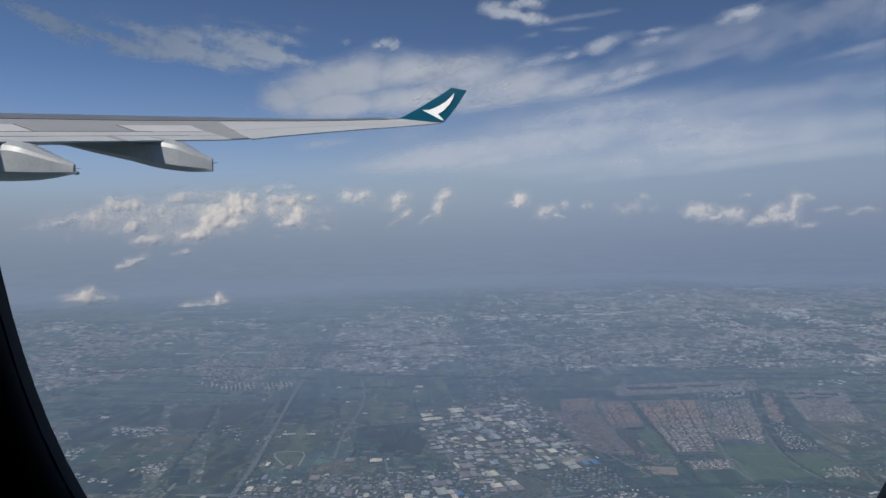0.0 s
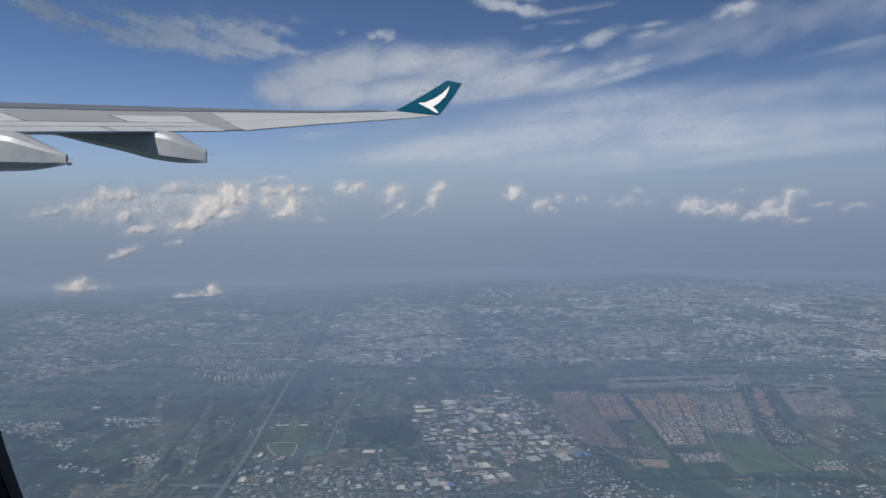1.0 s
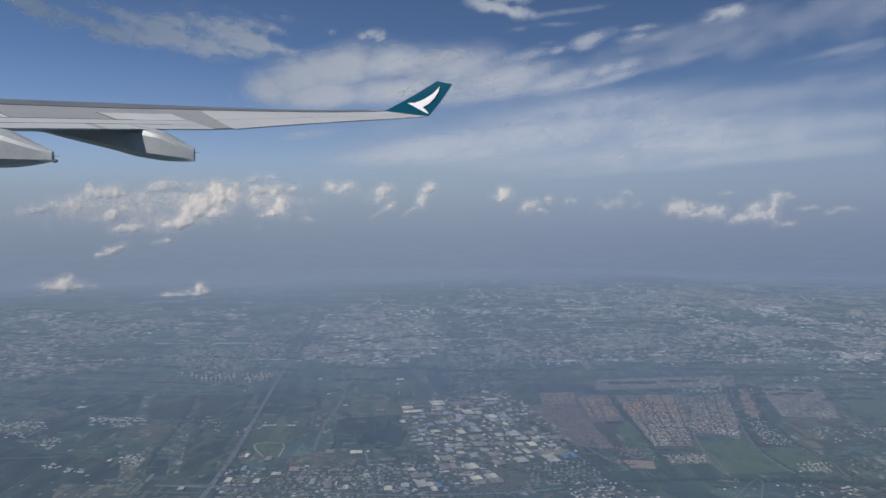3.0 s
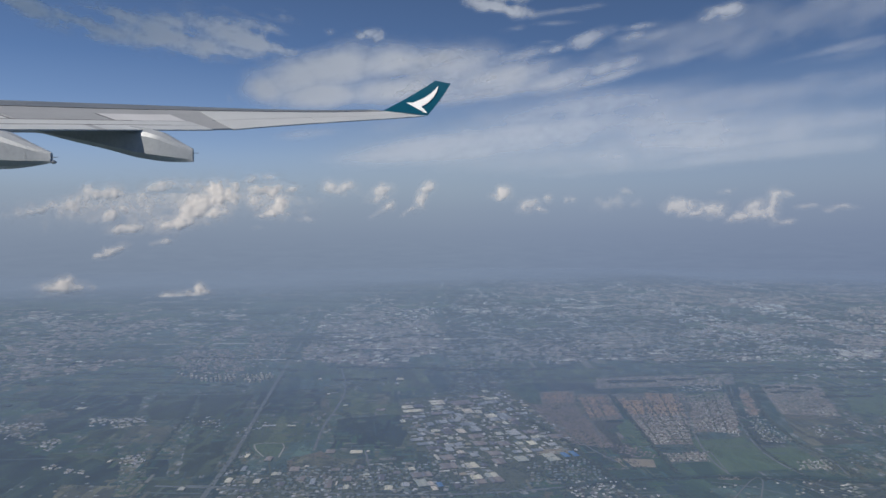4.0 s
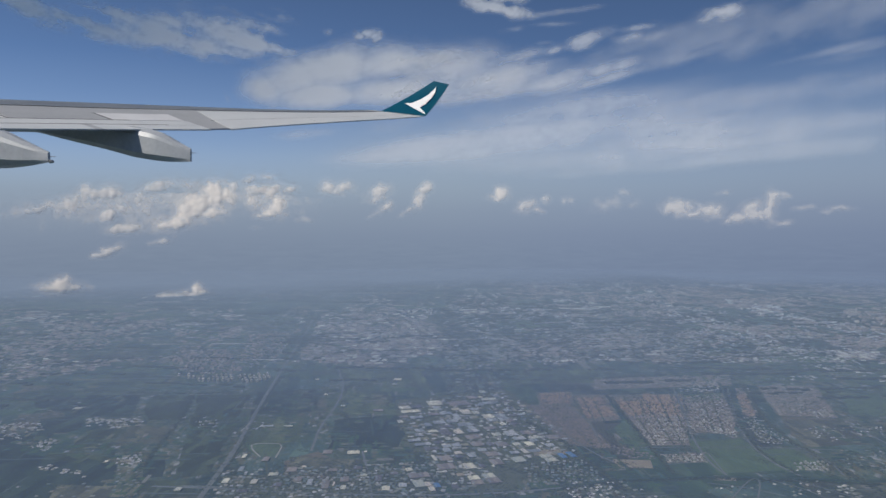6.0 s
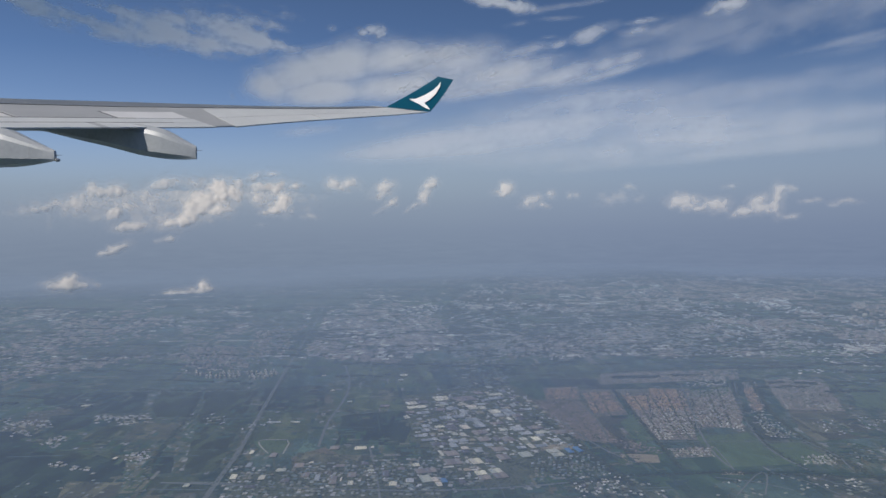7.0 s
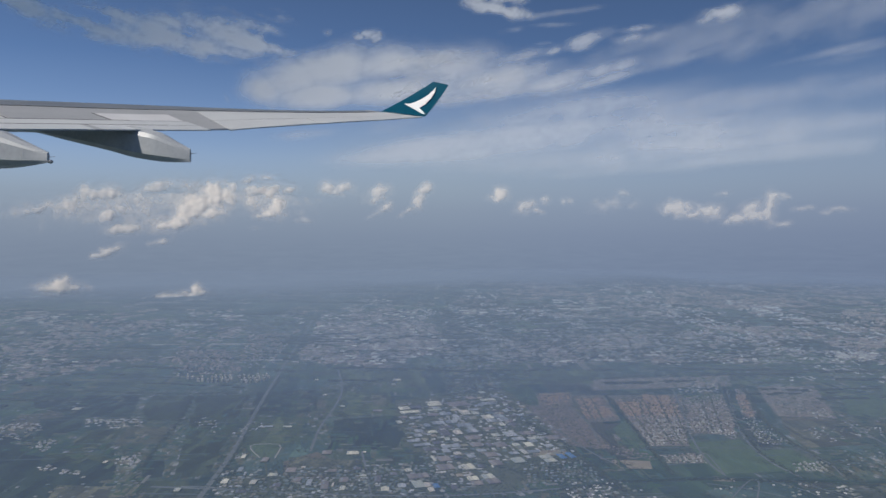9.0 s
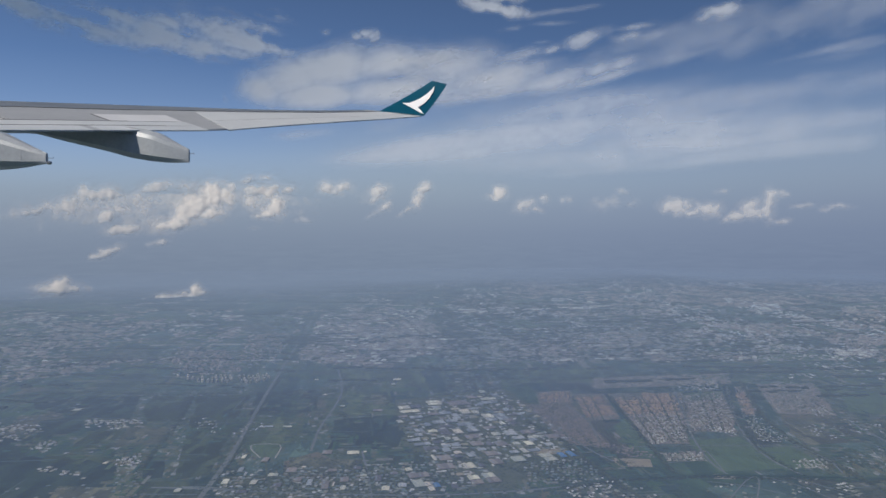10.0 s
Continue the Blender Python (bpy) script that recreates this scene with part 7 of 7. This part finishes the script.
cirrus("soft white spindle-shaped cloud", [(11.45, 15.29, 2.18, 0.57, 12, 1), (9.40, 14.79, 1.23, 0.33, 20, 0.8), (12.35, 15.50, 1.14, 0.38, 0, 0.8)], streak=12, stretch=2.5, seed=37, thick=0.6, rough=0.6, grain=2.4)
cirrus("soft white spindle-shaped cloud", [(22.19, 16.58, 1.71, 0.57, 12, 1), (21.18, 16.29, 1.04, 0.38, 15, 0.8)], streak=12, stretch=2.5, seed=38, thick=0.66, rough=0.7, grain=2.4)
cirrus("thin small cloud streaks", [(15.89, 16.07, 1.42, 0.24, 4, 0.8), (15.24, 15.32, 1.23, 0.38, 5, 0.6), (17.19, 15.34, 1.42, 0.38, 5, 0.5)], streak=4, stretch=3, seed=39, thick=0.4, grain=2.4, rough=0.8)
cirrus("long streak of thin cloud rising across the sky", [(13.71, 12.41, 5.22, 0.47, 13, 0.95), (18.07, 13.34, 5.70, 0.66, 10, 0.7), (10.10, 11.78, 4.75, 0.47, 12, 0.7), (4.53, 11.29, 6.17, 0.66, 10, 0.6), (23.82, 13.14, 6.17, 0.57, 4, 0.35)], streak=11, stretch=6, seed=40, thick=0.52, rough=0.5)
cirrus("wide band of thin cloud across the blue", [(16.77, 15.00, 5.70, 1.14, 12, 0.6), (22.61, 15.01, 6.64, 1.42, 14, 0.8), (27.98, 15.62, 8.07, 1.52, 15, 0.9), (32.54, 15.86, 7.12, 1.61, 12, 0.95), (20.58, 14.27, 4.75, 0.66, 8, 0.6)], streak=14, stretch=6, seed=41, thick=0.24, rough=0.62, grain=1.4)
cirrus("faint long cloud streaks", [(29.82, 12.99, 5.22, 0.33, 8, 0.6), (26.91, 12.22, 7.12, 0.38, 3, 0.35), (32.57, 13.08, 3.80, 0.38, 8, 0.5)], streak=8, stretch=7, seed=42, thick=0.25, rough=0.6)
cirrus("broad pale cloud veil fading downward", [(10.10, 9.90, 10.44, 1.42, 6, 0.8), (18.52, 9.63, 10.92, 1.42, 4, 0.5), (28.42, 9.47, 9.49, 1.23, 2, 0.2), (7.80, 8.14, 13.29, 1.90, 6, 0.85), (18.10, 7.82, 14.24, 2.09, 0, 0.6), (-1.14, 7.20, 7.59, 1.23, 8, 0.9), (-4.44, 6.58, 5.70, 0.76, 6, 0.75), (29.17, 6.58, 10.44, 1.42, 0, 0.16), (-6.79, 5.85, 4.75, 0.66, 0, 0.4), (10.12, 6.03, 12.34, 1.23, 2, 0.55), (21.06, 5.59, 11.39, 0.85, 2, 0.3)], streak=5, stretch=7, seed=43, thick=0.62, rough=0.36)
cirrus("pale streaked veil over the eastern sky", [(24.0, 10.3, 9.5, 0.85, 4, 0.8), (31.0, 10.4, 8.0, 0.8, 3, 0.75), (20.0, 9.0, 9.0, 0.9, 4, 0.8), (27.5, 7.9, 9.5, 0.75, 2, 0.8), (18.5, 6.9, 10.0, 0.8, 2, 0.8), (26.0, 6.0, 9.5, 0.7, 3, 0.75), (15.0, 5.2, 8.0, 0.6, 3, 0.6)], streak=4, stretch=6, seed=45, thick=0.18, rough=0.62, grain=1.5)
cirrus("faint cloud scraps below the wing", [(-11.39, 8.15, 2.85, 0.47, 6, 0.5), (-3.97, 8.89, 2.85, 0.76, 10, 0.35)], streak=5, stretch=3, seed=44, thick=0.4)


# ---------------------------------------------------------------- the airliner
# Local axes: u outboard to starboard, a aft, z up, from the seat by the window.
OUT = Vector((math.sin(radians(12.2)), math.cos(radians(12.2)), 0))
AFT = Vector((math.cos(radians(12.2)), -math.sin(radians(12.2)), 0))


def at(u, a, z):
    return OUT * u + AFT * a + Vector((0, 0, z))


airliner = new("airliner")
tagged(airliner, "banking grey-winged airliner with a teal winglet, seen from its cabin window", "aeroplane")


def root_drop(u):
    return -0.035 * max(0.0, 9.0 - u) ** 2


TE_U = [0.0, 9, 11, 13, 15, 17, 18.1, 19, 21, 23, 25, 27.5]
TE_Z = [0.55, 1.83, 2.11, 2.36, 2.62, 2.88, 3.03, 3.22, 3.61, 3.99, 4.36, 4.85]


def trailing(u):
    return 0.374 * u - 17.0, float(np.interp(u, TE_U, TE_Z)) + root_drop(u)


def leading(u):
    return 0.625 * (u - 0.5) - 26.0, ((3.383e-4 * u - 1.931e-2) * u + 0.4706) * u - 0.2176 + root_drop(u) + 0.03 + 0.03 * min(1.0, max(0.0, (u - 17) / 4))


def foil(c):
    """Half thickness of the section at a fraction of the chord, as a share of its greatest."""
    return 2.6 * (0.2969 * math.sqrt(max(c, 0)) - 0.126 * c - 0.3516 * c * c + 0.2843 * c ** 3 - 0.1036 * c ** 4) / 0.78 * 1.5


def wing_point(u, c, side=1, off=0.0):
    la, lz = leading(u)
    ta, tz = trailing(u)
    chord = ta - la
    h = foil(c) * chord * (0.007 if side > 0 else -0.075)
    return at(u, la + chord * c, lz + (tz - lz) * c + h + off)


def chord_slab(name, u0, u1, c0, c1, mat, parent, proud=0.006, label="", slant=0.0):
    """A panel that follows the upper skin from c0 to c1 of the chord, a little proud of it, with turned-down edges."""
    nu, nc = max(4, int((u1 - u0) / 0.5) + 3), 9
    v = []
    for i in range(nu):
        t = min(1, max(0, (i - 1) / (nu - 3)))
        for j in range(nc):
            c = c0 + (c1 - c0) * min(1, max(0, (j - 1) / (nc - 3)))
            u = min(27.4, u0 + (u1 - u0) * t + slant * (1 - c))
            v.append(wing_point(u, c, 1, -0.02 if j in (0, nc - 1) or i in (0, nu - 1) else proud))
    ob = from_arrays(name, v, grid_faces(nu, nc), mat, parent)
    if label:
        ob["label"] = label
    return ob


# wing body: a closed loft
us = np.concatenate([np.linspace(0.4, 9, 8), np.linspace(10, 27.5, 30)])
cs_up = [0, 0.004, 0.012, 0.03, 0.06, 0.1, 0.16, 0.25, 0.35, 0.45, 0.55, 0.65, 0.75, 0.85, 0.93, 1.0]
loop = [(c, 1) for c in cs_up] + [(c, -1) for c in reversed(cs_up[1:-1])]
v = [wing_point(u, c, s) for u in us for c, s in loop]
L = len(loop)
f = [(i * L + j, i * L + (j + 1) % L, (i + 1) * L + (j + 1) % L, (i + 1) * L + j) for i in range(len(us) - 1) for j in range(L)]
f += [tuple(range(L)), tuple(reversed(range((len(us) - 1) * L, len(us) * L)))]
wing = from_arrays("wing", v, f, SKIN, airliner, smooth=True)
wing["label"] = "long grey swept wing with panelled upper skin"

# leading-edge slats, spoilers, flaps, aileron and outer skin
for u0, u1 in ((1.2, 6.0), (6.05, 11.0), (11.05, 16.0), (16.05, 21.0), (21.05, 27.2)):
    chord_slab("slat", u0, u1, 0.0, 0.25, SLAT, wing, 0.008, "dull dark metal leading edge")
for u0, u1, pale in ((4.0, 7.0, 0), (7.05, 10.0, 0), (10.05, 13.2, 1), (13.25, 15.45, 0), (15.5, 17.42, 1)):
    chord_slab("spoiler", u0, u1, 0.47, 0.705, LIGHT_PANEL if pale else SKIN, wing, 0.012, "light grey spoiler panel" if pale else "", 2.1)
chord_slab("shroud_panel", 1.5, 17.5, 0.715, 0.85, PAINT, wing, 0.010, "pale strip ahead of the flap", 2.1)
chord_slab("flap", 1.2, 14.35, 0.86, 0.998, PAINT, wing, 0.012, "pale grey trailing-edge flap", 2.1)
chord_slab("flap", 14.55, 17.5, 0.86, 0.998, PAINT, wing, 0.012, "pale grey trailing-edge flap", 2.1)
chord_slab("flap_joint", 14.35, 14.55, 0.86, 0.998, SKIN, wing, 0.008, "darker joint between the flaps", 2.1)
chord_slab("aileron", 18.15, 21.6, 0.72, 0.998, PAINT, wing, 0.013, "pale grey aileron", 2.7)
chord_slab("aileron", 21.63, 25.4, 0.72, 0.998, PAINT, wing, 0.013, "pale grey aileron", 2.7)
chord_slab("outer_skin", 18.15, 27.3, 0.33, 0.715, PAINT, wing, 0.010, "pale outer wing skin", 2.7)
chord_slab("tip_fairing", 25.45, 27.4, 0.72, 0.998, PAINT, wing, 0.010, "pale wing tip below the winglet", 1.2)
for c, u0, u1, mat in ((0.255, 1.2, 27.0, SEAM), (0.71, 3.0, 15.9, SEAM), (0.855, 1.5, 16.6, SEAM), (0.7175, 18.2, 25.6, SKIN)):
    chord_slab("seam", u0, u1, c - 0.004, c + 0.004, mat, wing, 0.016, "dark sealing strip", 2.1)
for u0 in (9.9, 13.1, 15.4):
    chord_slab("seam", u0 + 0.02, u0 + 0.07, 0.47, 0.705, SEAM, wing, 0.016, "dark sealing strip", 2.1)


def winglet_point(s, t, off=0.0):
    """s along the chord, t up the blade; the foot curves out of the wing tip."""
    foot = at(27.5, -8.62 + 1.95 * s, 5.12 - 0.25 * s)
    head = at(28.9, -6.65 + 0.68 * s, 6.60 - 0.17 * s)
    p = foot.lerp(head, t)
    p += OUT * (0.22 * math.sin(math.pi * t) * 0.6)
    return p + (OUT * -0.93 + Vector((0, 0, 0.36))) * off


def blade(name, s0, s1, t0, t1, off, thick, mat, parent, label):
    v, ns, nt = [], 13, 9
    for side in (1, -1):
        for i in range(ns):
            s = s0 + (s1 - s0) * i / (ns - 1)
            for j in range(nt):
                t = t0 + (t1 - t0) * j / (nt - 1)
                w = thick * (foil(s) * 0.5 + 0.12) * (1 - 0.6 * t)
                v.append(winglet_point(s, t, off + side * w))
    f = np.concatenate([grid_faces(ns, nt), grid_faces(ns, nt, True) + ns * nt]).tolist()
    rim = [i * nt for i in range(ns)] + [(ns - 1) * nt + j for j in range(1, nt)] + [i * nt + nt - 1 for i in range(ns - 2, -1, -1)] + list(range(nt - 2, 0, -1))
    k = ns * nt
    f += [(a, b, b + k, a + k) for a, b in zip(rim, rim[1:] + rim[:1])]
    ob = from_arrays(name, v, f, mat, parent, smooth=False)
    if label:
        ob["label"] = label
    return ob


winglet = blade("winglet", 0.0, 1.0, 0.0, 1.0, 0.0, 0.10, TEAL, airliner, "teal winglet with a white brush-stroke mark")


def brush_mark():
    """A white curved wedge on the inner face: an upper sweep to a point and a short lower tail."""
    outer_edge = [(0.22, 0.292), (0.385, 0.315), (0.50, 0.46), (0.555, 0.625), (0.54, 0.786), (0.51, 0.86)]
    inner_edge = [(0.447, 0.222), (0.71, 0.213), (0.761, 0.343), (0.759, 0.526), (0.676, 0.726), (0.52, 0.855)]
    pieces = [(outer_edge[i], inner_edge[i], inner_edge[i + 1], outer_edge[i + 1]) for i in range(5)]
    pieces += [((0.447, 0.222), (0.697, 0.137), (0.71, 0.213)), ((0.71, 0.213), (0.697, 0.137), (0.89, 0.059), (0.863, 0.128)),
               ((0.863, 0.128), (0.89, 0.059), (0.985, 0.035))]
    bm = bmesh.new()
    for piece in pieces:
        front = [bm.verts.new(winglet_point(s, t, 0.068)) for s, t in piece]
        back = [bm.verts.new(winglet_point(s, t, 0.050)) for s, t in piece]
        bm.faces.new(front)
        bm.faces.new(back[::-1])
    bmesh.ops.remove_doubles(bm, verts=bm.verts[:], dist=0.001)
    return part("emblem", bm, WHITE, winglet, "plain white curved mark")


brush_mark()


def fairing(u, stations, label):
    """A flap-track fairing: an angular canoe under the wing, ending in an upright edge. Stations: a, z top, z bottom, half width."""
    section = [(-0.34, 1.0), (0.34, 1.0), (0.86, 0.86), (1.0, 0.72), (1.0, 0.17), (0.62, 0.0), (-0.62, 0.0), (-1.0, 0.17), (-1.0, 0.72), (-0.86, 0.86)]
    st = np.array(stations)
    fine = np.linspace(0, len(st) - 1, 6 * len(st))
    st = np.stack([np.interp(fine, np.arange(len(st)), st[:, k]) for k in range(4)], 1)
    for _ in range(3):
        st[1:-1] = (st[:-2] + 2 * st[1:-1] + st[2:]) / 4
    v, ring = [], len(section)
    for a, zt, zb, w in st:
        v += [at(u + x * w, a, zb + (zt - zb) * z) for x, z in section]
    k = len(st)
    f = [(i * ring + j, (i + 1) * ring + j, (i + 1) * ring + (j + 1) % ring, i * ring + (j + 1) % ring) for i in range(k - 1) for j in range(ring)]
    f += [tuple(range(ring)), tuple(reversed(range((k - 1) * ring, k * ring)))]
    ob = from_arrays("flap_fairing", v, f, FAIRING, airliner, smooth=True, crease=16)
    ob["label"] = label
    return ob


outer = fairing(15.7, [(-17.5, 3.0, 2.92, 0.05), (-16.4, 3.05, 2.85, 0.16), (-14.64, 3.02, 2.80, 0.25), (-13.44, 2.95, 2.49, 0.32), (-12.24, 2.86, 2.21, 0.36),
                       (-11.41, 2.80, 1.98, 0.36), (-10.83, 2.65, 1.90, 0.31), (-10.35, 2.39, 1.87, 0.17), (-9.96, 2.19, 1.86, 0.03)],
                "grey flap-track fairing in the wing's shade with a sunlit tail")
inner = fairing(12.2, [(-18.6, 2.55, 2.35, 0.06), (-17.2, 2.58, 2.1, 0.22), (-15.4, 2.52, 1.75, 0.34), (-14.0, 2.42, 1.52, 0.40), (-13.1, 2.38, 1.45, 0.41),
                       (-12.2, 2.24, 1.44, 0.38), (-11.6, 1.97, 1.47, 0.21), (-11.03, 1.73, 1.52, 0.035)],
                "grey flap-track fairing with a small lamp at its tail")


def tail_seam(u, a, zt, zb, w, parent):
    """A thin joint line round a fairing's tail."""
    bm = bmesh.new()
    h = zt - zb
    outline = [(-0.9, 0.87), (-1.03, 0.72), (-1.03, 0.17)]
    for (x0, z0), (x1, z1) in zip(outline[:-1], outline[1:]):
        quad = [bm.verts.new(at(u + x * w - 0.004, a + da, zb + h * z)) for x, z, da in ((x0, z0, -0.003), (x1, z1, -0.003), (x1, z1, 0.003), (x0, z0, 0.003))]
        bm.faces.new(quad)
    part("joint", bm, SKIN, parent, "thin grey joint line")


tail_seam(12.2, -11.5, 1.93, 1.48, 0.19, inner)
bm = bmesh.new()
bmesh.ops.create_uvsphere(bm, u_segments=12, v_segments=8, radius=0.042)
bmesh.ops.scale(bm, vec=(1.5, 1, 0.9), verts=bm.verts)
bmesh.ops.translate(bm, vec=at(12.2, -10.98, 1.53), verts=bm.verts)
part("tail_lamp", bm, GLASS_TIP, inner, "small pale lamp cover")


def wick(p, parent):
    """A static wick: a thin rod trailing aft."""
    bm = bmesh.new()
    bmesh.ops.create_cone(bm, cap_ends=True, segments=6, radius1=0.008, radius2=0.004, depth=0.18)
    bmesh.ops.transform(bm, matrix=Matrix.Translation(p) @ AFT.to_track_quat("Z", "Y").to_matrix().to_4x4() @ Matrix.Translation((0, 0, 0.085)), verts=bm.verts)
    part("static_wick", bm, SEAM, parent, "thin dark static wick")


for u in (22.4, 23.4, 24.4, 25.4, 26.2, 26.9):
    wick(wing_point(u, 0.995, 1, -0.01), wing)
wick(at(15.7, -9.97, 2.08), outer)
wick(at(12.2, -11.04, 1.63), inner)

# fuselage round the seat: a tube with lining, closed at both ends, one window
AXIS_U, AXIS_Z, RAD = -2.434, -0.35, 2.62
WA, WZ, HW, HH = -0.030, 0.032, 0.133, 0.183


def tube_point(a, th, r):
    return at(AXIS_U + r * math.cos(th), a, AXIS_Z + r * math.sin(th))


def rim_point(th, depth, grow=1.0):
    """A point of the window's rounded opening, which flares outward through the wall."""
    c, s = math.cos(th), math.sin(th)
    q = (abs(c) ** 2.6 + abs(s) ** 2.6) ** (-1 / 2.6)
    k = 1 + 8.0 * max(0.0, depth)
    a = 0.022 + (WA - 0.022) * k + HW * c * q * k * grow
    z = 0.012 + (WZ - 0.012) * k + HH * s * q * k * grow
    return tube_point(a, math.asin((z - AXIS_Z) / RAD), RAD + depth)


BOX = 0.42
TH0, TH1 = math.asin((WZ - BOX - AXIS_Z) / RAD), math.asin((WZ + BOX - AXIS_Z) / RAD)


def shell(name, depth, mat, label, flip):
    v, f, r = [], [], RAD + depth

    def quad(pts):
        k = len(v)
        v.extend(pts)
        f.append(tuple(range(k, k + 4))[::-1] if flip else tuple(range(k, k + 4)))
    ths = list(np.linspace(TH1, TH0 + 2 * math.pi, 90))
    for t0, t1 in zip(ths[:-1], ths[1:]):
        quad([tube_point(-29, t0, r), tube_point(3, t0, r), tube_point(3, t1, r), tube_point(-29, t1, r)])
    for a0, a1 in ((-29, WA - BOX), (WA + BOX, 3)):
        band = np.linspace(TH0, TH1, 9)
        for t0, t1 in zip(band[:-1], band[1:]):
            quad([tube_point(a0, t0, r), tube_point(a1, t0, r), tube_point(a1, t1, r), tube_point(a0, t1, r)])
    k = 64
    for i in range(k):
        outer_ring = []
        for th in (2 * math.pi * (i + 1) / k, 2 * math.pi * i / k):
            c, s = math.cos(th), math.sin(th)
            big = 1 / max(abs(c), abs(s))
            outer_ring.append(tube_point(WA + BOX * c * big, TH0 + (TH1 - TH0) * (s * big + 1) / 2, r))
        quad([rim_point(2 * math.pi * i / k, depth), rim_point(2 * math.pi * (i + 1) / k, depth), *outer_ring])
    for a in (-29, 3):
        k0 = len(v)
        v.extend([tube_point(a, th, r) for th in np.linspace(0, 2 * math.pi, 40, endpoint=False)])
        f.append(tuple(range(k0, k0 + 40)))
    ob = from_arrays(name, v, f, mat, airliner, smooth=True, crease=35)
    ob["label"] = label
    return ob


shell("fuselage_skin", 0.035, WHITE, "white painted fuselage skin", False)
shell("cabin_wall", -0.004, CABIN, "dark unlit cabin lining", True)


def window_surround():
    """The rounded reveal of the window."""
    k = 96
    steps = ((-0.004, 1.12), (-0.010, 1.08), (-0.011, 1.03), (-0.006, 1.004), (0.0, 1.0), (0.02, 1.01), (0.037, 1.03))
    v = [rim_point(2 * math.pi * j / k, d, g) for j in range(k) for d, g in steps]
    m = len(steps)
    f = [(j * m + i, ((j + 1) % k) * m + i, ((j + 1) % k) * m + i + 1, j * m + i + 1) for j in range(k) for i in range(m - 1)]
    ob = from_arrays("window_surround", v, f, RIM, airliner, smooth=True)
    ob["label"] = "black rounded rim of the cabin window"


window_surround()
